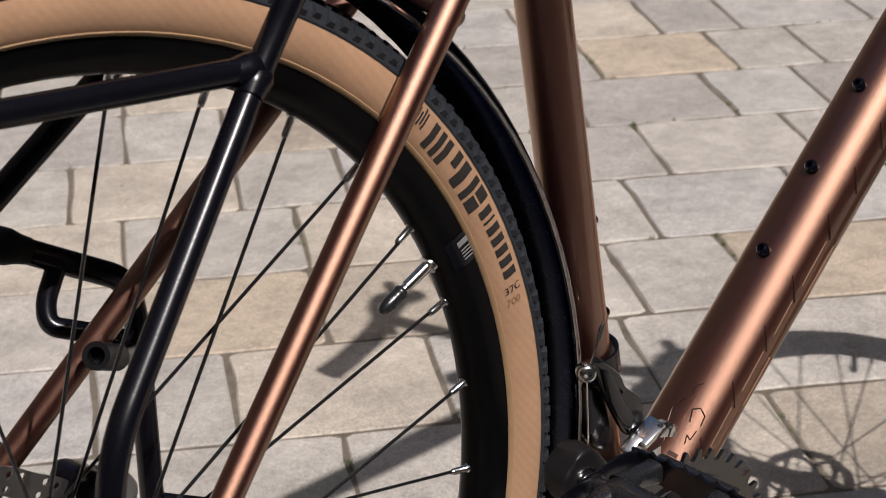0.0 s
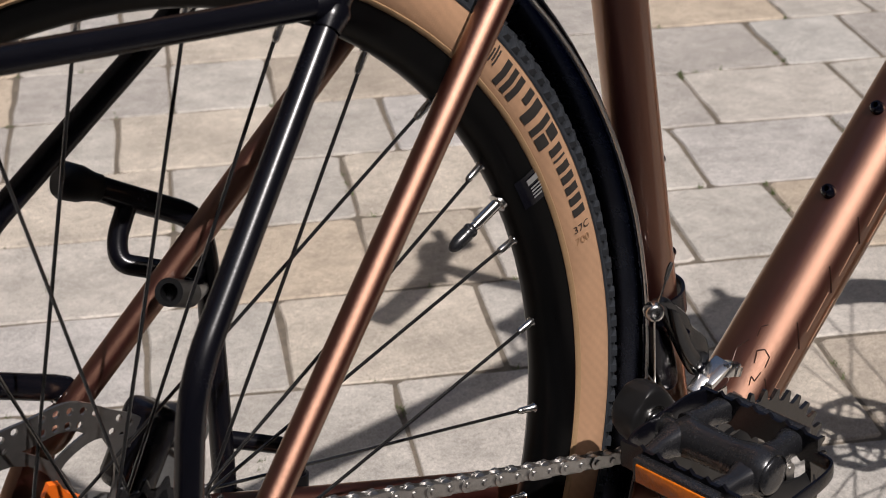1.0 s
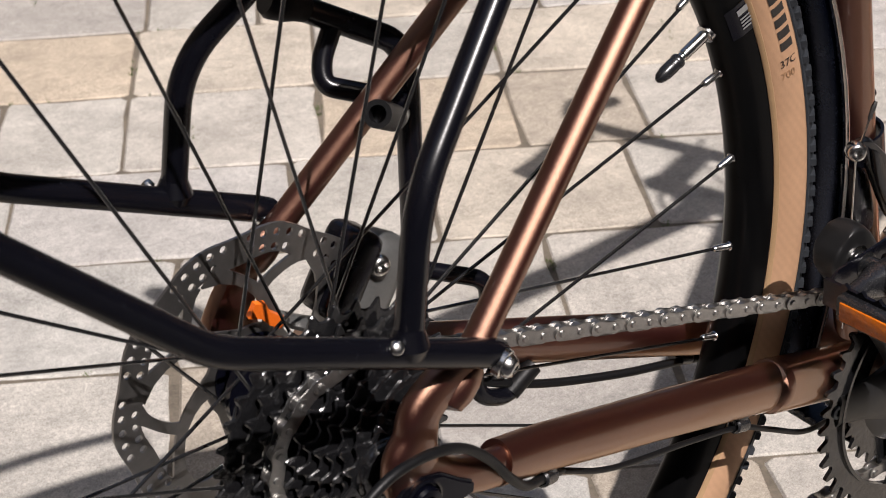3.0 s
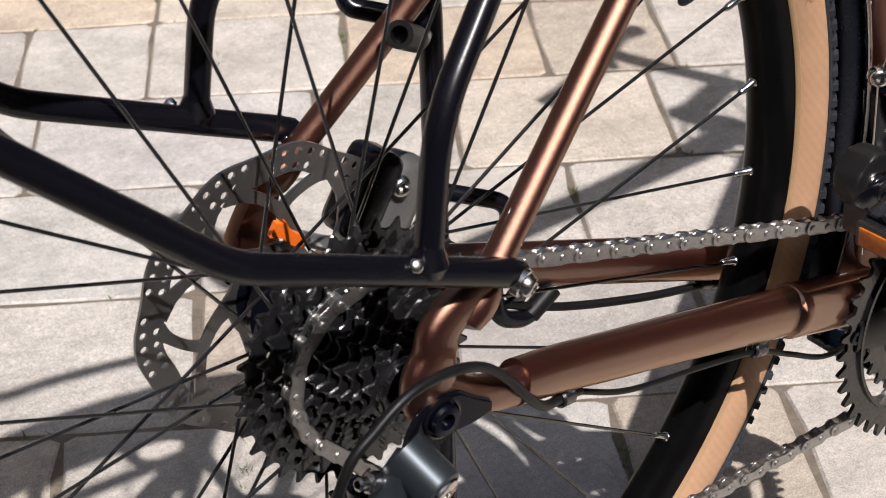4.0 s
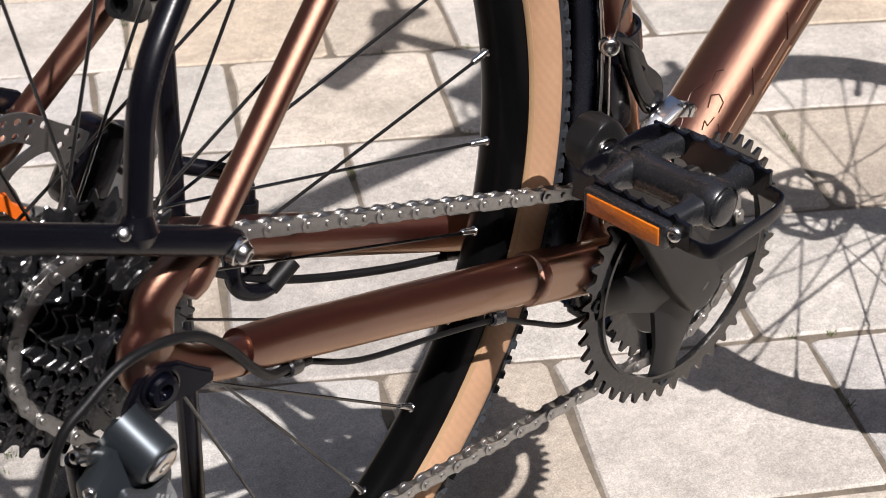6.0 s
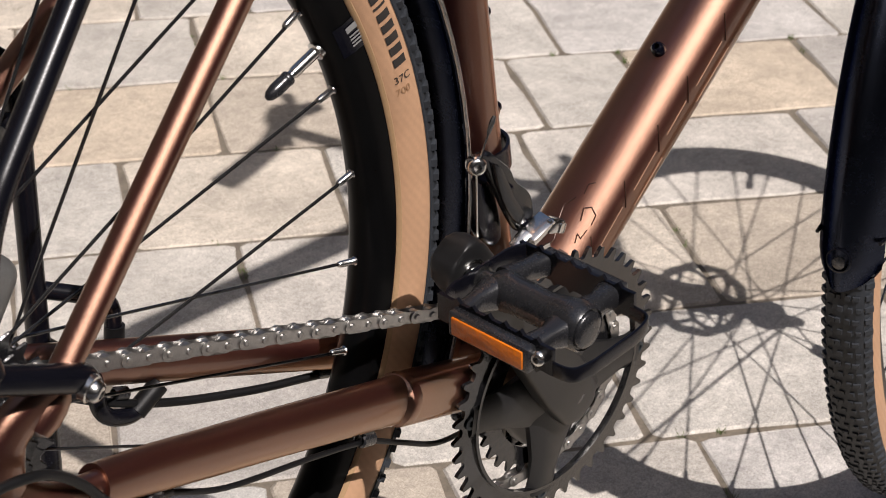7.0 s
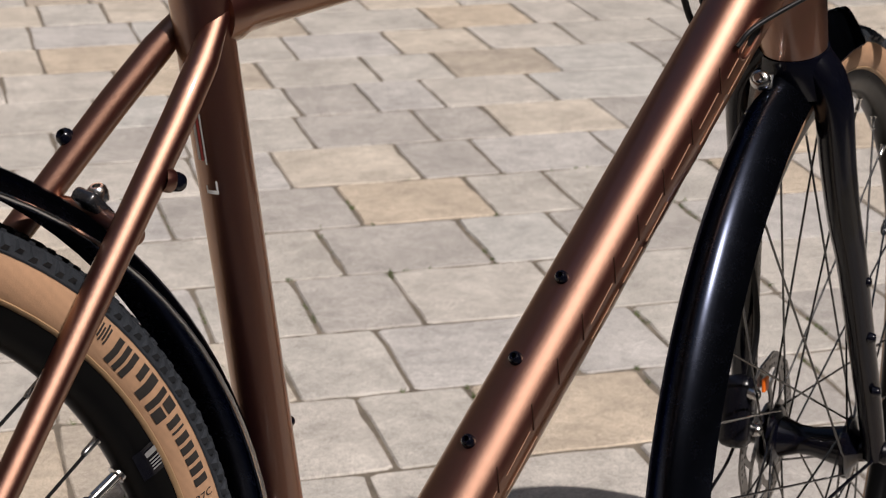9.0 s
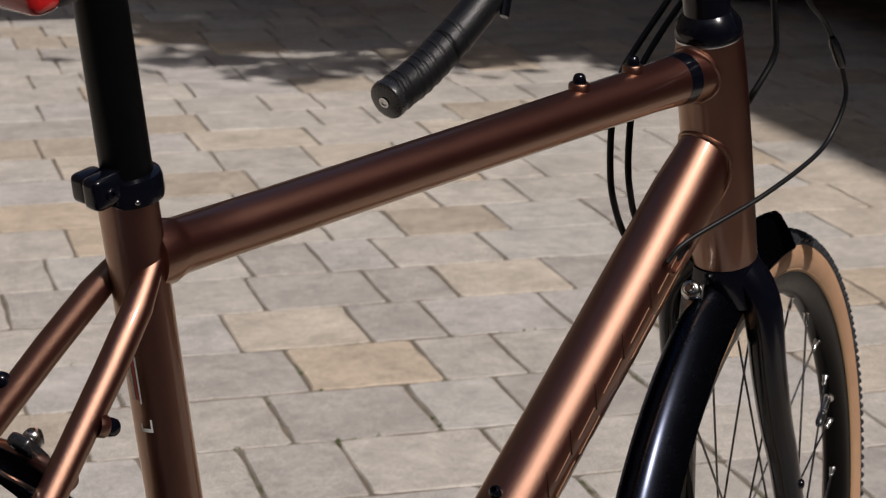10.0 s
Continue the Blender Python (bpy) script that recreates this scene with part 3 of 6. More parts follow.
    for s in (-1, 1):
        boss(Vector((0.2400, -0.0345, 0.3290)), Vector((0.93, -0.30, -0.20)), 0.0055, 1.15) if s < 0 else boss(Vector((0.2310, 0.0320, 0.3345)), Vector((-0.8, 0.1, 0.59)), 0.0052, 1.15)
    return body


def weld_loop(a, d, ra, rb, c, axis, r, bead=0.0019):
    """A bead of weld where a tube from a along d meets a round tube through c."""
    d, axis = d.normalized(), axis.normalized()
    side = d.cross(Vector((0, 0, 1))).normalized()
    upv = side.cross(d)
    ring = []
    for k in range(36):
        g = 2 * math.pi * k / 36
        p = a + side * (ra * math.cos(g)) + upv * (rb * math.sin(g))
        for q in range(120):
            off = p - c
            if (off - axis * off.dot(axis)).length < r + 0.0004:
                break
            p = p + d * 0.0006
        ring.append(p)
    bm = bmesh.new()
    sweep(bm, ring, [bead * (1 + 0.12 * math.sin(5.0 * k)) for k in range(36)], 8, closed=True)
    part("weld", bm, PAINT, bicycle)


def boss(p, n, r, collar=1.5):
    bm = bmesh.new()
    lathe(bm, [(r * collar, -0.004), (r * collar, 0.0006), (r * collar * 0.9, 0.0016), (r * 1.0, 0.0018)], axis_matrix(p, n), 18)
    part("boss", bm, PAINT, bicycle)
    bolt(bicycle, p + n * 0.0015, n, r * 0.95, r * 1.25, BLACK_GLOSS, "boss_bolt", label="glossy black button-head bolt")


def wheel(name, m, front, label):
    """A wheel built in its own space: z of that space runs towards the drive side."""
    bm = bmesh.new()
    lathe(bm, [(0.2935, 0.0), (0.2942, 0.005), (0.2975, 0.0095), (0.306, 0.0122), (0.3165, 0.0128), (0.3165, 0.0110), (0.3095, 0.0100), (0.3085, 0.0), (0.3095, -0.0100), (0.3165, -0.0110), (0.3165, -0.0128), (0.306, -0.0122), (0.2975, -0.0095), (0.2942, -0.005)], None, 128, closed=True)
    rim = part(name, bm, RIM_BLACK, bicycle, label)
    rim.matrix_local = m
    # tyre carcass
    bm = bmesh.new()
    half = [(0.3125, 0.0112), (0.3150, 0.0142), (0.3205, 0.0171), (0.3270, 0.0184), (0.3335, 0.0179), (0.3395, 0.0158), (0.3425, 0.0140)]
    lathe(bm, half + [(0.3440, 0.0118), (0.3440, -0.0118)] + [(r, -h) for r, h in reversed(half)], None, 160)
    part("tyre", bm, TAN, rim, "tan skinwall gravel tyre")
    for s in (1, -1):
        bm = bmesh.new()
        lathe(bm, [(0.3136, s * 0.0131), (0.3144, s * 0.0145), (0.3158, s * 0.0152), (0.3164, s * 0.0148)], None, 128)
        part("bead_line", bm, TAN_EDGE, rim)
    # tread band and knobs
    bm = bmesh.new()
    lathe(bm, [(0.3366, 0.0172), (0.3376, 0.0176), (0.3420, 0.0160), (0.3455, 0.0138), (0.3480, 0.0085), (0.3487, 0.0), (0.3480, -0.0085), (0.3455, -0.0138), (0.3420, -0.0160), (0.3376, -0.0176), (0.3366, -0.0172)], None, 160)
    count = 216
    for k in range(count):
        a = 2 * math.pi * k / count
        odd = k % 2
        rows = [(0.0153, 0.3418 + 0.0006 * odd, 0.0042 - 0.0008 * odd, 0.0050, 0.0044, 0.80), (-0.0153, 0.3418 + 0.0006 * odd, 0.0042 - 0.0008 * odd, 0.0050, 0.0044, -0.80)]
        rows += [(0.0085, 0.3478, 0.0030, 0.0042, 0.0026, 0.25), (-0.0085, 0.3478, 0.0030, 0.0042, 0.0026, -0.25)] if odd else [(0.0105, 0.3470, 0.0024, 0.0040, 0.0024, 0.3), (-0.0105, 0.3470, 0.0024, 0.0040, 0.0024, -0.3)]
        rows += [(0.0028, 0.3486, 0.0022, 0.0050, 0.0022, 0), (-0.0042, 0.3486, 0.0020, 0.0044, 0.0022, 0)] if odd else [(-0.0028, 0.3486, 0.0022, 0.0050, 0.0022, 0), (0.0046, 0.3486, 0.0020, 0.0044, 0.0022, 0)]
        for h, r, wy, wt, dep, tip in rows:
            mm = Matrix.Rotation(a, 4, "Z") @ Matrix.Translation((r, 0, h)) @ Matrix.Rotation(-tip, 4, "Y")
            q = [bm.verts.new(mm @ Vector((dx, dy, dz))) for dx, e in ((-0.002, 1.0), (dep * 0.55, 0.78)) for dy, dz in ((-wt / 2 * e, -wy * e), (wt / 2 * e, -wy * e), (wt / 2 * e, wy * e), (-wt / 2 * e, wy * e))]
            for f in ((4, 5, 6, 7), (0, 1, 5, 4), (1, 2, 6, 5), (2, 3, 7, 6), (3, 0, 4, 7)):
                bm.faces.new([q[i] for i in f])
    me = bpy.data.meshes.new("tread")
    bm.to_mesh(me)
    bm.free()
    me.materials.append(TREAD)
    share("tread", me, rim, label="black knobbly rubber tread")
    # hub
    fr, dr, nd = 0.0225, (0.036 if front else 0.021), (0.027 if front else 0.035)
    bm = bmesh.new()
    end = 0.050 if front else 0.071
    prof = [(0.0, -end), (0.0100, -end), (0.0100, -nd - 0.008), (0.0180, -nd - 0.006), (fr + 0.004, -nd - 0.0022), (fr + 0.004, -nd + 0.0022), (0.0175, -nd + 0.005), (0.0125, -0.006), (0.0125, 0.006), (0.0175, dr - 0.005), (fr + 0.004, dr - 0.0022), (fr + 0.004, dr + 0.0022), (0.0165, dr + 0.005), (0.0105, dr + 0.010), (0.0100, end), (0.0, end)]
    lathe(bm, prof, None, 40)
    part("hub", bm, BLACK_GLOSS, rim)
    # spokes and nipples: sixteen a side, crossed three times
    th0 = radians(37.54)
    meshes = {}
    for sd in (1, -1):
        for lead in (1, -1):
            a = lead * radians(67.5)
            h = dr if sd > 0 else -nd
            p0 = Vector((fr * math.cos(a), fr * math.sin(a), h + 0.0025 * lead * sd))
            p1 = Vector((0.2925, 0, 0.0008 * sd))
            sb = bmesh.new()
            sweep(sb, [p0 + Vector((0, 0, -0.003 * lead * sd)), p0, p0.lerp(p1, 0.5), p1], 0.00098, 8)
            meshes[sd, lead] = finish(sb, "spoke", SPOKE_BLACK)
    for i in range(32):
        sd, lead = ((1, 1), (-1, -1), (1, -1), (-1, 1))[i % 4]
        rot = Matrix.Rotation(th0 - i * math.pi / 16, 4, "Z")
        share("spoke", meshes[sd, lead], rim, rot)
    for sd in (1, -1):
        for lead in (1, -1):
            a = lead * radians(67.5)
            p0 = Vector((fr * math.cos(a), fr * math.sin(a), dr if sd > 0 else -nd))
            p1 = Vector((0.2945, 0, 0))
            dirn = (p0 - p1).normalized()
            nb = bmesh.new()
            lathe(nb, [(0.0030, -0.002), (0.0030, 0.0012), (0.0021, 0.0022), (0.0020, 0.0105), (0.0016, 0.0125), (0.0010, 0.0130)], axis_matrix(p1, dirn), 10)
            meshes["n", sd, lead] = finish(nb, "nipple", STEEL)
    for i in range(32):
        sd, lead = ((1, 1), (-1, -1), (1, -1), (-1, 1))[i % 4]
        share("nipple", meshes["n", sd, lead], rim, Matrix.Rotation(th0 - i * math.pi / 16, 4, "Z"))
    # valve
    va = th0 - math.pi / 32
    vm = Matrix.Rotation(va, 4, "Z") @ axis_matrix((0.2945, 0, 0), (-1, 0, 0))
    bm = bmesh.new()
    lathe(bm, [(0.0055, -0.001), (0.0055, 0.0025), (0.0040, 0.0032), (0.0032, 0.0034), (0.0032, 0.020), (0.0026, 0.0205), (0.0026, 0.026)], vm, 16)
    part("valve", bm, STEEL, rim, "silver valve stem")
    bm = bmesh.new()
    lathe(bm, [(0.0034, 0.0225), (0.0042, 0.0235), (0.0042, 0.0255), (0.0038, 0.0262), (0.0041, 0.0285), (0.0040, 0.0340), (0.0030, 0.0385), (0.0016, 0.0405), (0, 0.041)], vm, 16)
    part("valve_cap", bm, BLACK_PLASTIC, rim, "black plastic dust cap")
    # rotor on the left
    ry = -(0.0365 if front else 0.0525)
    bm = bmesh.new()
    rotor_band(bm, ry)
    rotor = part("brake_rotor", bm, ROTOR_STEEL, rim, "drilled steel brake rotor with curved arms", angle=30)
    for k in range(6):
        bm = bmesh.new()
        a0 = 2 * math.pi * k / 6
        arm = []
        for f in range(9):
            t = f / 8
            r = 0.022 + 0.044 * t
            aa = a0 + 0.95 * t ** 1.1
            arm.append((r, aa, 0.0042 - 0.0016 * t + 0.004 * (2 * t - 1) ** 4))
        left = [((r * math.cos(aa) - wd * math.sin(aa + 0.5)), (r * math.sin(aa) + wd * math.cos(aa + 0.5))) for r, aa, wd in arm]
        right = [((r * math.cos(aa) + wd * math.sin(aa + 0.5)), (r * math.sin(aa) - wd * math.cos(aa + 0.5))) for r, aa, wd in arm]
        plate(bm, left + right[::-1], 0.0017, Matrix.Translation((0, 0, ry)))
        loop = []
        for f in range(9):
            t = f / 8
            r = 0.044 + 0.022 * t
            loop.append((r, a0 + 0.95 * 0.5 ** 1.1 + 0.05 - 0.42 * t, 0.0030 + 0.002 * (2 * t - 1) ** 4))
        left = [((r * math.cos(aa) - wd * math.sin(aa - 0.5)), (r * math.sin(aa) + wd * math.cos(aa - 0.5))) for r, aa, wd in loop]
        right = [((r * math.cos(aa) + wd * math.sin(aa - 0.5)), (r * math.sin(aa) - wd * math.cos(aa - 0.5))) for r, aa, wd in loop]
        plate(bm, left + right[::-1], 0.0016, Matrix.Translation((0, 0, ry)))
        share("rotor_arm", finish(bm, "rotor_arm", ROTOR_STEEL, angle=30), rim)
    bm = bmesh.new()
    ring_plate(bm, circle(0.0270, 48), circle(0.0185, 48), 0.0019, Matrix.Translation((0, 0, ry)))
    part("rotor_carrier", bm, ROTOR_STEEL, rim, angle=30)
    bm = bmesh.new()
    lathe(bm, [(0.0205, -0.003), (0.0225, -0.001), (0.0225, 0.002), (0.0150, 0.004), (0.0150, -0.003)], Matrix.Translation((0, 0, ry)), 32, closed=True)
    part("rotor_lockring", bm, BLACK_GLOSS, rim)
    if front:
        for ob in bpy.data.objects:
            if ob.parent == rim and ob.name.startswith("rotor_arm"):
                ob.matrix_local = Matrix.Diagonal((0.875, 0.875, 1, 1))
        rotor.matrix_local = Matrix.Diagonal((0.875, 0.875, 1, 1))
    return rim


def rotor_band(bm, h):
    """The friction ring with two staggered rows of drilled holes, built cell by cell."""
    cells, ro, ri, t = 60, 0.0800, 0.0645, 0.0018
    for s in (-1, 1):
        for k in range(cells):
            a0, a1 = 2 * math.pi * k / cells, 2 * math.pi * (k + 1) / cells
            for row in (0, 1):
                r0, r1 = ri + (ro - ri) * row / 2, ri + (ro - ri) * (row + 1) / 2
                wave = lambda a, r: r + (0.0014 * math.sin(10 * a) if r > 0.079 or r < 0.065 else 0)
                corner = [(a0, r0), ((a0 + a1) / 2, r0), (a1, r0), (a1, (r0 + r1) / 2), (a1, r1), ((a0 + a1) / 2, r1), (a0, r1), (a0, (r0 + r1) / 2)]
                pts = [Vector((wave(a, r) * math.cos(a), wave(a, r) * math.sin(a), h + s * t / 2)) for a, r in corner]
                solid = (k + row * 2) % 6 in (4, 5) if row == 0 else (k + 1) % 6 in (5,)
                if solid:
                    bm.faces.new([bm.verts.new(p) for p in pts])
                    continue
                c = sum(pts, Vector()) / 8
                hole = [c + (p - c).normalized() * 0.0022 for p in pts]
                vo, vi = [bm.verts.new(p) for p in pts], [bm.verts.new(p) for p in hole]
                for j in range(8):
                    bm.faces.new((vo[j], vo[(j + 1) % 8], vi[(j + 1) % 8], vi[j]))
                if s > 0:
                    lo = [bm.verts.new(p - Vector((0, 0, t))) for p in hole]
                    for j in range(8):
                        bm.faces.new((vi[j], vi[(j + 1) % 8], lo[(j + 1) % 8], lo[j]))
    for r in (ro, ri):
        n = 120
        a = [bm.verts.new((wv * math.cos(x), wv * math.sin(x), h - t / 2)) for x in [2 * math.pi * k / n for k in range(n)] for wv in [r + 0.0014 * math.sin(10 * x)]]
        b = [bm.verts.new(v.co + Vector((0, 0, t))) for v in a]
        for j in range(n):
            bm.faces.new((a[j], a[(j + 1) % n], b[(j + 1) % n], b[j]))
    bmesh.ops.remove_doubles(bm, verts=bm.verts, dist=0.00001)


def mudguard(name, m, a0, a1, width, label, rad=0.3745, drop=0.0125, bow=2.4):
    """A curved guard: a rolled section swept about the axle; angles from ahead, in degrees."""
    n = 72
    sec = []
    for k in range(13):
        t = -1 + 2 * k / 12
        sec.append((rad - drop * abs(t) ** bow, t * width / 2))
    inner = [(r - 0.0016, h * 0.965) for r, h in reversed(sec)]
    bm = bmesh.new()
    rings = []
    for j in range(n + 1):
        f = j / n
        a = radians(a0 + (a1 - a0) * f)
        edge = min(f, 1 - f) * abs(a1 - a0)
        taper = math.sqrt(max(0.0, 1 - (1 - min(1, edge / 3.5)) ** 2)) if edge < 3.5 else 1
        taper = 0.72 + 0.28 * taper
        rings.append([bm.verts.new((r * math.cos(a), r * math.sin(a), h * taper)) for r, h in sec + inner])
    c = len(rings[0])
    for p, q in zip(rings, rings[1:]):
        for j in range(c):
            bm.faces.new((p[j], p[(j + 1) % c], q[(j + 1) % c], q[j]))
    bm.faces.new(rings[0])
    bm.faces.new(list(reversed(rings[-1])))
    ob = part(name, bm, GUARD_BLACK, bicycle, label, angle=50)
    ob.matrix_local = m
    return ob


build_frame()
rear_wheel = wheel("rear_wheel", REAR_M, False, "rear wheel with deep black rim and black spokes")
front_wheel = wheel("front_wheel", FRONT_M, True, "front wheel with black rim, turned slightly to the side")
rear_guard = mudguard("rear_mudguard", REAR_M, -14, 205, 0.047, "glossy black rear mudguard")
front_guard = mudguard("front_mudguard", FRONT_M, 86, 189.5, 0.0470, "glossy black front mudguard", 0.3645, 0.0270, 1.8)


def tube(name, pts, r, mat, label="", parent=None, segs=14, m=None):
    bm = bmesh.new()
    sweep(bm, pts, r, segs)
    ob = part(name, bm, mat, parent or bicycle, label)
    if m is not None:
        ob.matrix_local = m
    return ob


def build_fork():
    """Black fork, headset, stem, drop bar and the parts that turn with them."""
    up = STEER_UP
    lo = HT_LOW - up * 0.004
    crown = HT_LOW - up * 0.030
    bm = bmesh.new()
    sweep(bm, [HT_LOW - up * 0.001, lo, lo - up * 0.012, crown - up * 0.004], [(0.0262, 0.0262), (0.0272, 0.0272), (0.0305, 0.0275), (0.042, 0.024)], 28)
    fork = part("fork", bm, BLACK_GLOSS, bicycle, "glossy black fork with a broad crown")
    fork.matrix_local = STEER
    for s in (-1, 1):
        bm = bmesh.new()
        pts = spline([(x, 0.0045 + s * y, z) for x, y, z in ((0.893, 0.012, 0.335), (0.899, 0.032, 0.305), (0.920, 0.036, 0.245), (0.938, 0.039, 0.200), (0.953, 0.043, 0.165), (0.980, 0.0485, 0.095), (1.010, 0.054, 0.020), (1.0232, 0.056, -0.016))], 5)
        n = len(pts)
        sweep(bm, pts, [(0.0160 - 0.0062 * min(1, k / n * 1.1), 0.0215 - 0.0105 * min(1, k / n * 1.15)) for k in range(n)], 22, up=(1, 0, 0))
        part("blade", bm, BLACK_GLOSS, fork)
        if s < 0:
            for c in ((0.959, -0.050, 0.147), (0.972, -0.0535, 0.0985), (0.987, -0.057, 0.050)):
                bolt(fork, c, (0.1, -1, 0.05), 0.0042, 0.0045, BLACK_GLOSS, "fork_bolt")
    for s in (-1, 1):
        bm = bmesh.new()
        lathe(bm, [(0, 0.062), (0.0085, 0.062), (0.0100, 0.066), (0.0085, 0.070), (0, 0.0705)], Matrix.Translation(FRONT) @ WHEEL_AXES @ Matrix.Diagonal((1, 1, s, 1)), 18)
        part("axle_end", bm, BLACK_SATIN, fork)
    # mudguard bracket with its bolt behind the crown
    back = Vector((0.858, 0.017, 0.3195))
    bm = bmesh.new()
    box(bm, Matrix.Translation(back + Vector((-0.004, -0.004, -0.014))) @ pose(0, 0, 0, 0, 14, 0), (0.0022, 0.017, 0.030), 0.0009)
    box(bm, Matrix.Translation(back + Vector((-0.008, -0.004, -0.029))) @ pose(0, 0, 0, 0, 14, 0), (0.012, 0.017, 0.0022), 0.0009)
    part("guard_bracket", bm, STEEL, fork, "small bright steel mudguard bracket")
    bolt(fork, back + Vector((-0.005, -0.004, -0.004)), (-0.95, -0.1, 0.25), 0.0078, 0.006, STEEL, "bracket_nut")
    bm = bmesh.new()
    lathe(bm, [(0, 0), (0.0036, 0), (0.0036, 0.016), (0.0025, 0.018), (0, 0.018)], axis_matrix(back + Vector((-0.004, -0.004, -0.004)), (-0.95, -0.1, 0.25)), 14)
    part("bracket_stud", bm, STEEL, fork)
    # headset cover and spacer
    bm = bmesh.new()
    lathe(bm, [(0.0240, -0.001), (0.0246, 0.002), (0.0238, 0.007), (0.0190, 0.014), (0.0170, 0.016), (0.0170, 0.075), (0, 0.075)], axis_matrix(HT_TOP + up * 0.002, up), 32)
    cover = part("headset_cover", bm, BLACK_GLOSS, bicycle, "glossy black conical headset cover")
    cover.matrix_local = STEER
    bm = bmesh.new()
    lathe(bm, [(0.0217, 0.0105), (0.0199, 0.0132)], axis_matrix(HT_TOP + up * 0.0024, up), 40, start=2.6, stop=3.4)
    part("cover_print", bm, WHITE_INK, cover)
    bm = bmesh.new()
    lathe(bm, [(0.0246, -0.0016), (0.0250, -0.0004), (0.0246, 0.0008)], axis_matrix(HT_TOP, up), 32)
    part("headset_ring", bm, STEEL, bicycle).matrix_local = STEER
    # stem and drop bar
    st = HT_TOP + up * 0.062
    tube("stem", [st, st + Vector((0.09, 0, 0.02))], [(0.017, 0.019), (0.015, 0.016)], BLACK_SATIN, "black alloy stem", m=STEER)
    clamp = st + Vector((0.095, 0, 0.021))
    for s in (-1, 1):
        end = STEER.inverted() @ Vector((0.738, 0.222, 0.4245)) if s > 0 else None
        e = end if s > 0 else mirror(STEER.inverted() @ Vector((0.738, 0.222, 0.4245)))
        f1 = STEER.inverted() @ Vector((0.781, 0.222, 0.4485))
        f2 = STEER.inverted() @ Vector((0.842, 0.221, 0.500))
        f3 = STEER.inverted() @ Vector((0.885, 0.215, 0.565))
        if s < 0:
            f1, f2, f3 = mirror(f1), mirror(f2), mirror(f3)
        y = s * 0.205
        pts = spline([clamp, clamp + Vector((0, s * 0.10, 0)), clamp + Vector((0.01, s * 0.175, 0)), Vector((clamp.x + 0.055, y, clamp.z)), Vector((clamp.x + 0.085, y * 1.02, clamp.z - 0.035)), Vector((f3.x + 0.045, f3.y, f3.z - 0.005)), f3, f2, f1, e], 6)
        bar = tube("handlebar", pts, 0.0128, BLACK_SATIN, "black drop handlebar", m=STEER, segs=18)
        wrap = pts[-20:]
        bm = bmesh.new()
        sweep(bm, wrap, 0.0152, 20)
        part("bar_tape", bm, BAR_TAPE, bar, "black wrapped bar tape")
        dirn = (wrap[-1] - wrap[-3]).normalized()
        for k in range(9):
            bm = bmesh.new()
            p = wrap[-1] - dirn * (0.008 + 0.0105 * k)
            q = min(range(len(wrap)), key=lambda i: (wrap[i] - p).length)
            tan_d = (wrap[min(q + 1, len(wrap) - 1)] - wrap[max(q - 1, 0)]).normalized()
            tilt = (tan_d + Vector((0.25, 0.1, 0.25))).normalized()
            lathe(bm, [(0.0150, -0.0035), (0.0160, -0.0012), (0.0160, 0.0006), (0.0150, 0.0012)], axis_matrix(wrap[q], tilt), 24)
            part("tape_overlap", bm, BAR_TAPE, bar)
        bm = bmesh.new()
        lathe(bm, [(0.0155, -0.006), (0.0160, -0.002), (0.0155, 0.001), (0.0120, 0.003), (0, 0.0035)], axis_matrix(e, dirn), 28)
        part("end_plug", bm, BLACK_PLASTIC, bar)
        bm = bmesh.new()
        lathe(bm, [(0.0045, 0.003), (0.0045, 0.0042), (0.0026, 0.0044), (0.0018, 0.0036), (0, 0.0036)], axis_matrix(e, dirn), 20)
        part("plug_screw", bm, STEEL, bar)
        bm = bmesh.new()
        tip = STEER.inverted() @ Vector((0.849, 0.205, 0.489))
        tip = tip if s > 0 else mirror(tip)
        sweep(bm, spline([tip + Vector((0.075, 0, 0.125)), tip + Vector((0.055, 0, 0.075)), tip + Vector((0.012, 0, 0.030)), tip], 5), [(0.006, 0.010), (0.0035, 0.0060)], 14)
        part("brake_lever", bm, BLACK_SATIN, bar)
    return fork


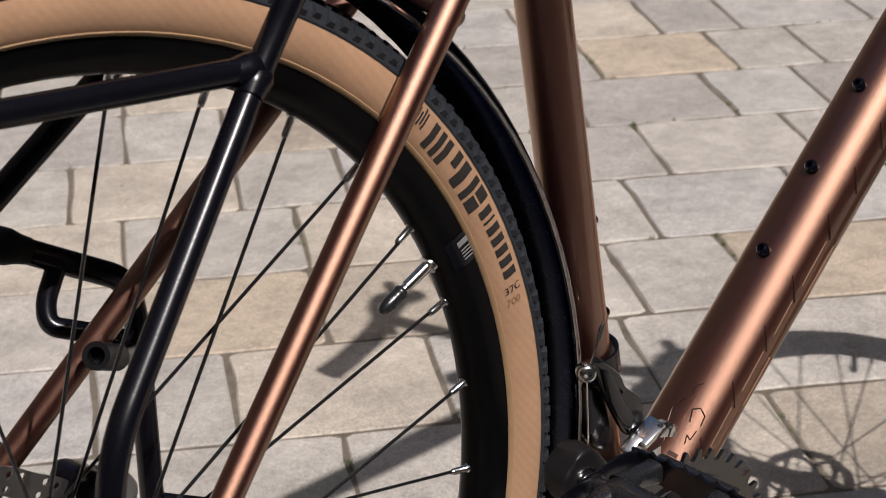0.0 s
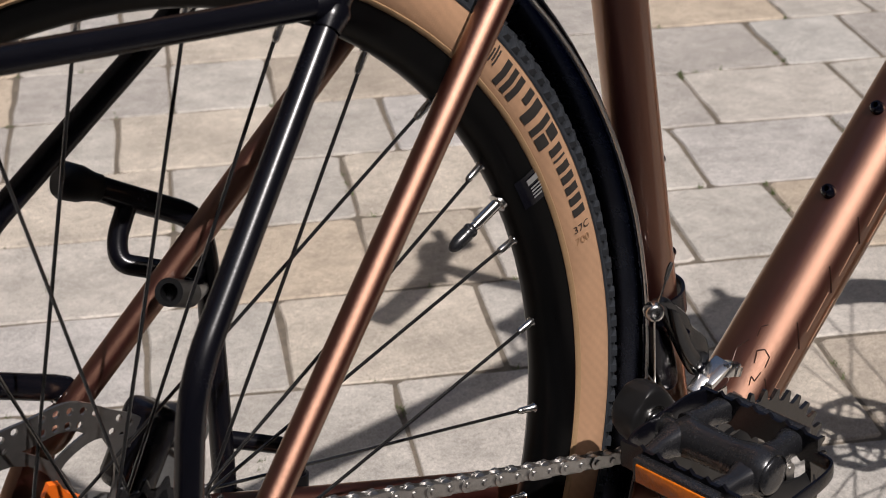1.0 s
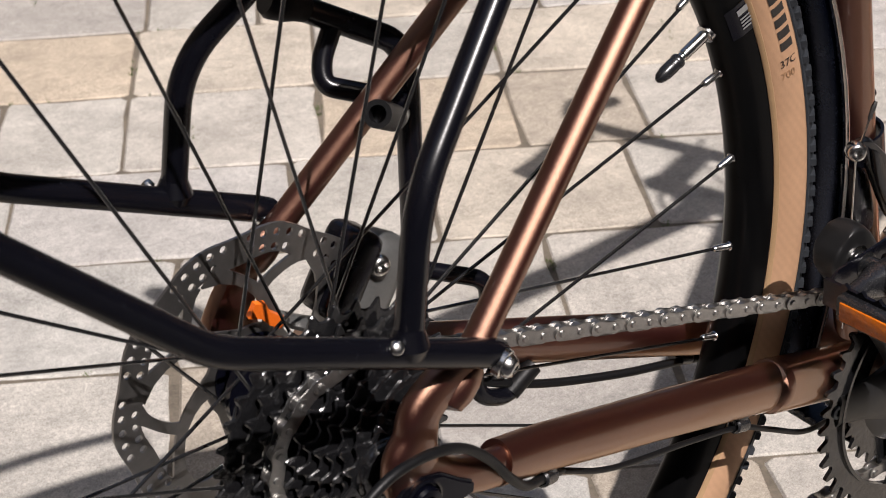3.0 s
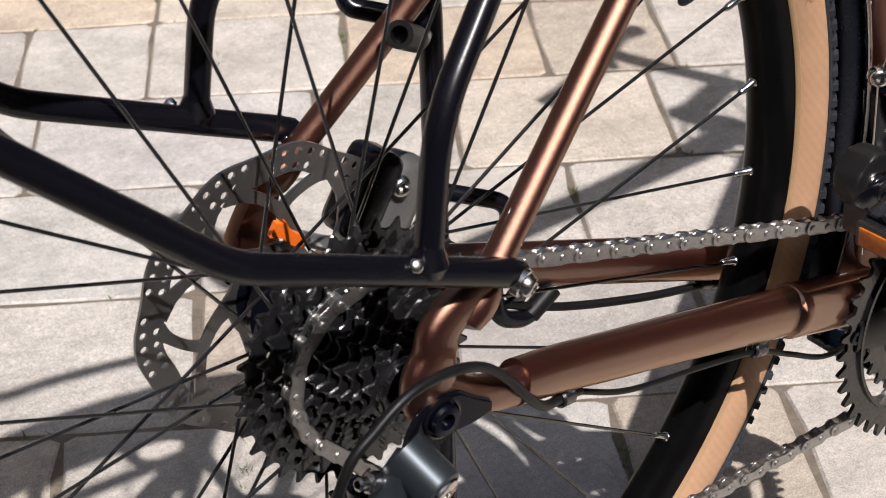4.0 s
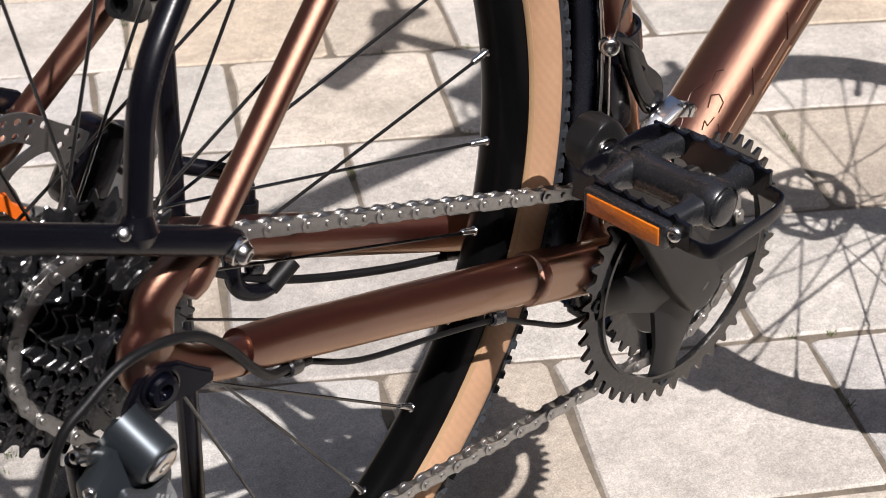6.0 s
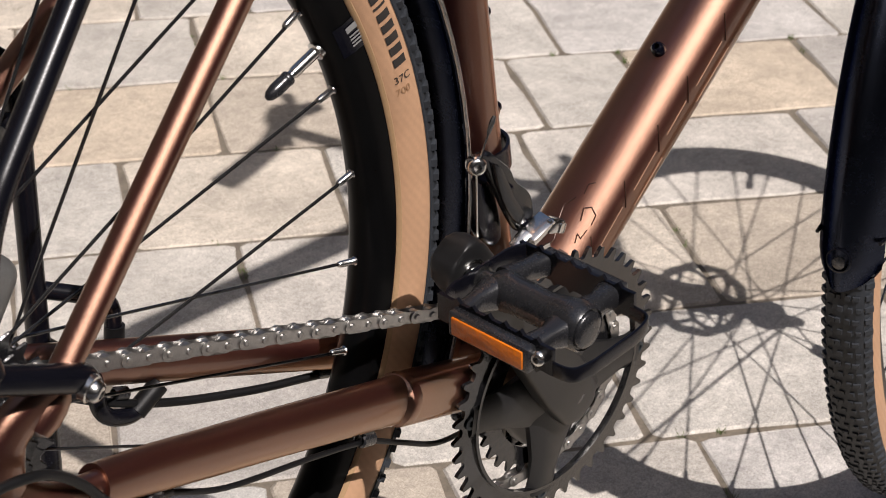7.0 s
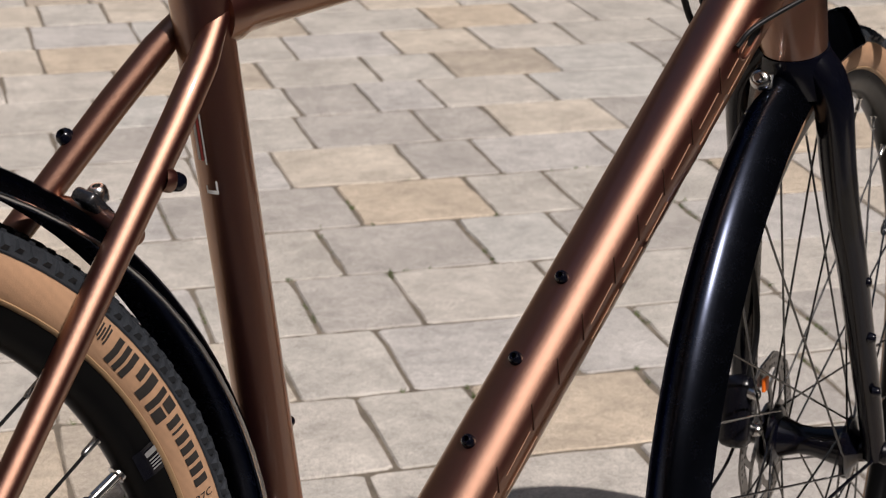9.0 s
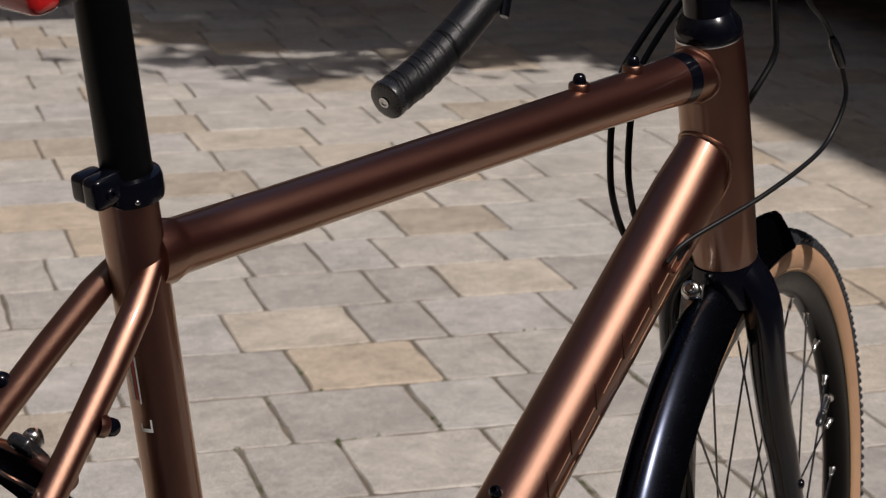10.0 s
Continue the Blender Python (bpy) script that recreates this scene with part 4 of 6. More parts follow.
def build_seatpost():
    axis = (Vector((0.2775, 0, 0.443)) - BB).normalized()
    base = Vector((0.2772, 0, 0.443))
    post = tube("seatpost", [base - axis * 0.02, base + axis * 0.30], 0.0138, POST_BLACK, "matt black seatpost", segs=32)
    bm = bmesh.new()
    cm = axis_matrix(base + axis * 0.003, axis)
    lathe(bm, [(0.0168, -0.007), (0.0180, -0.0075), (0.0186, -0.0045), (0.0183, -0.002), (0.0183, 0.0030), (0.0174, 0.006), (0.0138, 0.0068), (0.0138, -0.007)], cm, 40, closed=True)
    clamp = part("seat_clamp", bm, BLACK_GLOSS, bicycle, "glossy black seat clamp")
    bm = bmesh.new()
    box(bm, Matrix.Translation(base + axis * 0.002 + Vector((-0.0215, -0.0045, 0.0))) @ pose(0, 0, 0, 0, -16, 0), (0.0200, 0.0130, 0.0180), 0.0042, 3)
    box(bm, Matrix.Translation(base + axis * 0.002 + Vector((-0.0205, 0.0070, 0.0))) @ pose(0, 0, 0, 0, -16, 0), (0.0170, 0.0130, 0.0160), 0.0035, 3)
    part("clamp_ear", bm, BLACK_GLOSS, clamp)
    bolt(clamp, base + axis * 0.002 + Vector((-0.0215, -0.0105, -0.001)), (0, -1, 0), 0.0036, 0.002, BLACK_GLOSS, "clamp_bolt")
    bolt(clamp, base + Vector((-0.0085, -0.0160, -0.0035)), (-0.4, -0.9, 0.1), 0.0016, 0.0016, STEEL, "clamp_pin", socket=False)
    # rear light strapped to the post
    c = base + axis * 0.108
    bm = bmesh.new()
    box(bm, Matrix.Translation(c + Vector((-0.0475, 0.0, 0.0045))) @ pose(0, 0, 0, 0, -16, 0), (0.020, 0.036, 0.028), 0.007, 3)
    light = part("rear_light", bm, RED_LENS, bicycle, "red rear light on the seatpost")
    bm = bmesh.new()
    box(bm, Matrix.Translation(c + Vector((-0.026, 0.0, 0.0050))) @ pose(0, 0, 0, 0, -16, 0), (0.026, 0.022, 0.020), 0.004, 2)
    part("light_bracket", bm, BLACK_PLASTIC, light)
    return post


def build_rack():
    """The rear rack: two bent struts each side, rails, braces."""
    rack = tagged(new("luggage_rack"), label="black tubular luggage rack bolted to the seat stays")
    rack.parent = bicycle
    for s in (-1, 1):
        f = (lambda p: Vector(p)) if s < 0 else mirror
        bm = bmesh.new()
        sweep(bm, bent([f(p) for p in ((0.0284, -0.0905, 0.0685), (-0.1246, -0.0942, 0.1142), (-0.2092, -0.0942, 0.1755), (-0.32, -0.0942, 0.256))], 0.016), 0.0071, 18)
        part("rail", bm, BLACK_SATIN, rack)
        bm = bmesh.new()
        top = Vector((0.132, -0.028, 0.362))
        sweep(bm, bent([f(p) for p in ((-0.0219, -0.0923, 0.0848), (-0.0211, -0.0906, 0.1556), (0.0899, -0.0424, 0.2971), (0.1200, -0.0415, 0.352), (0.1180, -0.0415, 0.388), (0.03, -0.045, 0.402), (-0.22, -0.05, 0.41))], 0.024, 7), 0.0067, 18)
        part("strut", bm, BLACK_SATIN, rack)
        bm = bmesh.new()
        sweep(bm, [f((0.0899, -0.0424, 0.2971)), f((-0.0443, -0.0424, 0.296)), f((-0.20, -0.0424, 0.2948))], 0.0064, 18)
        part("side_bar", bm, BLACK_SATIN, rack)
        # weld beads
        bm = bmesh.new()
        lathe(bm, [(0.0064, 0.0125), (0.0082, 0.0075), (0.0098, 0.0035), (0.0076, -0.002)], axis_matrix(f((-0.0219, -0.0923, 0.0848)), (0, 0, 1)), 18)
        part("weld", bm, BLACK_SATIN, rack)
        bm = bmesh.new()
        lathe(bm, [(0.0064, 0.016), (0.0076, 0.011), (0.0088, 0.006), (0.0066, 0.0)], axis_matrix(f((0.0899, -0.0424, 0.2971)), f((-0.112, -0.063, -0.125))), 18)
        lathe(bm, [(0.0064, 0.016), (0.0078, 0.010), (0.0086, 0.004), (0.0066, 0.0)], axis_matrix(f((0.0899, -0.0424, 0.2971)), (-1, 0, -0.05)), 18)
        part("weld", bm, BLACK_SATIN, rack)
        # flattened end with its bolt
        bm = bmesh.new()
        sweep(bm, [f((0.018, -0.0905, 0.0717)), f((0.028, -0.0904, 0.0687)), f((0.035, -0.0895, 0.0665)), f((0.0395, -0.0885, 0.065))], [(0.0071, 0.0071), (0.0075, 0.0070), (0.0066, 0.0068), (0.004, 0.0045)], 16)
        part("rail_end", bm, BLACK_SATIN, rack)
        bolt(rack, f((0.0335, -0.0955, 0.0640)), f((0.35, -0.90, -0.25)), 0.0058, 0.006, STEEL, "rack_bolt", label="bright steel hex bolt")
        bm = bmesh.new()
        lathe(bm, [(0.0072, -0.003), (0.0072, 0.001), (0.0060, 0.0014)], axis_matrix(f((0.0335, -0.0955, 0.0640)), f((0.35, -0.90, -0.25))), 18)
        part("washer", bm, STEEL, rack)
        bolt(rack, f((-0.0335, -0.0985, 0.0925)), f((-0.3, -0.75, 0.55)), 0.0034, 0.0022, STEEL, "rack_screw", socket=False)
        bm = bmesh.new()
        sweep(bm, [f((0.030, -0.090, 0.066)), f((0.028, -0.078, 0.060))], 0.0045, 12)
        part("spacer", bm, STEEL, rack)
    return rack


def build_stand():
    """A display stand of bent black tube that holds the left stays and lifts the rear wheel."""
    stand = tagged(new("bicycle_stand"), label="black tubular display stand holding the bicycle by its stays", category="stand")

    def w(p):
        return MB @ Vector(p)

    top = w((0.1295, 0.100, 0.118))
    foot = Vector((top.x, top.y, 0.012))
    bm = bmesh.new()
    arm = bent([foot, top, w((0.1245, 0.103, 0.1385)), w((0.0868, 0.111, 0.1545)), w((0.0660, 0.1140, 0.1638))], 0.018)
    sweep(bm, arm, 0.0069, 16)
    part("post", bm, BLACK_SATIN, stand)
    bm = bmesh.new()
    k0, k1 = w((0.0700, 0.1133, 0.1623)), w((0.0475, 0.118, 0.1702))
    sweep(bm, [k0, k0.lerp(k1, 0.25), k0.lerp(k1, 0.5), k0.lerp(k1, 0.88), k1], [0.0072, 0.0080, 0.0098, 0.0102, 0.0085], 20)
    part("rubber_knob", bm, BLACK_RUBBER, stand, "black rubber end knob")
    bm = bmesh.new()
    sweep(bm, bent([w((0.0865, 0.111, 0.1530)), w((0.0765, 0.107, 0.1345)), w((0.0745, 0.101, 0.1235)), w((0.0916, 0.088, 0.1205)), w((0.112, 0.080, 0.1140))], 0.010), 0.0056, 14)
    part("cradle_loop", bm, BLACK_SATIN, stand)
    bm = bmesh.new()
    sweep(bm, [w((0.125, 0.098, 0.100)), w((0.098, 0.068, 0.1130)), w((0.074, 0.049, 0.1255))], 0.0055, 14)
    part("prong", bm, BLACK_SATIN, stand)
    bm = bmesh.new()
    a, b = w((0.090, 0.0620, 0.1165)), w((0.0655, 0.0450, 0.1295))
    ax = axis_matrix(a, b - a)
    ln = (b - a).length
    lathe(bm, [(0.0072, 0), (0.0074, ln), (0.0046, ln), (0.0046, ln - 0.010), (0, ln - 0.010)], ax, 20)
    part("prong_sleeve", bm, BLACK_RUBBER, stand, "open-ended black rubber sleeve")
    bm = bmesh.new()
    sweep(bm, bent([w((0.1420, 0.100, 0.002)), w((0.1830, 0.080, -0.0075)), w((0.1850, 0.078, -0.044))], 0.010), 0.0052, 14)
    part("lower_arm", bm, BLACK_SATIN, stand)
    bm = bmesh.new()
    sweep(bm, [w((0.1845, 0.0785, -0.024)), w((0.1850, 0.078, -0.046))], 0.0061, 16)
    part("arm_sleeve", bm, BLACK_RUBBER, stand)
    bm = bmesh.new()
    sweep(bm, bent([w((0.149, 0.100, -0.034)), w((0.150, 0.052, -0.030)), w((0.153, 0.048, -0.0600)), w((0.176, 0.048, -0.0665)), w((0.190, 0.048, -0.0545))], 0.013), 0.0052, 14)
    part("lower_hook", bm, BLACK_SATIN, stand)
    bm = bmesh.new()
    sweep(bm, [w((0.178, 0.048, -0.0640)), w((0.194, 0.048, -0.0510))], 0.0060, 16)
    part("hook_sleeve", bm, BLACK_RUBBER, stand)
    bm = bmesh.new()
    pts = [foot + Vector((-0.26, -0.12, -0.002)), foot + Vector((-0.20, 0.06, -0.002)), foot + Vector((-0.02, 0.05, -0.002)), foot + Vector((0.13, 0.05, -0.002)), foot + Vector((0.17, -0.12, -0.002))]
    sweep(bm, bent(pts, 0.08), 0.0095, 14)
    sweep(bm, [foot + Vector((0, 0.05, -0.001)), foot + Vector((0, 0, 0.0))], 0.0095, 14)
    part("base", bm, BLACK_SATIN, stand)
    return stand


build_fork()
build_seatpost()
build_rack()
build_stand()

# ---- drivetrain ----
RING_H, SMALL_H, COG_H = 0.0475, 0.0410, 0.0320
COGS = (34, 30, 26, 23, 20, 18, 16, 14, 12, 11)


def pitch_radius(teeth):
    return 0.0127 / (2 * math.sin(math.pi / teeth))


def cog_plate(bm, out, inner, thick, chamfer, h):
    """A toothed ring whose edges are chamfered on both faces."""
    n = len(out)
    cut = []
    for k in range(n):
        (x0, y0), (x, y), (x1, y1) = out[k - 1], out[k], out[(k + 1) % n]
        nx, ny = -(y1 - y0), x1 - x0
        ln = math.hypot(nx, ny) or 1
        cut.append((x + nx / ln * chamfer, y + ny / ln * chamfer))
    hole = [(inner * math.cos(math.atan2(y, x)), inner * math.sin(math.atan2(y, x))) for x, y in out]
    rings = []
    for loop, z in ((hole, -1), (cut, -1), (out, -0.25), (out, 0.25), (cut, 1), (hole, 1)):
        rings.append([bm.verts.new((x, y, h + z * thick / 2)) for x, y in loop])
    for a, b in zip(rings, rings[1:] + rings[:1]):
        for k in range(n):
            bm.faces.new((a[k], a[(k + 1) % n], b[(k + 1) % n], b[k]))


def build_cassette():
    """Ten black sprockets, each with holes or spider arms, on the rear hub."""
    for k, teeth in enumerate(COGS):
        h = 0.0200 + 0.0040 * k
        out = gear_outline(teeth, phase=0.2 * k)
        rp = pitch_radius(teeth)
        inner = rp - 0.0125 if teeth > 28 else 0.017
        bm = bmesh.new()
        cog_plate(bm, out, inner, 0.0020, 0.0008, h)
        pins = 8 if teeth > 20 else 5
        for j in range(pins):
            a = 2 * math.pi * j / pins + 0.9 * k
            lathe(bm, [(0.0019, -0.001), (0.0019, 0.0016), (0.0012, 0.0021), (0, 0.0021)], Matrix.Translation(((rp - 0.0085) * math.cos(a), (rp - 0.0085) * math.sin(a), h)), 8)
        part("sprocket", bm, COG_BLACK, rear_wheel, angle=30)
        if teeth > 28:
            for j in range(6):
                bm = bmesh.new()
                a = 2 * math.pi * j / 6 + 0.35 * k
                r0, r1 = 0.016, inner + 0.002
                wd0, wd1 = 0.0065, 0.0045
                pts = [(r0, -wd0), (r1, -wd1), (r1, wd1), (r0, wd0)]
                plate(bm, [(x * math.cos(a + 0.3 * (x - r0) / (r1 - r0)) - y * math.sin(a), x * math.sin(a + 0.3 * (x - r0) / (r1 - r0)) + y * math.cos(a)) for x, y in pts], 0.0026, Matrix.Translation((0, 0, h - 0.0002)))
                part("sprocket_arm", bm, COG_BLACK, rear_wheel, angle=30)
    bm = bmesh.new()
    lathe(bm, [(0.0172, 0.018), (0.0172, 0.058), (0.0160, 0.0605), (0.0125, 0.061), (0.0115, 0.0595), (0.0115, 0.050)], None, 36)
    part("freehub_body", bm, COG_BLACK, rear_wheel)
    bm = bmesh.new()
    prof = []
    for k in range(48):
        a = 2 * math.pi * k / 48
        r = 0.0158 + (0.0006 if k % 4 < 2 else 0)
        prof.append((r * math.cos(a), r * math.sin(a)))
    ring_plate(bm, prof, circle(0.0118, 48), 0.003, Matrix.Translation((0, 0, 0.0612)))
    part("cassette_lockring", bm, COG_BLACK, rear_wheel)
    bm = bmesh.new()
    lathe(bm, [(0.0105, 0.058), (0.0105, 0.074), (0.0090, 0.0755)], None, 28)
    part("axle_spacer", bm, BLACK_SATIN, rear_wheel)


def belt(circles_in, step=0.0127):
    """Points at chain pitch along a belt round circles of (centre, radius, +1 clockwise or -1)."""
    n = len(circles_in)
    leave, arrive = [None] * n, [None] * n
    for i in range(n):
        (c1, r1, s1), (c2, r2, s2) = circles_in[i], circles_in[(i + 1) % n]
        u = (c2 - c1)
        dist = u.length
        u = u / dist
        sa = (s2 * r2 - s1 * r1) / dist
        ca = math.sqrt(1 - sa * sa)
        ru = Vector((u.y, -u.x))
        d = u * ca - ru * sa
        right = Vector((d.y, -d.x))
        leave[i] = c1 - right * (s1 * r1)
        arrive[(i + 1) % n] = c2 - right * (s2 * r2)
    line = []
    for i in range(n):
        c, r, s = circles_in[i]
        a0 = math.atan2(arrive[i].y - c.y, arrive[i].x - c.x)
        a1 = math.atan2(leave[i].y - c.y, leave[i].x - c.x)
        sweep_a = (a0 - a1) % (2 * math.pi) if s > 0 else (a1 - a0) % (2 * math.pi)
        for k in range(41):
            a = a0 - s * sweep_a * k / 40
            line.append(c + Vector((math.cos(a), math.sin(a))) * r)
    line.append(line[0])
    total = sum((b - a).length for a, b in zip(line, line[1:]))
    count = int(total / step / 2) * 2
    gap = total / count
    out, want, gone = [], 0.0, 0.0
    for a, b in zip(line, line[1:]):
        ln = (b - a).length
        while want <= gone + ln + 1e-9 and len(out) < count:
            out.append(a.lerp(b, (want - gone) / ln if ln > 1e-9 else 0))
            want += gap
        gone += ln
    return out


def link_plate(bm, pitch, y, t, waist, r):
    """A chain plate in the x-z plane: two round ends and a waist."""
    pts = []
    for k in range(9):
        a = math.pi / 2 + math.pi * k / 8
        pts.append((r * math.cos(a), r * math.sin(a)))
    pts.append((pitch / 2, -waist))
    for k in range(9):
        a = -math.pi / 2 + math.pi * k / 8
        pts.append((pitch + r * math.cos(a), r * math.sin(a)))
    pts.append((pitch / 2, waist))
    plate(bm, pts, t, Matrix.Translation((0, y, 0)) @ Matrix.Rotation(radians(90), 4, "X"))


def build_chain():
    guide, low = Vector((-0.004, -0.0865)), Vector((0.045, -0.173))
    pts = belt([(Vector((0, 0)), pitch_radius(COGS[3]), 1), (Vector((BB.x, BB.z)), pitch_radius(30), 1), (low, pitch_radius(11), 1), (guide, pitch_radius(11), -1)])
    bm = bmesh.new()
    for s in (-1, 1):
        link_plate(bm, 0.0127, s * 0.0031, 0.0009, 0.0030, 0.0043)
    for x in (0, 0.0127):
        lathe(bm, [(0, -0.0044), (0.0013, -0.0045), (0.0019, -0.0042), (0.0019, 0.0042), (0.0013, 0.0045), (0, 0.0044)], Matrix.Translation((x, 0, 0)) @ WHEEL_AXES, 10)
    outer = finish(bm, "outer_link", CHAIN_STEEL, angle=30)
    bm = bmesh.new()
    for s in (-1, 1):
        link_plate(bm, 0.0127, s * 0.0020, 0.0009, 0.0031, 0.0042)
    for x in (0, 0.0127):
        lathe(bm, [(0, -0.0017), (0.0038, -0.0017), (0.0038, 0.0017), (0, 0.0017)], Matrix.Translation((x, 0, 0)) @ WHEEL_AXES, 12)
    inner = finish(bm, "inner_link", CHAIN_STEEL, angle=30)

    def y_at(p):
        t = max(0.0, min(1.0, (p.x - 0.02) / 0.38))
        return -(COG_H + (SMALL_H - COG_H) * t)

    chain = tagged(new("chain"), label="grey steel roller chain")
    chain.parent = bicycle
    n = len(pts)
    for k in range(n):
        a, b = pts[k], pts[(k + 1) % n]
        p, q = Vector((a.x, y_at(a), a.y)), Vector((b.x, y_at(b), b.y))
        d = (q - p).normalized()
        side = Vector((0, 1, 0))
        side = (side - d * side.dot(d)).normalized()
        upv = d.cross(side)
        m = Matrix.Translation(p) @ Matrix((d, side, upv)).transposed().to_4x4()
        share("outer_link" if k % 2 else "inner_link", outer if k % 2 else inner, chain, m)
    return guide, low


def build_crank():
    """Right crank, spider, two rings, pedal; left crank beyond."""
    cm = Matrix.Translation(BB) @ WHEEL_AXES
    arm_a = math.atan2(0.1265, -0.130)
    # rings
    bm = bmesh.new()
    out = gear_outline(44, depth=0.0056)
    ring_plate(bm, out, [(0.0735 * math.cos(math.atan2(y, x)), 0.0735 * math.sin(math.atan2(y, x))) for x, y in out], 0.0026, Matrix.Translation((0, 0, RING_H)))
    lathe(bm, [(0.0730, -0.0012), (0.0752, -0.0012), (0.0752, 0.0034), (0.0730, 0.0034)], Matrix.Translation((0, 0, RING_H)), 96, closed=True)
    crank = part("crankset", bm, COG_BLACK, bicycle, "black double chainring crankset", angle=30)
    crank.matrix_local = cm
    bm = bmesh.new()
    out = gear_outline(30, phase=0.05)
    ring_plate(bm, out, [(0.046 * math.cos(math.atan2(y, x)), 0.046 * math.sin(math.atan2(y, x))) for x, y in out], 0.002, Matrix.Translation((0, 0, SMALL_H)))
    part("inner_chainring", bm, COG_BLACK, crank, angle=30)
    # spider
    for da, wide in ((radians(45), 0.0135), (radians(-45), 0.0135), (radians(134), 0.0138), (radians(-134), 0.0138)):
        a = arm_a + da
        ca, sa = math.cos(a), math.sin(a)
        bm = bmesh.new()
        rr = [0.006, 0.030, 0.050, 0.066, 0.0785]
        ww = [wide * 2.0, wide * 1.5, wide * 1.05, wide * 0.9, wide * 1.05]
        hh = [0.0525, 0.0535, 0.0525, 0.0510, 0.0505]
        lo, hi = [], []
        for r, wd, h in zip(rr, ww, hh):
            hi.append([bm.verts.new((r * ca - s * wd * sa, r * sa + s * wd * ca, h - (0.0035 if abs(s) > 0.9 else 0))) for s in (-1, -0.55, 0.55, 1)])
            lo.append([bm.verts.new((r * ca - s * wd * sa, r * sa + s * wd * ca, RING_H - 0.0015)) for s in (-1, 1)])
        for i in range(4):
            for j in range(3):
                bm.faces.new((hi[i][j], hi[i][j + 1], hi[i + 1][j + 1], hi[i + 1][j]))
            bm.faces.new((lo[i][0], hi[i][0], hi[i + 1][0], lo[i + 1][0]))
            bm.faces.new((lo[i][1], lo[i + 1][1], hi[i + 1][3], hi[i][3]))
            bm.faces.new((lo[i][0], lo[i + 1][0], lo[i + 1][1], lo[i][1]))
        bm.faces.new((lo[4][0], hi[4][0], hi[4][1], hi[4][2], hi[4][3], lo[4][1]))
        bm.faces.new((lo[0][0], lo[0][1], hi[0][3], hi[0][2], hi[0][1], hi[0][0]))
        part("spider_arm", bm, GUNMETAL_BLACK, crank, angle=50)
        bm = bmesh.new()
        lathe(bm, [(0.0045, 0.0), (0.0045, 0.0015), (0.0024, 0.0018), (0.0022, 0.0006), (0, 0.0006)], Matrix.Translation((0.079 * ca, 0.079 * sa, RING_H + 0.001)), 14)
        part("chainring_bolt", bm, GUNMETAL, crank)
    # crank arms
    for s in (1, -1):
        a = arm_a if s > 0 else arm_a + math.pi
        d = Vector((math.cos(a), math.sin(a), 0))
        bm = bmesh.new()
        pts = [d * k + Vector((0, 0, s * h)) for k, h in ((-0.024, 0.056), (-0.012, 0.058), (0.02, 0.060), (0.08, 0.064), (0.14, 0.069), (0.165, 0.0708), (0.182, 0.0715), (0.190, 0.0715), (0.195, 0.0715), (0.1978, 0.0715), (0.1988, 0.0715))]
        sweep(bm, pts, [(0.010, 0.006), (0.0185, 0.0075), (0.0195, 0.0085), (0.0150, 0.0085), (0.0152, 0.0087), (0.0162, 0.0090), (0.0170, 0.0092), (0.0160, 0.0092), (0.0132, 0.0091), (0.0095, 0.0089), (0.0060, 0.0085)], 40, up=(0, 0, 1), power=5.0)
        part("crank_arm", bm, GUNMETAL_BLACK, crank, "smooth black forged crank arm", angle=50)
        bm = bmesh.new()
        lathe(bm, [(0.0075, 0.058), (0.0075, 0.0655), (0.0065, 0.0662), (0, 0.0664)], Matrix.Diagonal((1, 1, s, 1)), 28)
        part("crank_bolt", bm, BLACK_GLOSS, crank)
    bm = bmesh.new()
    lathe(bm, [(0.0, -0.058), (0.0120, -0.058), (0.0120, 0.058), (0, 0.058)], None, 24)
    part("spindle", bm, STEEL, crank)
    return arm_a


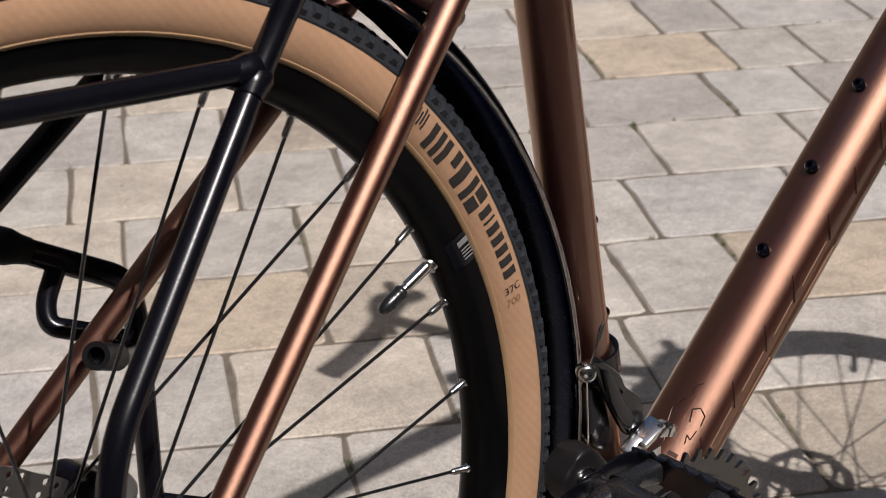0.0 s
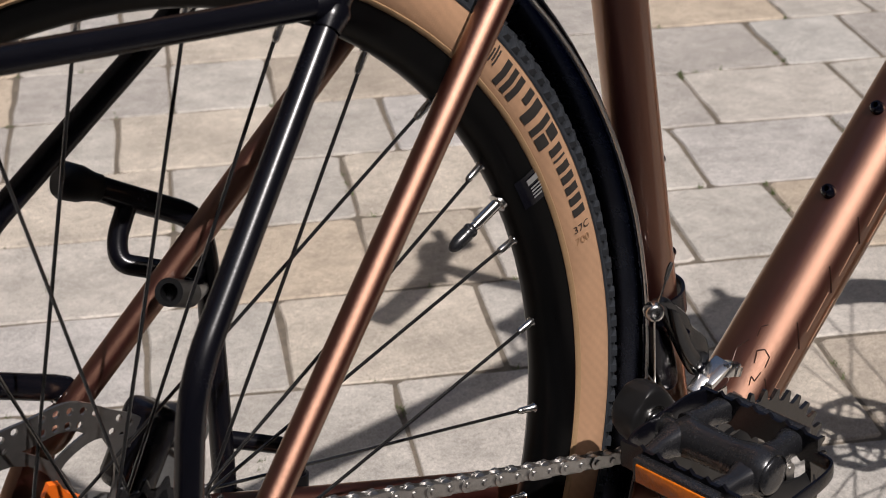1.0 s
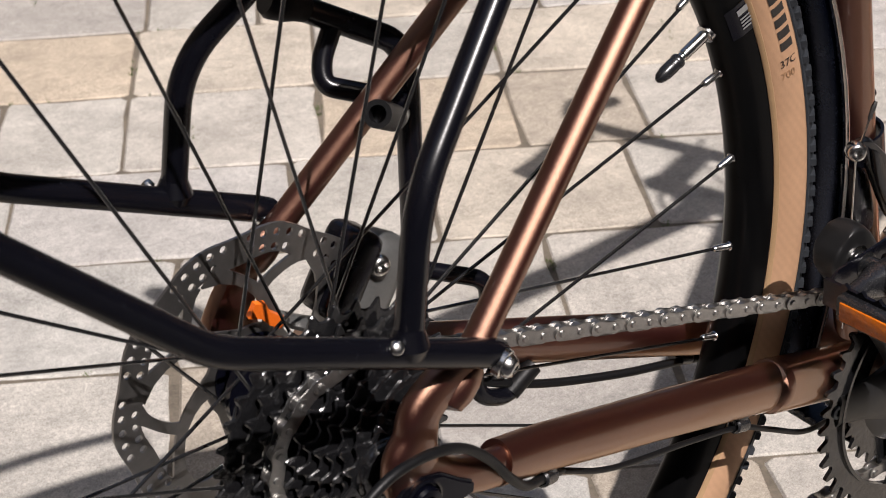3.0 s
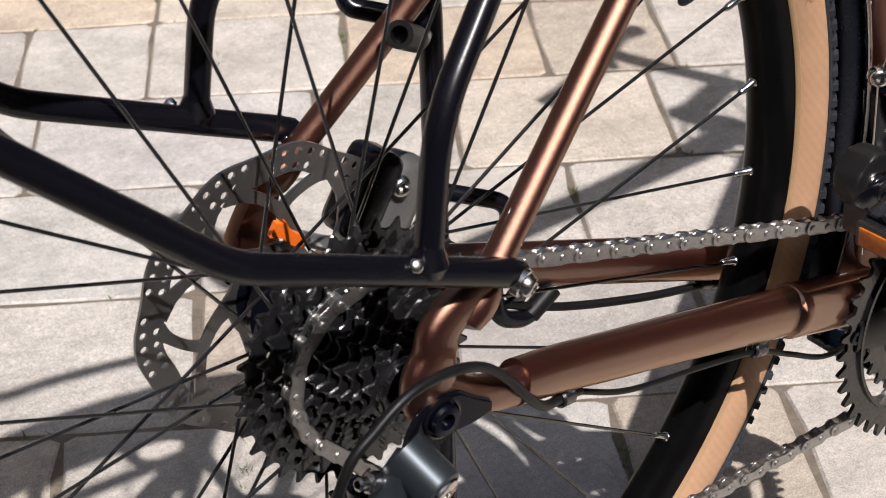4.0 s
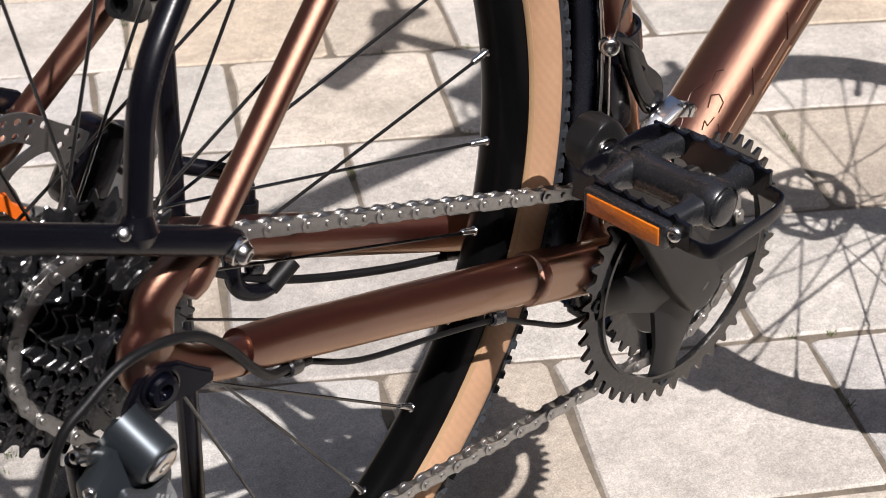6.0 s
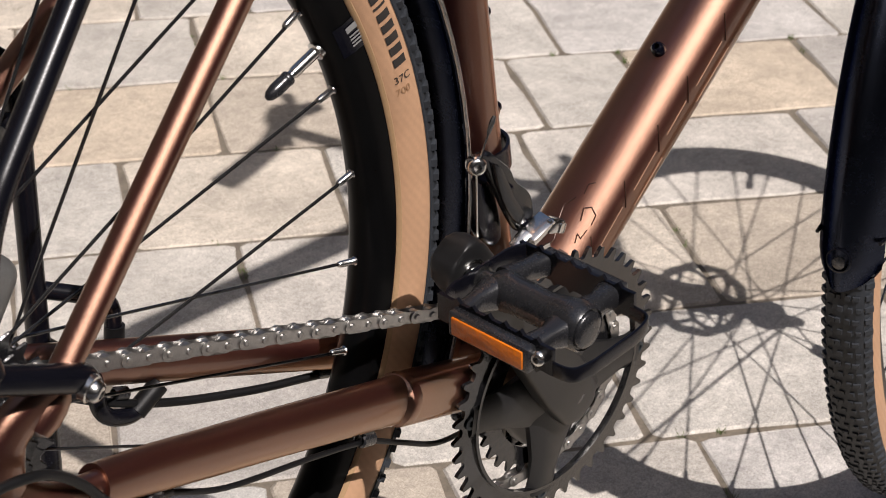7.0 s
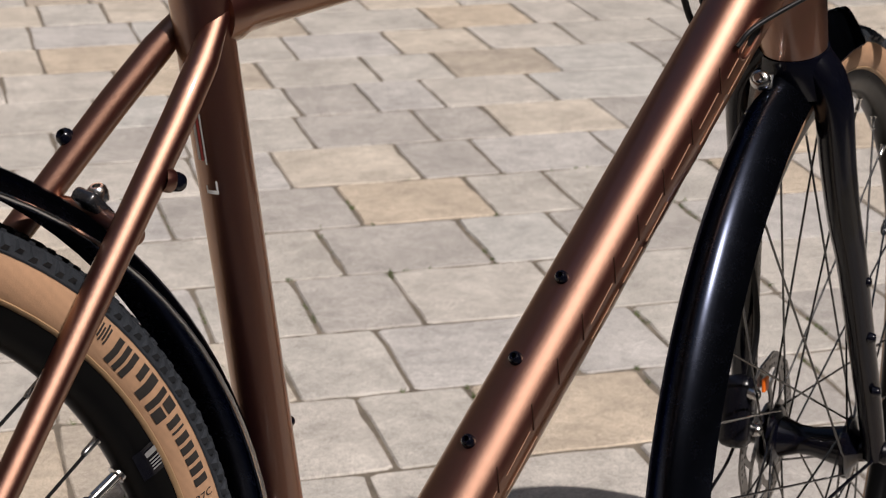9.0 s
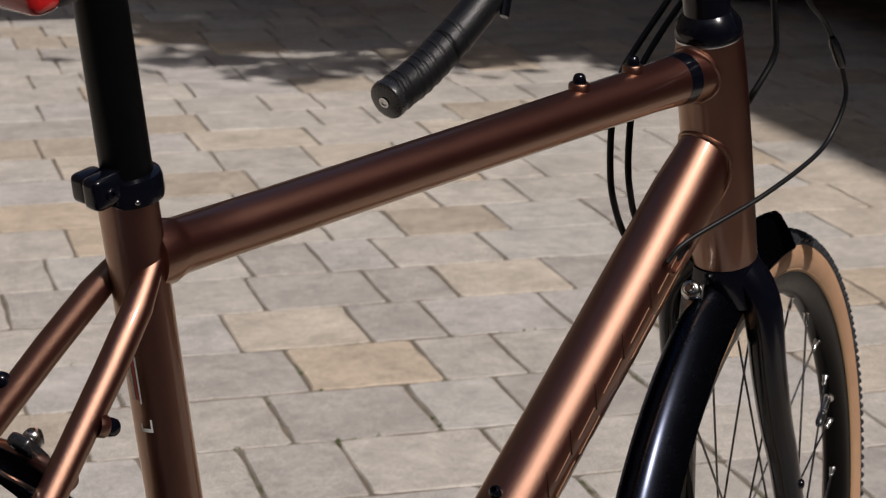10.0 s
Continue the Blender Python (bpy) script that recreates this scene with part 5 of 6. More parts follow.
def build_pedal(s, arm_a):
    """A flat black cage pedal with amber reflectors; s: +1 on the drive side."""
    a = arm_a if s > 0 else arm_a + math.pi
    end = BB + Vector((math.cos(a) * 0.181, 0, math.sin(a) * 0.181))
    pm = (Matrix.Translation((0.3027, -0.0745, 0.0416)) if s > 0 else Matrix.Translation((end.x, 0.072, end.z))) @ pose(0, 0, 0, 0, -11 if s > 0 else 70, 2 * s) @ Matrix.Diagonal((1, -s, 1, 1))
    pedal = tagged(new("pedal"), label="black plastic cage pedal with amber reflectors")
    pedal.parent = bicycle
    pedal.matrix_local = pm
    bm = bmesh.new()
    lathe(bm, [(0.0060, 0.0230), (0.0086, 0.0230), (0.0104, 0.0250), (0.0116, 0.032), (0.0106, 0.040), (0.0104, 0.060), (0.0122, 0.068), (0.0140, 0.078), (0.0134, 0.0850), (0.0122, 0.0868), (0.0116, 0.0855), (0, 0.0855)], axis_matrix((0, 0, 0), (0, 1, 0)), 30)
    part("barrel", bm, BLACK_PLASTIC, pedal)
    bm = bmesh.new()
    lathe(bm, [(0.0060, 0.004), (0.0060, 0.0100), (0.0078, 0.0105), (0.0078, 0.0135), (0.0060, 0.0140), (0.0060, 0.026)], axis_matrix((0, 0, 0), (0, 1, 0)), 28)
    part("axle", bm, STEEL_DARK, pedal, "dark steel pedal axle")
    bm = bmesh.new()
    lathe(bm, [(0.0074, 0.0045), (0.0092, 0.0045), (0.0092, 0.0068), (0.0074, 0.0068)], axis_matrix((0, 0, 0), (0, 1, 0)), 30, closed=True)
    part("thread_ring", bm, STEEL, pedal, "bright steel ring round the axle thread")
    bm = bmesh.new()
    lathe(bm, [(0.0106, 0.0845), (0.0106, 0.0872), (0.0098, 0.0882), (0.0060, 0.0890), (0, 0.0892)], axis_matrix((0, 0, 0), (0, 1, 0)), 28)
    part("end_cap", bm, BLACK_PLASTIC, pedal, "round black end cap")
    for yy, wd in ((0.0265, 0.014), (0.0765, 0.0165)):
        for sx in (-1, 1):
            bm = bmesh.new()
            sweep(bm, [(sx * 0.006, yy, 0), (sx * 0.020, yy, 0.001), (sx * 0.0330, yy + (0.002 if yy < 0.05 else -0.002), 0.0)], [(wd / 2 * 1.25, 0.0095), (wd / 2 * 0.72, 0.0062), (wd / 2 * 0.9, 0.0072)], 18, up=(0, 0, 1), power=3)
            part("body_arm", bm, BLACK_PLASTIC, pedal)
    for sx in (-1, 1):
        x = sx * 0.0335
        bm = bmesh.new()
        n = 15
        top, bot = [], []
        for k in range(n * 2):
            y = 0.012 + 0.080 * k / (2 * n - 1)
            tooth = 0.0026 if 2 < k < 27 and k % 4 == 1 else 0
            top.append((y, 0.0082 + tooth))
            bot.append((y, -0.0082 - tooth))
        plate(bm, top + bot[::-1], 0.0022, Matrix.Translation((x, 0, 0)) @ Matrix(((0, 0, 1, 0), (1, 0, 0, 0), (0, 1, 0, 0), (0, 0, 0, 1))))
        part("cage_plate", bm, BLACK_SATIN, pedal, "toothed black cage plate", angle=20)
        bm = bmesh.new()
        box(bm, Matrix.Translation((x + sx * 0.0045, 0.0535, -0.001)), (0.0075, 0.0555, 0.0155), 0.0016)
        part("reflector_housing", bm, BLACK_PLASTIC, pedal)
        bm = bmesh.new()
        box(bm, Matrix.Translation((x + sx * 0.0083, 0.0535, -0.001)), (0.0022, 0.0490, 0.0112), 0.0006)
        part("reflector", bm, AMBER, pedal, "amber ribbed reflector")
        bolt(pedal, (x + sx * 0.002, 0.0840, 0.001), (sx, 0.2, 0.1), 0.0046, 0.0042, STEEL, "cage_screw")
    bm = bmesh.new()
    sweep(bm, bent([(-0.0335, 0.088, -0.0045), (-0.0325, 0.1030, -0.0045), (-0.0200, 0.1060, -0.0045), (0.0200, 0.1060, -0.0045), (0.0325, 0.1030, -0.0045), (0.0335, 0.088, -0.0045)], 0.010), (0.0011, 0.0046), 10, up=(0, 0, 1), power=4)
    part("cage_end", bm, BLACK_SATIN, pedal)
    bm = bmesh.new()
    sweep(bm, bent([(-0.0335, 0.016, 0), (-0.024, 0.012, 0), (0.024, 0.012, 0), (0.0335, 0.016, 0)], 0.010), (0.0012, 0.0085), 10, up=(0, 0, 1), power=4)
    part("cage_inner", bm, BLACK_SATIN, pedal)
    return pedal


def build_front_mech():
    """Front derailleur on the seat tube: clamp, linkage, bright cage, pinch bolt with a cable end."""
    bm = bmesh.new()
    axis = (Vector((0.2775, 0, 0.443)) - BB).normalized()
    c = BB + axis * 0.155
    lathe(bm, [(0.0170, -0.008), (0.0188, -0.008), (0.0188, 0.008), (0.0170, 0.008)], axis_matrix(c, axis), 32, closed=True)
    mech = part("front_derailleur", bm, BLACK_SATIN, bicycle, "black and silver front derailleur")
    # long twisted link, a thinner brace before it, and the shadowed body behind
    for name, shape, y, thick, r in (
            ("link", ((0.3490, 0.0850), (0.3560, 0.0862), (0.3636, 0.0809), (0.3761, 0.0713), (0.3824, 0.0620), (0.3970, 0.0508), (0.4021, 0.0330), (0.3925, 0.0272), (0.3850, 0.0330), (0.3740, 0.0480), (0.3600, 0.0682)), -0.0345, 0.0070, 0.0022),
            ("link_brace", ((0.3560, 0.0800), (0.3640, 0.0760), (0.3790, 0.0540), (0.3905, 0.0400), (0.3880, 0.0345), (0.3800, 0.0400), (0.3660, 0.0580)), -0.0395, 0.0040, 0.0014),
            ("mech_body", ((0.3560, 0.0640), (0.3700, 0.0600), (0.3800, 0.0420), (0.3860, 0.0220), (0.3760, 0.0180), (0.3640, 0.0340)), -0.0240, 0.0110, 0.0030)):
        outline = [(p.x, p.y) for p in spline([(x, z, 0) for x, z in shape + shape[:1]], 3)[:-1]]
        bm = bmesh.new()
        soft_plate(bm, outline, thick, r, Matrix.Translation((0, y, 0)) @ WHEEL_AXES)
        part(name, bm, BLACK_SATIN if name == "mech_body" else MECH_BLACK, mech, "long black alloy derailleur link" if name == "link" else "")
    for q in ((0.3745, -0.0385, 0.0600), (0.3930, -0.0385, 0.0335)):
        bolt(mech, q, (0, -1, 0), 0.0030, 0.0024, BLACK_GLOSS, "link_pin", socket=False)
    bolt(mech, (0.3455, -0.0365, 0.0805), (-0.55, -0.83, 0.12), 0.0060, 0.0055, STEEL, "pinch_bolt", label="bright steel pinch bolt")
    # cage: two bright curved plates round the chain
    for h, t in ((0.0360, 0.0012), (0.0475, 0.0012)):
        bm = bmesh.new()
        lo, hi = [], []
        for k in range(13):
            a = radians(128 - 24 * k / 12)
            lo.append(((0.0960) * math.cos(a), (0.0960) * math.sin(a)))
            hi.append(((0.1120 - 0.004 * (k / 12)) * math.cos(a), (0.1120 - 0.004 * (k / 12)) * math.sin(a)))
        plate(bm, lo + hi[::-1], t, Matrix.Translation(BB) @ WHEEL_AXES @ Matrix.Translation((0, 0, h)))
        part("cage_plate", bm, STEEL, mech, "bright plated cage plate")
    bm = bmesh.new()
    box(bm, Matrix.Translation((0.3990, -0.0440, 0.0305)) @ pose(0, 0, 0, 12, -28, 0), (0.020, 0.0130, 0.0060), 0.0016)
    box(bm, Matrix.Translation((0.4095, -0.0450, 0.0305)) @ pose(0, 0, 0, -10, 10, 0), (0.015, 0.0120, 0.0090), 0.0022)
    box(bm, Matrix.Translation((0.4140, -0.0490, 0.0295)) @ pose(0, 0, 0, 0, 18, 12), (0.008, 0.0050, 0.0070), 0.0012)
    box(bm, Matrix.Translation((0.3860, -0.0430, 0.0262)) @ pose(0, 0, 0, 20, -40, 0), (0.013, 0.0080, 0.0035), 0.0010)
    part("cage_bridge", bm, STEEL, mech)
    tube("cable_tail", spline([(0.3475, -0.037, 0.083), (0.3505, -0.037, 0.092), (0.353, -0.0365, 0.098)], 4), 0.0007, STEEL, parent=mech, segs=6)
    tube("cable_crimp", [(0.353, -0.0365, 0.098), (0.3555, -0.036, 0.1045), (0.357, -0.036, 0.108)], [0.0012, 0.0017, 0.0011], STEEL, parent=mech, segs=8)
    tube("inner_cable", [(0.3455, -0.037, 0.080), (0.362, -0.030, 0.030), (0.385, -0.02, -0.05)], 0.0006, STEEL, parent=mech, segs=6)


def build_rear_mech(guide, low):
    """Rear derailleur: hanger, knuckle, link, cage with two pulleys."""
    bm = bmesh.new()
    outline = [(-0.0140, 0.008), (-0.004, 0.0125), (0.008, 0.0110), (0.020, 0.004), (0.0285, 0.000), (0.0290, -0.006), (0.018, -0.0095), (0.006, -0.0105), (-0.004, -0.016), (-0.013, -0.024), (-0.024, -0.021), (-0.021, -0.006)]
    plate(bm, outline, 0.006, Matrix.Translation((0, -0.0865, 0)) @ WHEEL_AXES)
    bmesh.ops.bevel(bm, geom=[e for e in bm.edges if len(e.link_faces) == 2 and e.calc_face_angle(0) > 0.9], offset=0.0014, segments=2, affect="EDGES")
    mech = part("rear_derailleur", bm, BLACK_SATIN, bicycle, "gunmetal rear derailleur on a black hanger")
    bm = bmesh.new()
    lathe(bm, [(0.0082, 0.084), (0.0082, 0.0925), (0.0072, 0.0942), (0.0042, 0.0944), (0.0040, 0.0900), (0, 0.0900)], Matrix.Translation((-0.0034, 0, 0.001)) @ WHEEL_AXES, 24)
    part("axle_socket", bm, BLACK_GLOSS, mech, angle=20)
    bm = bmesh.new()
    lathe(bm, [(0.0105, 0.084), (0.0108, 0.0905), (0.0095, 0.0912)], Matrix.Translation((-0.0034, 0, 0.001)) @ WHEEL_AXES, 28)
    part("axle_collar", bm, BLACK_SATIN, mech)
    # upper knuckle
    bm = bmesh.new()
    sweep(bm, spline([(-0.0272, -0.0895, -0.0090), (-0.0240, -0.096, -0.0140), (-0.0190, -0.106, -0.0215)], 5), [(0.0128, 0.0128), (0.0128, 0.0128)], 30)
    part("upper_knuckle", bm, GUNMETAL, mech, "smooth gunmetal knuckle")
    bm = bmesh.new()
    lathe(bm, [(0.0128, -0.002), (0.0127, 0.0022), (0.0118, 0.0042), (0.0098, 0.0050), (0.0096, 0.0040)], axis_matrix((-0.0188, -0.1065, -0.0220), (0.25, -0.90, -0.36)), 30)
    part("pivot_collar", bm, GUNMETAL, mech)
    bm = bmesh.new()
    lathe(bm, [(0.0088, 0.002), (0.0090, 0.0062), (0.0080, 0.0070), (0.0034, 0.0070), (0.0032, 0.0040), (0, 0.0040)], axis_matrix((-0.0188, -0.1065, -0.0220), (0.25, -0.90, -0.36)), 30)
    part("pivot_bolt", bm, STEEL, mech, "bright hex socket pivot bolt")
    # body under the knuckle, and the glossy outer link before it
    def casting(name, shape, y, thick, r, mat, label):
        bm = bmesh.new()
        outline = [(p.x, p.y) for p in spline([(x, z, 0) for x, z in shape + shape[:1]], 3)[:-1]]
        soft_plate(bm, outline, thick, r, Matrix.Translation((0, y, 0)) @ WHEEL_AXES)
        return part(name, bm, mat, mech, label)

    casting("link_body", ((-0.0290, -0.0045), (-0.0364, -0.0123), (-0.0401, -0.0205), (-0.0465, -0.0290), (-0.0502, -0.0340), (-0.0480, -0.0452), (-0.0455, -0.0550), (-0.0380, -0.0600), (-0.0180, -0.0685), (-0.0110, -0.0600), (-0.0050, -0.0480), (-0.0020, -0.0380), (-0.0080, -0.0200), (-0.0165, -0.0099)), -0.0955, 0.0160, 0.0062, GUNMETAL, "smooth gunmetal link body")
    casting("outer_link", ((-0.0345, -0.0440), (-0.0355, -0.0392), (-0.0325, -0.0352), (-0.0233, -0.0375), (-0.0160, -0.0380), (-0.0095, -0.0368), (-0.0040, -0.0449), (0.0007, -0.0589), (0.0037, -0.0687), (0.0030, -0.0800), (-0.0060, -0.0720), (-0.0172, -0.0592), (-0.0243, -0.0542), (-0.0325, -0.0507)), -0.1030, 0.0100, 0.0042, POLISHED, "polished grey outer link")
    bm = bmesh.new()
    sweep(bm, spline([(-0.040, -0.078, -0.030), (-0.034, -0.080, -0.060), (-0.020, -0.080, -0.090)], 5), [(0.008, 0.006), (0.010, 0.007)], 14)
    part("inner_link", bm, BLACK_SATIN, mech)
    bm = bmesh.new()
    for k in range(4):
        box(bm, Matrix.Translation((-0.0165 + 0.0027 * k, -0.1082, -0.0434 - 0.0011 * k)) @ pose(0, 0, 0, 0, 20, 0), (0.0017, 0.0008, 0.0040 if k == 0 else 0.0030), 0.0003)
    part("link_print", bm, GREY_INK, mech)
    for p in ((-0.0465, -0.098, -0.0344), (-0.0434, -0.099, -0.0526)):
        bolt(mech, p, (-0.6, -0.75, 0.1), 0.0036, 0.004, STEEL, "limit_screw")
    # cable adjuster
    bm = bmesh.new()
    lathe(bm, [(0.0030, 0), (0.0052, 0.001), (0.0052, 0.008), (0.0036, 0.009), (0.0034, 0.014), (0.002, 0.015)], axis_matrix((-0.0378, -0.090, -0.0212), (-0.9, -0.1, 0.25)), 12)
    part("barrel_adjuster", bm, STEEL, mech)
    # cage and pulleys
    for h in (0.0250, 0.0390):
        bm = bmesh.new()
        d = (low - guide).normalized()
        nrm = Vector((-d.y, d.x))
        pts = []
        for k in range(9):
            a = math.pi * k / 8
            v = guide - d * (0.013 * math.sin(a)) + nrm * (0.013 * math.cos(a))
            pts.append((v.x, v.y))
        pts.append(tuple(guide.lerp(low, 0.5) - nrm * 0.007))
        for k in range(9):
            a = math.pi + math.pi * k / 8
            v = low - d * (0.014 * math.sin(a)) + nrm * (0.014 * math.cos(a))
            pts.append((v.x, v.y))
        pts.append(tuple(guide.lerp(low, 0.5) + nrm * 0.007))
        plate(bm, pts, 0.0018, WHEEL_AXES @ Matrix.Translation((0, 0, h)))
        part("cage_plate", bm, BLACK_SATIN, mech)
    for c in (guide, low):
        bm = bmesh.new()
        out = gear_outline(11)
        ring_plate(bm, out, [(0.006 * math.cos(math.atan2(y, x)), 0.006 * math.sin(math.atan2(y, x))) for x, y in out], 0.0022, WHEEL_AXES @ Matrix.Translation((c.x, c.y, COG_H)))
        part("pulley", bm, BLACK_PLASTIC, mech, angle=30)
        bolt(mech, (c.x, -0.040, c.y), (0, -1, 0), 0.0055, 0.004, STEEL, "pulley_bolt")
    # loop of cable housing from the chain stay to the derailleur
    tube("gear_cable_housing", spline([(-0.074, -0.100, -0.075), (-0.0765, -0.100, -0.0446), (-0.0655, -0.100, -0.0008), (-0.0505, -0.100, 0.0155), (-0.0343, -0.099, 0.0265), (-0.0167, -0.097, 0.0299), (0.0016, -0.095, 0.0286), (0.0182, -0.092, 0.0224), (0.0366, -0.0895, 0.0088), (0.0522, -0.0875, -0.0071), (0.0680, -0.0830, -0.0195), (0.0860, -0.0760, -0.0250), (0.108, -0.0665, -0.0325)], 8), 0.0026, BLACK_RUBBER, "black cable housing", segs=12)
    tube("gear_cable_run", spline([(0.108, -0.0655, -0.0335), (0.15, -0.062, -0.0480), (0.22, -0.054, -0.0585), (0.264, -0.050, -0.066), (0.295, -0.048, -0.078), (0.330, -0.046, -0.0915), (0.38, -0.03, -0.105)], 6), 0.0017, BLACK_RUBBER, segs=10)
    for p, d in (((0.0900, -0.0745, -0.0262), (0.95, 0.30, -0.2)), ((0.264, -0.050, -0.0640), (0.95, 0.12, -0.2))):
        bm = bmesh.new()
        lathe(bm, [(0.0034, -0.006), (0.0046, -0.005), (0.0046, 0.005), (0.0034, 0.006)], axis_matrix(p, d), 14)
        box(bm, Matrix.Translation(Vector(p) + Vector((0, 0, 0.005))), (0.010, 0.005, 0.009), 0.0014)
        part("cable_clip", bm, BLACK_PLASTIC, bicycle)


def build_rear_brake():
    """Flat-mount caliper on the left stay, hose and an orange tab."""
    bm = bmesh.new()
    box(bm, Matrix.Translation((0.076, 0.059, 0.026)) @ pose(0, 0, 0, 0, 24, 0), (0.032, 0.026, 0.062), 0.011, 4)
    caliper = part("rear_caliper", bm, CALIPER_GREY, bicycle, "grey disc brake caliper")
    bm = bmesh.new()
    box(bm, Matrix.Translation((0.058, 0.057, 0.040)) @ pose(0, 0, 0, 0, 24, 0), (0.022, 0.030, 0.050), 0.007, 3)
    part("caliper_body", bm, BLACK_SATIN, caliper)
    bolt(caliper, (0.0735, 0.0470, 0.0440), (-0.15, -0.98, 0.1), 0.0062, 0.006, STEEL, "caliper_bolt")
    bolt(caliper, (0.094, 0.050, 0.000), (-0.15, -0.98, 0.1), 0.0050, 0.005, STEEL, "caliper_bolt")
    bm = bmesh.new()
    pts = [(-0.0125, 0.0065), (-0.006, 0.0080), (0.0, 0.0035), (0.0125, 0.0010), (0.0135, -0.0055), (0.004, -0.0045), (-0.003, -0.0015), (-0.0115, -0.0025)]
    plate(bm, pts, 0.0035, Matrix.Translation((0.0040, 0.0470, 0.0330)) @ pose(0, 0, 0, 12, 22, 0) @ WHEEL_AXES @ Matrix.Scale(0.95, 4))
    part("pad_tab", bm, ORANGE, caliper, "bright orange plastic tab")
    bm = bmesh.new()
    sweep(bm, spline([(0.022, 0.064, 0.020), (0.040, 0.062, 0.012), (0.060, 0.060, 0.005)], 5), [(0.007, 0.0035), (0.009, 0.004)], 12)
    part("caliper_arm", bm, CALIPER_GREY, caliper)
    tube("brake_hose", spline([(0.094, 0.056, -0.012), (0.13, 0.052, -0.040), (0.19, 0.047, -0.062), (0.26, 0.042, -0.074), (0.33, 0.038, -0.081), (0.40, 0.028, -0.095)], 6), 0.0026, BLACK_RUBBER, "black brake hose", segs=12)
    for p in ((0.168, 0.050, -0.050), (0.315, 0.040, -0.078)):
        bm = bmesh.new()
        lathe(bm, [(0.0032, -0.005), (0.0042, -0.004), (0.0042, 0.004), (0.0032, 0.005)], axis_matrix(p, (0.97, -0.05, -0.2)), 12)
        part("hose_clip", bm, BLACK_PLASTIC, bicycle)
    # left end of the through axle
    bm = bmesh.new()
    lathe(bm, [(0.011, -0.082), (0.011, -0.090), (0.009, -0.092), (0, -0.092)], WHEEL_AXES, 24)
    part("axle_end", bm, BLACK_SATIN, bicycle)


MECH_BLACK = material("black_anodised_link", (0.0060, 0.0065, 0.0080), rough=0.22, vary=0.2, rough_vary=0.06, spec=0.45)
POLISHED = material("polished_grey_alloy", (0.30, 0.32, 0.34), rough=0.16, metal=0.9, vary=0.1, rough_vary=0.05)
GUNMETAL_BLACK = material("forged_black", (0.0085, 0.0084, 0.0088), rough=0.42, vary=0.2, rough_vary=0.06, spec=0.40, bump=0.05, bump_scale=900)
build_cassette()
guide_c, low_c = build_chain()
crank_angle = build_crank()
build_pedal(1, crank_angle)
build_pedal(-1, crank_angle)
build_front_mech()
build_rear_mech(guide_c, low_c)
build_rear_brake()

# ---- print, cables and small fittings on the bicycle ----
SIDE = ((0.3150, 0.0142), (0.3205, 0.0171), (0.3270, 0.0184), (0.3335, 0.0179), (0.3395, 0.0158), (0.3425, 0.0140))


def side_h(r):
    for (r0, h0), (r1, h1) in zip(SIDE, SIDE[1:]):
        if r <= r1:
            return h0 + (h1 - h0) * max(0, (r - r0)) / (r1 - r0)
    return SIDE[-1][1]


def on_side(a, r, lift=0.00045):
    return Vector((r * math.cos(a), r * math.sin(a), side_h(r) + lift))


def arc_block(bm, a0, a1, r0, r1, steps=6):
    """A printed block on the drive-side wall of the tyre; angles in degrees from ahead."""
    nr = 4
    grid = [[bm.verts.new(on_side(radians(a0 + (a1 - a0) * i / steps), r0 + (r1 - r0) * j / nr)) for j in range(nr + 1)] for i in range(steps + 1)]
    for i in range(steps):
        for j in range(nr):
            bm.faces.new((grid[i][j], grid[i + 1][j], grid[i + 1][j + 1], grid[i][j + 1]))


def text_points(body, size):
    """A flat mesh of characters in the built-in font."""
    cu = bpy.data.curves.new("print", "FONT")
    cu.body, cu.size, cu.resolution_u = body, size, 3
    ob = bpy.data.objects.new("print", cu)
    scene.collection.objects.link(ob)
    me = bpy.data.meshes.new_from_object(ob.evaluated_get(bpy.context.evaluated_depsgraph_get()))
    bpy.data.objects.remove(ob)
    return me


def tyre_text(body, size, a_base, r_start, mat):
    """Characters that run outward across the tyre's wall."""
    me = text_points(body, size)
    for v in me.vertices:
        v.co = on_side(radians(a_base) + v.co.y / 0.329, min(0.3362, r_start + v.co.x), 0.0005)
    me.materials.clear()
    me.materials.append(mat)
    return share("size_print", me, rear_wheel)


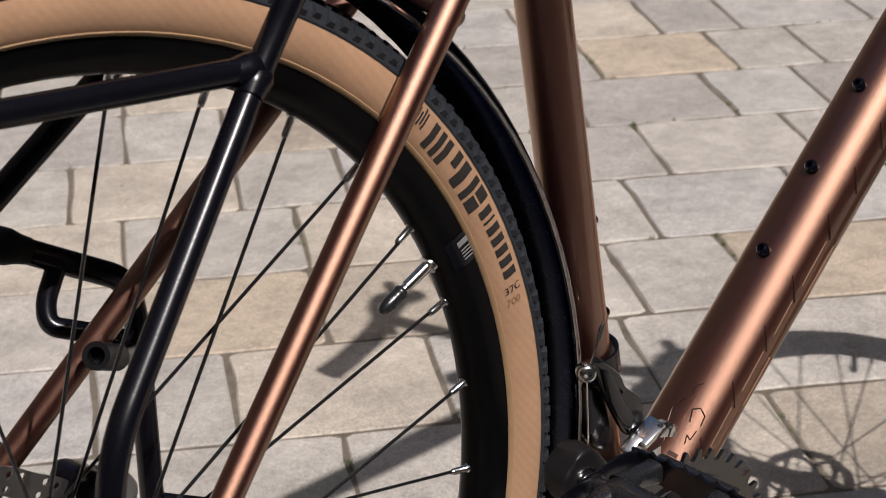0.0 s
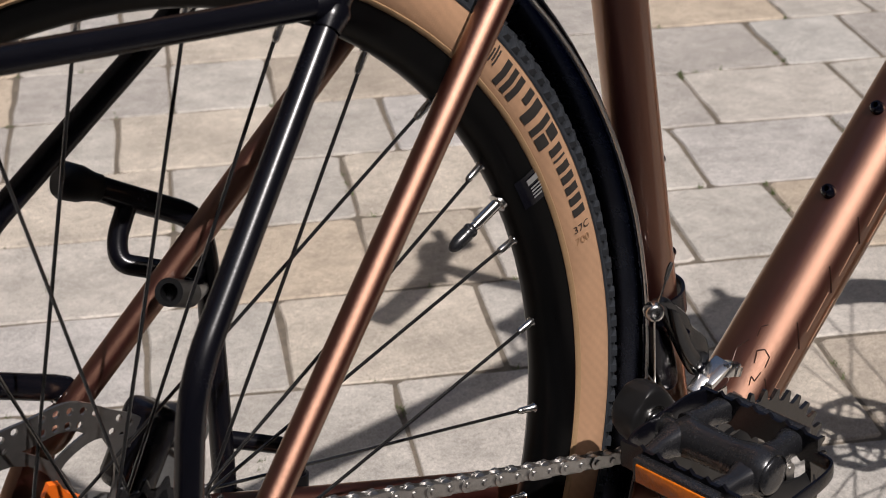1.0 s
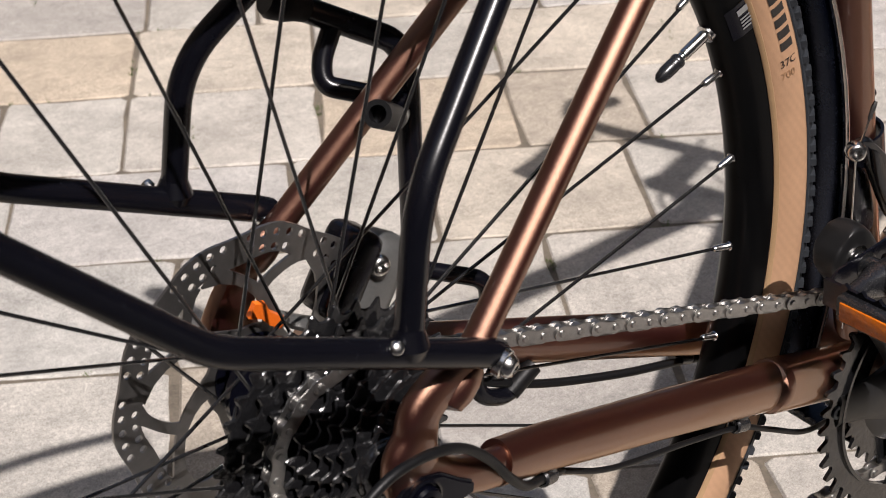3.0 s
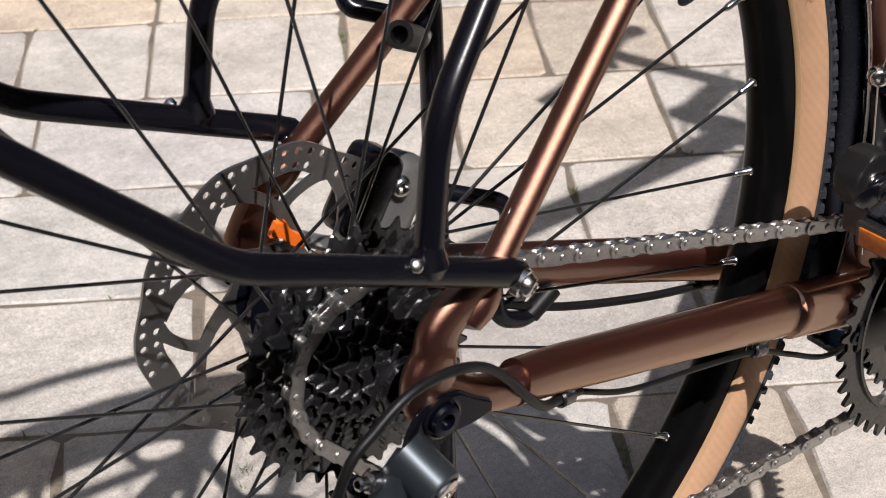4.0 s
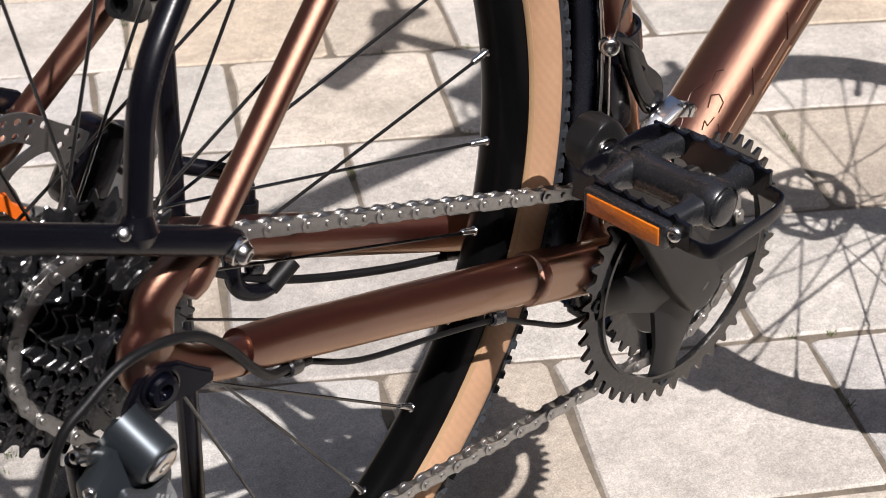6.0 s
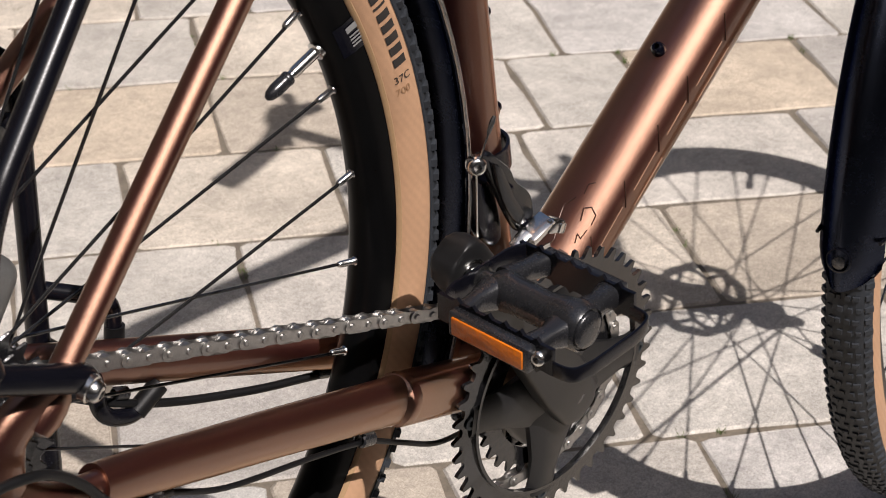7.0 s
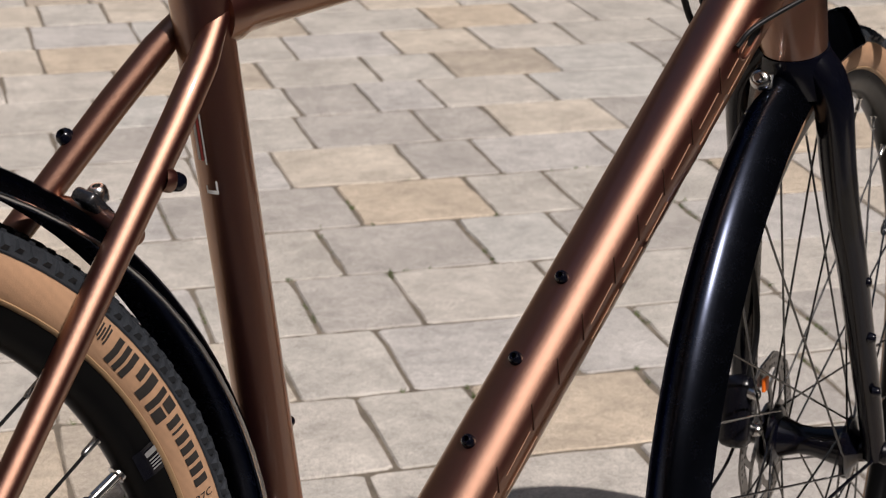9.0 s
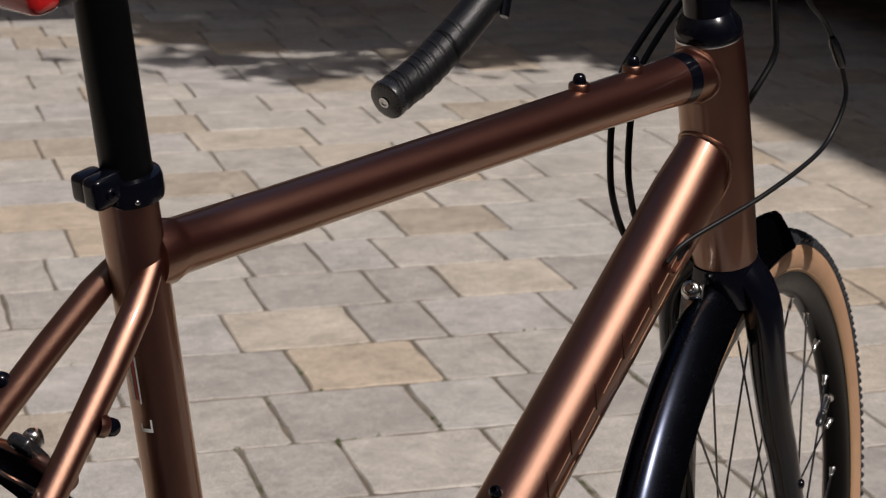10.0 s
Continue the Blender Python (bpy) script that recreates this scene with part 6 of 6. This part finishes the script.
def build_tyre_print():
    # a maker's mark, kept as plain blocks
    spans = [(46.8, 45.9, 0.3195, 0.3335), (45.4, 44.6, 0.3195, 0.3335), (44.2, 43.3, 0.3195, 0.3335), (42.4, 41.4, 0.3255, 0.3340), (40.9, 39.6, 0.3195, 0.3340), (38.7, 37.8, 0.3195, 0.3345), (37.4, 35.8, 0.3195, 0.3262), (37.4, 35.8, 0.3278, 0.3345)]
    for a0, a1, r0, r1 in spans:
        bm = bmesh.new()
        arc_block(bm, a0, a1, r0, r1)
        part("mark_block", bm, INK, rear_wheel)
    # a line of lettering, kept as short bars
    for k in range(7):
        a0 = 35.1 - (k * 1.42 if k < 2 else k * 1.42 - 0.55)
        bm = bmesh.new()
        arc_block(bm, a0, a0 - (0.3 if k == 1 else 0.95), 0.3238, 0.3325, 3)
        part("letter_bar", bm, INK, rear_wheel)
    bm = bmesh.new()
    for k in range(5):
        arc_block(bm, 49.9 - 0.42 * k, 49.65 - 0.42 * k, 0.3245 + 0.0014 * (k % 2), 0.3350 - 0.0014 * (k % 3), 1)
    part("crest", bm, INK, rear_wheel)
    tyre_text("37C", 0.0068, 24.35, 0.3212, INK)
    tyre_text("700", 0.0068, 22.95, 0.3206, FAINT_INK)
    # sticker on the rim beside the valve
    bm = bmesh.new()
    for a0, a1, r0, r1 in ((34.2, 30.4, 0.3000, 0.3155),):
        n = 8
        vs = [[bm.verts.new(Vector((r * math.cos(radians(a0 + (a1 - a0) * i / n)), r * math.sin(radians(a0 + (a1 - a0) * i / n)), 0.0098 + (r - 0.2975) * 0.25 + 0.0006 if r < 0.306 else 0.0122 + (r - 0.306) * 0.06 + 0.0005))) for r in (r0, 0.3035, 0.3065, 0.311, r1)] for i in range(n + 1)]
        for i in range(n):
            for j in range(4):
                bm.faces.new((vs[i][j], vs[i + 1][j], vs[i + 1][j + 1], vs[i][j + 1]))
    part("rim_sticker", bm, BLACK_GLOSS, rear_wheel)
    for a0, a1, r0, r1, mt in ((33.6, 32.9, 0.3065, 0.3150, GREY_INK), (32.5, 32.3, 0.3070, 0.3148, GREY_INK), (32.1, 31.9, 0.3070, 0.3140, GREY_INK), (31.7, 31.5, 0.3070, 0.3146, GREY_INK), (31.3, 31.1, 0.3070, 0.3130, GREY_INK)):
        bm = bmesh.new()
        vs = [bm.verts.new(Vector((r * math.cos(radians(a)), r * math.sin(radians(a)), 0.0122 + (r - 0.306) * 0.06 + 0.001))) for a, r in ((a0, r0), (a1, r0), (a1, r1), (a0, r1))]
        bm.faces.new(vs)
        part("sticker_bar", bm, mt, rear_wheel)


DT_A, DT_B = BB + Vector((0.012, 0, 0.014)), Vector((0.853, 0, 0.430))
DT_D = (DT_B - DT_A).normalized()
DT_UP = Vector((-DT_D.z, 0, DT_D.x))


def on_down_tube(s, deg, lift=0.0003):
    """A place on the down tube: s from its foot, deg round from the top towards the drive side."""
    a = radians(deg)
    t = s / (DT_B - DT_A).length
    wide = 0.026 + (0.0237 - 0.026) * min(1, t / 0.8)
    tall = 0.0235 + (0.0258 - 0.0235) * min(1, t / 0.8)
    c, q = math.cos(a), math.sin(a)
    k = 2 / 2.25
    return DT_A + DT_D * s + DT_UP * (math.copysign(abs(c) ** k, c) * (tall + lift)) + Vector((0, -1, 0)) * (math.copysign(abs(q) ** k, q) * (wide + lift))


def line_on_tube(pts, r, mat, name="tube_line"):
    fine = []
    for (s0, d0), (s1, d1) in zip(pts, pts[1:]):
        for k in range(5):
            fine.append(on_down_tube(s0 + (s1 - s0) * k / 5, d0 + (d1 - d0) * k / 5, 0.0001))
    fine.append(on_down_tube(*pts[-1], 0.0001))
    bm = bmesh.new()
    sweep(bm, fine, r, 5)
    part(name, bm, mat, bicycle)


def build_decals():
    rng = random.Random(11)
    s = 0.060
    while s < 0.50:
        ln = rng.uniform(0.028, 0.045)
        line_on_tube([(s, 86), (s + 0.006, 72), (s + 0.013, 57)], 0.00042, DECAL_DARK)
        if rng.random() < 0.75:
            line_on_tube([(s + 0.012, 82), (s + 0.012 + ln * 0.8, 80)], 0.00036, DECAL_PALE)
        if rng.random() < 0.6:
            line_on_tube([(s + 0.005, 101), (s + 0.005 + ln, 99)], 0.00040, DECAL_PALE)
        s += ln + 0.006
    # the lettering under the tube, as plain bars
    for k in range(9):
        s0 = 0.10 + 0.043 * k
        bm = bmesh.new()
        grid = [[bm.verts.new(on_down_tube(s0 + 0.030 * i / 4, d, 0.0004)) for d in (134, 141, 148, 155)] for i in range(5)]
        for i in range(4):
            for j in range(3):
                bm.faces.new((grid[i][j], grid[i + 1][j], grid[i + 1][j + 1], grid[i][j + 1]))
        part("letter_bar", bm, DECAL_DARK, bicycle)
    line_on_tube([(0.052, 8), (0.060, 10), (0.070, 2), (0.082, -2), (0.090, 6)], 0.0004, DECAL_DARK)
    line_on_tube([(0.078, 30), (0.086, 24), (0.089, 34), (0.086, 46), (0.079, 48)], 0.00045, DECAL_DARK)
    line_on_tube([(0.064, 40), (0.070, 36), (0.068, 44), (0.075, 46)], 0.0004, DECAL_DARK)
    line_on_tube([(0.094, 14), (0.101, 12), (0.104, 20)], 0.00035, DECAL_DARK)
    bm = bmesh.new()
    for k in range(3):
        grid = [[bm.verts.new(on_down_tube(0.046 + 0.0036 * k + 0.0028 * i, d, 0.0004)) for d in (24, 32, 40)] for i in range(2)]
        for j in range(2):
            bm.faces.new((grid[0][j], grid[1][j], grid[1][j + 1], grid[0][j + 1]))
    part("small_print", bm, DECAL_DARK, bicycle)
    # oval cable port
    loop = []
    for k in range(28):
        a = 2 * math.pi * k / 28
        e = math.copysign(abs(math.cos(a)) ** 0.6, math.cos(a))
        loop.append(on_down_tube(0.546 + 0.0165 * e, 84 + 11 * math.sin(a), 0.0003))
    bm = bmesh.new()
    sweep(bm, loop, 0.0012, 8, closed=True)
    part("port_rim", bm, PAINT, bicycle)
    bm = bmesh.new()
    bm.faces.new([bm.verts.new(on_down_tube(0.546 + 0.6 * (0.0165 * math.copysign(abs(math.cos(2 * math.pi * k / 20)) ** 0.6, math.cos(2 * math.pi * k / 20))) + 0.004, 84 + 6 * math.sin(2 * math.pi * k / 20), 0.0006)) for k in range(20)])
    part("port_plug", bm, BLACK_RUBBER, bicycle)
    # black band on the top tube before the head tube
    a, b = Vector((0.292, 0, 0.4045)), Vector((0.832, 0, 0.484))
    bm = bmesh.new()
    sweep(bm, [a.lerp(b, 0.908), a.lerp(b, 0.920), a.lerp(b, 0.932)], [(0.01848, 0.01812), (0.0187, 0.0185), (0.0189, 0.0189)], 32, caps=False)
    part("tube_band", bm, BLACK_GLOSS, bicycle)
    # stripes and a small mark on the seat tube
    axis = (Vector((0.2775, 0, 0.443)) - BB).normalized()
    base = BB + axis * 0.435 + Vector((-0.0028, 0, 0))
    am = axis_matrix(base, axis)
    inv = am.to_3x3().inverted()

    def patch(name, az, span, h0, h1, mat):
        d = inv @ Vector((math.cos(radians(az)), math.sin(radians(az)), 0))
        mid = math.atan2(d.y, d.x)
        bm = bmesh.new()
        lathe(bm, [(0.01625, h0), (0.01625, h1)], am, 5, start=mid - radians(span) / 2, stop=mid + radians(span) / 2)
        part(name, bm, mat, bicycle)

    patch("tube_stripe", 179, 7, -0.004, 0.026, WHITE_INK)
    patch("tube_stripe", 187, 6, -0.004, 0.026, RED_INK)
    patch("tube_stripe", 194, 4, -0.006, 0.026, WHITE_INK)
    patch("tube_mark", 197, 24, -0.0235, -0.0212, WHITE_INK)
    patch("tube_mark", 208, 4, -0.0235, -0.0155, WHITE_INK)
    patch("tube_mark", 187, 4, -0.0235, -0.0185, WHITE_INK)


def build_cables():
    tube("shift_cable", spline([(0.770, -0.0245, 0.352), (0.7850, -0.0300, 0.3675), (0.8467, -0.048, 0.3975), (0.905, -0.052, 0.4215), (0.9343, -0.050, 0.438), (0.948, -0.050, 0.466), (0.9350, -0.050, 0.4905)], 8), 0.0019, BLACK_RUBBER, "black shift cable looping to the frame", segs=12)
    bm = bmesh.new()
    p, q = Vector((0.9350, -0.050, 0.4900)), Vector((0.9110, -0.050, 0.5150))
    lathe(bm, [(0.0022, 0), (0.0034, 0.002), (0.0040, 0.006), (0.0040, 0.024), (0.0034, 0.028), (0.0022, 0.032)], axis_matrix(p, q - p), 12)
    part("inline_adjuster", bm, BLACK_SATIN, bicycle, "small black inline cable adjuster")
    tube("shift_cable", spline([q, (0.895, -0.050, 0.527), (0.8689, -0.050, 0.5418), (0.85, -0.045, 0.57), (0.86, -0.03, 0.62)], 8), 0.0019, BLACK_RUBBER, segs=12)
    for pts in (((0.838, 0.032, 0.335), (0.8253, 0.048, 0.3472), (0.8030, 0.050, 0.3800), (0.7930, 0.050, 0.4100), (0.789, 0.050, 0.4425), (0.800, 0.055, 0.470), (0.8227, 0.060, 0.4893), (0.8663, 0.060, 0.5345), (0.90, 0.06, 0.58)),
                ((0.845, 0.032, 0.350), (0.8322, 0.045, 0.3608), (0.8165, 0.045, 0.3860), (0.8090, 0.045, 0.4100), (0.8053, 0.045, 0.4446), (0.815, 0.05, 0.472), (0.845, 0.055, 0.500), (0.885, 0.055, 0.540), (0.92, 0.05, 0.59))):
        tube("brake_hose", spline(pts, 8), 0.0026, BLACK_RUBBER, "black hose passing the head tube", segs=12)
    tube("brake_hose", spline([(0.935, 0.030, 0.34), (0.905, 0.020, 0.425), (0.905, 0.006, 0.458), (0.9202, 0.0, 0.490), (0.9150, 0.0, 0.515), (0.9030, 0.0, 0.545), (0.88, 0, 0.60)], 8), 0.0026, BLACK_RUBBER, "black hose ahead of the head tube", segs=12)


def build_guard_fittings():
    # bright edge wire along both rims of the rear guard
    for s in (1, -1):
        bm = bmesh.new()
        pts = []
        for k in range(64):
            a = radians(-12 + 215 * k / 63)
            pts.append(Vector((0.3622 * math.cos(a), 0.3622 * math.sin(a), s * 0.0241)))
        sweep(bm, pts, 0.0013, 8)
        part("edge_wire", bm, STEEL, rear_guard, "thin bright edge wire")
    # bracket, bolt and nut on the stay bridge
    bm = bmesh.new()
    box(bm, Matrix.Translation((0.2195, -0.002, 0.3105)) @ pose(0, 0, 0, 0, 42, 0), (0.022, 0.016, 0.008), 0.003, 3)
    part("guard_mount", bm, BLACK_PLASTIC, bicycle)
    bolt(bicycle, (0.2225, -0.002, 0.3150), (-0.3, 0, 1), 0.0055, 0.006, STEEL, "mount_bolt")
    # badge near the tail of the front guard
    m = Matrix.Rotation(radians(185.6), 4, "Z") @ axis_matrix((0.3645, 0, 0), (1, 0, 0))
    bm = bmesh.new()
    lathe(bm, [(0.0090, -0.001), (0.0092, 0.0009), (0.0082, 0.0013), (0.0080, 0.0008)], m, 28)
    part("guard_rivet", bm, BLACK_SATIN, front_guard)
    bm = bmesh.new()
    lathe(bm, [(0.0045, -0.001), (0.0045, 0.0012), (0.002, 0.0018), (0, 0.0018)], m @ Matrix.Translation((0.002, 0, 0)), 16)
    part("rivet_head", bm, STEEL_DARK, front_guard)
    m = Matrix.Rotation(radians(112), 4, "Z") @ axis_matrix((0.3645, 0, 0), (1, 0, 0))
    bm = bmesh.new()
    lathe(bm, [(0.0048, -0.001), (0.0046, 0.0012), (0.0026, 0.0018), (0.0022, 0.0006), (0, 0.0006)], m, 16)
    part("guard_rivet", bm, GUNMETAL, front_guard)
    # front stays from the axle ends to the guard
    for s in (-1, 1):
        bm = bmesh.new()
        a = radians(184)
        sweep(bm, bent([(0.0, -0.004, s * 0.060), (-0.06, -0.010, s * 0.050), (-0.20, -0.017, s * 0.036), (0.347 * math.cos(a), 0.347 * math.sin(a), s * 0.0225)], 0.02), 0.0015, 8)
        part("guard_stay", bm, BLACK_SATIN, front_guard)
    # amber spoke reflector
    bm = bmesh.new()
    box(bm, Matrix.Translation((0.018, -0.150, 0.004)) @ pose(0, 0, 0, 0, 0, 8), (0.018, 0.056, 0.008), 0.003, 3)
    part("spoke_reflector", bm, AMBER, front_wheel, "amber spoke reflector")
    # front caliper with hose and orange tab
    bm = bmesh.new()
    box(bm, Matrix.Translation((0.952, 0.046, 0.027)) @ pose(0, 0, 0, 0, 12, 0), (0.028, 0.026, 0.060), 0.009, 3)
    cal = part("front_caliper", bm, BLACK_SATIN, bicycle, "black front disc caliper")
    cal.matrix_local = STEER
    bolt(cal, (0.947, 0.0325, 0.045), (-0.3, -0.95, 0), 0.0055, 0.006, STEEL, "caliper_bolt")
    bolt(cal, (0.959, 0.0325, 0.011), (-0.3, -0.95, 0), 0.0055, 0.006, STEEL, "caliper_bolt")
    bm = bmesh.new()
    box(bm, Matrix.Translation((1.000, 0.038, 0.038)), (0.012, 0.003, 0.012), 0.001)
    part("pad_tab", bm, ORANGE, cal)
    tube("front_hose", spline([(0.958, 0.040, 0.056), (0.966, 0.038, 0.092), (0.957, 0.040, 0.135), (0.935, 0.045, 0.19), (0.91, 0.045, 0.29)], 6), 0.0026, BLACK_RUBBER, m=STEER)


build_tyre_print()
build_decals()
build_cables()
build_guard_fittings()

# ---- what stands round the yard, with unseen things added to block light ----
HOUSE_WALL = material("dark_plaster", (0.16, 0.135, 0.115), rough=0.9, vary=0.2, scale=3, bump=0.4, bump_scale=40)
ROOF_TILE = material("roof_tile", (0.10, 0.055, 0.04), rough=0.8, vary=0.3, scale=6)
WINDOW_FRAME = material("window_frame", (0.35, 0.34, 0.32), rough=0.5, vary=0.08)


def course_pose(u, v, z=0.0):
    return Matrix.Translation(CU * u + CV * v + Vector((0, 0, z))) @ Matrix.Rotation(COURSE, 4, "Z")


def house(u0, u1, v0, v1, height, label):
    """A plain house aligned with the paving, with windows in its wall and a low roof."""
    h = tagged(new("house"), label=label, category="house", group="houses round the yard")
    h.matrix_world = course_pose((u0 + u1) / 2, (v0 + v1) / 2)
    w, d = u1 - u0, v1 - v0
    bm = bmesh.new()
    box(bm, Matrix.Translation((0, 0, height / 2)), (w, d, height))
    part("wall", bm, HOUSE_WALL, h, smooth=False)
    bm = bmesh.new()
    box(bm, Matrix.Translation((0, 0, height + 0.09)), (w + 0.3, d + 0.3, 0.18), 0.02)
    part("roof", bm, ROOF_TILE, h, smooth=False)
    for face, span in ((-1, d), (1, d)):
        for k in range(int(span // 2.4)):
            for storey in range(max(1, int(height // 2.6))):
                y = -span / 2 + 1.2 + 2.4 * k
                m = Matrix.Translation((face * w / 2, y, 1.5 + 2.6 * storey))
                bm = bmesh.new()
                for dy, dz, sy, sz in ((-0.5, 0, 0.08, 1.2), (0.5, 0, 0.08, 1.2), (0, 0.6, 1.08, 0.08), (0, -0.6, 1.08, 0.08), (0, 0, 0.05, 1.2)):
                    box(bm, m @ Matrix.Translation((face * 0.02, dy, dz)), (0.08, sy, sz))
                win = part("window", bm, WINDOW_FRAME, h, smooth=False)
                bm = bmesh.new()
                box(bm, m @ Matrix.Translation((face * 0.006, 0, 0)), (0.02, 1.0, 1.2))
                part("pane", bm, GLASS_DARK, win, smooth=False)
    return h


def tree(x, y, height, spread, seed, label, twigs=()):
    """A tapered trunk with limbs and a ragged crown of many small leaves."""
    rng = random.Random(seed)
    t = tagged(new("tree"), label=label, category="tree", group="trees beside the house")
    t.matrix_world = Matrix.Translation((x, y, 0))
    bm = bmesh.new()
    sweep(bm, spline([(0, 0, -0.05), (0.03, 0.02, height * 0.3), (-0.04, 0.03, height * 0.6), (0.02, 0, height)], 5), [0.13, 0.05], 12)
    tips = []
    for k in range(9):
        a = rng.uniform(0, 6.28)
        h0 = height * rng.uniform(0.5, 0.85)
        end = Vector((math.cos(a) * spread * rng.uniform(0.5, 0.9), math.sin(a) * spread * rng.uniform(0.5, 0.9), h0 + spread * rng.uniform(0.2, 0.7)))
        sweep(bm, spline([(0, 0, h0), (end.x * 0.5, end.y * 0.5, h0 + (end.z - h0) * 0.35), end], 4), [0.045, 0.01], 8)
        tips += [end, Vector((0, 0, h0)).lerp(end, 0.6)]
    for end in twigs:
        sweep(bm, spline([(0, 0, height * 0.8), (end[0] * 0.5, end[1] * 0.5, height * 0.9), end], 4), [0.02, 0.004], 6)
    part("trunk", bm, BARK, t)
    bm = bmesh.new()
    centres = tips + [Vector((0, 0, height * 1.05))]
    verts, faces = [], []
    for c in centres:
        r = spread * rng.uniform(0.28, 0.42)
        for k in range(700):
            d = Vector((rng.gauss(0, 1), rng.gauss(0, 1), rng.gauss(0, 0.7))).normalized() * r * rng.uniform(0.25, 1.0) ** 0.6
            p = c + d
            ax = Vector((rng.gauss(0, 1), rng.gauss(0, 1), rng.gauss(0, 1))).normalized()
            bx = ax.orthogonal().normalized()
            s = rng.uniform(0.045, 0.085)
            n = len(verts)
            verts += [p - ax * s, p + bx * s * 0.5, p + ax * s, p - bx * s * 0.5]
            faces.append((n, n + 1, n + 2, n + 3))
    for end in twigs:
        for k in range(46):
            p = Vector(end) + Vector((rng.gauss(0, 0.10), rng.gauss(0, 0.10), rng.gauss(0, 0.06)))
            ax = Vector((rng.gauss(0, 1), rng.gauss(0, 1), rng.gauss(0, 0.4))).normalized()
            bx = ax.orthogonal().normalized()
            s = rng.uniform(0.04, 0.075)
            n = len(verts)
            verts += [p - ax * s, p + bx * s * 0.5, p + ax * s, p - bx * s * 0.5]
            faces.append((n, n + 1, n + 2, n + 3))
    bm.free()
    me = bpy.data.meshes.new("crown")
    me.from_pydata(verts, [], faces)
    me.materials.append(LEAF)
    tagged(share("crown", me, t), kind="stuff")
    return t


def car(m):
    """A parked dark red estate car in the shade."""
    c = tagged(new("car"), label="dark maroon car parked in the shade on the paving", category="car")
    c.matrix_world = m
    bm = bmesh.new()
    prof = [(-2.1, 0.32), (-2.15, 0.6), (-2.05, 0.86), (-1.75, 0.95), (-1.45, 1.40), (0.35, 1.45), (1.0, 0.98), (1.85, 0.88), (2.12, 0.62), (2.1, 0.30), (1.75, 0.24), (-1.75, 0.24)]
    rings = []
    for y, k in ((-0.86, 0.96), (-0.88, 1.0), (0.88, 1.0), (0.86, 0.96)):
        rings.append([bm.verts.new((x, y * (0.82 if z > 1.1 else 1.0), 0.24 + (z - 0.24) * k)) for x, z in prof])
    n = len(prof)
    for a, b in zip(rings, rings[1:]):
        for j in range(n):
            bm.faces.new((a[j], a[(j + 1) % n], b[(j + 1) % n], b[j]))
    bm.faces.new(list(reversed(rings[0])))
    bm.faces.new(rings[-1])
    part("body", bm, MAROON, c)
    for s in (-1, 1):
        bm = bmesh.new()
        plate(bm, [(-1.55, 0.98), (-1.32, 1.33), (0.28, 1.37), (0.80, 1.0)], 0.02, Matrix.Translation((0, s * 0.80, 0)) @ Matrix.Rotation(radians(90), 4, "X"))
        part("side_window", bm, GLASS_DARK, c)
        for x in (-1.3, 1.3):
            wm = Matrix.Translation((x, s * 0.80, 0.31)) @ Matrix.Rotation(radians(90), 4, "X")
            bm = bmesh.new()
            lathe(bm, [(0.20, -0.10), (0.29, -0.11), (0.31, -0.08), (0.31, 0.08), (0.29, 0.11), (0.20, 0.10)], wm, 32, closed=True)
            tyre_ob = part("wheel", bm, TREAD, c)
            bm = bmesh.new()
            lathe(bm, [(0, -0.09), (0.08, -0.09), (0.20, -0.07), (0.20, 0.07), (0.08, 0.09), (0, 0.09)], wm, 24)
            part("rim", bm, GUNMETAL, tyre_ob)
    return c


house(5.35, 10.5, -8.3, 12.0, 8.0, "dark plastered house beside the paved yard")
# unseen house, added so its shadow darkens what the bicycle reflects
house(-3.6, 9.0, -8.6, -3.58, 4.0, "unseen long dark house, added to shade the near paving")
# added out of view on the left to cut sky light on the blacks
house(-9.2, -3.8, -8.6, 14.0, 6.0, "unseen plain dark house, added to block sky on the left")
# far block, never in view, added to close off the low sky
house(-8.0, 5.2, 15.0, 20.0, 8.0, "unseen tall dark house, added to block low sky beyond")
tree(4.62, 0.02, 4.2, 1.25, 3, "leafy tree shading the far paving", ((-1.22, 0.12, 4.0), (-1.05, -0.02, 4.1), (-1.32, 0.36, 4.2), (-0.92, 0.16, 3.9), (-1.12, 0.42, 4.1), (-0.70, -0.16, 4.0), (-0.80, 0.40, 4.2)))
tree(5.3, 0.95, 4.8, 1.5, 8, "unseen leafy tree against the house")
# three more trees out of view, added to keep sky off the far shade
for u, v, h, seed in ((5.0, 1.0, 5.4, 21), (5.05, 2.7, 5.8, 22), (5.0, 4.4, 5.2, 23)):
    spot = CU * u + CV * v
    tree(spot.x, spot.y, h, 1.3, seed, "unseen leafy tree against the house")
# unseen roof, added to block sky light over the far paving
carport = tagged(new("carport"), label="unseen flat roof on posts, added to darken the far paving", category="carport")
carport.matrix_world = course_pose(0, 0)
bm = bmesh.new()
box(bm, Matrix.Translation((3.30, 7.05, 2.78)), (4.0, 5.7, 0.16), 0.01)
part("roof", bm, ROOF_TILE, carport, smooth=False)
for u, v in ((1.5, 9.6), (5.2, 9.6), (5.2, 4.4), (1.5, 8.2)):
    bm = bmesh.new()
    box(bm, Matrix.Translation((u, v, 1.35)), (0.1, 0.1, 2.7), 0.006)
    part("post", bm, BARK, carport, smooth=False)
car(course_pose(4.28, 5.0) @ Matrix.Rotation(radians(90), 4, "Z"))
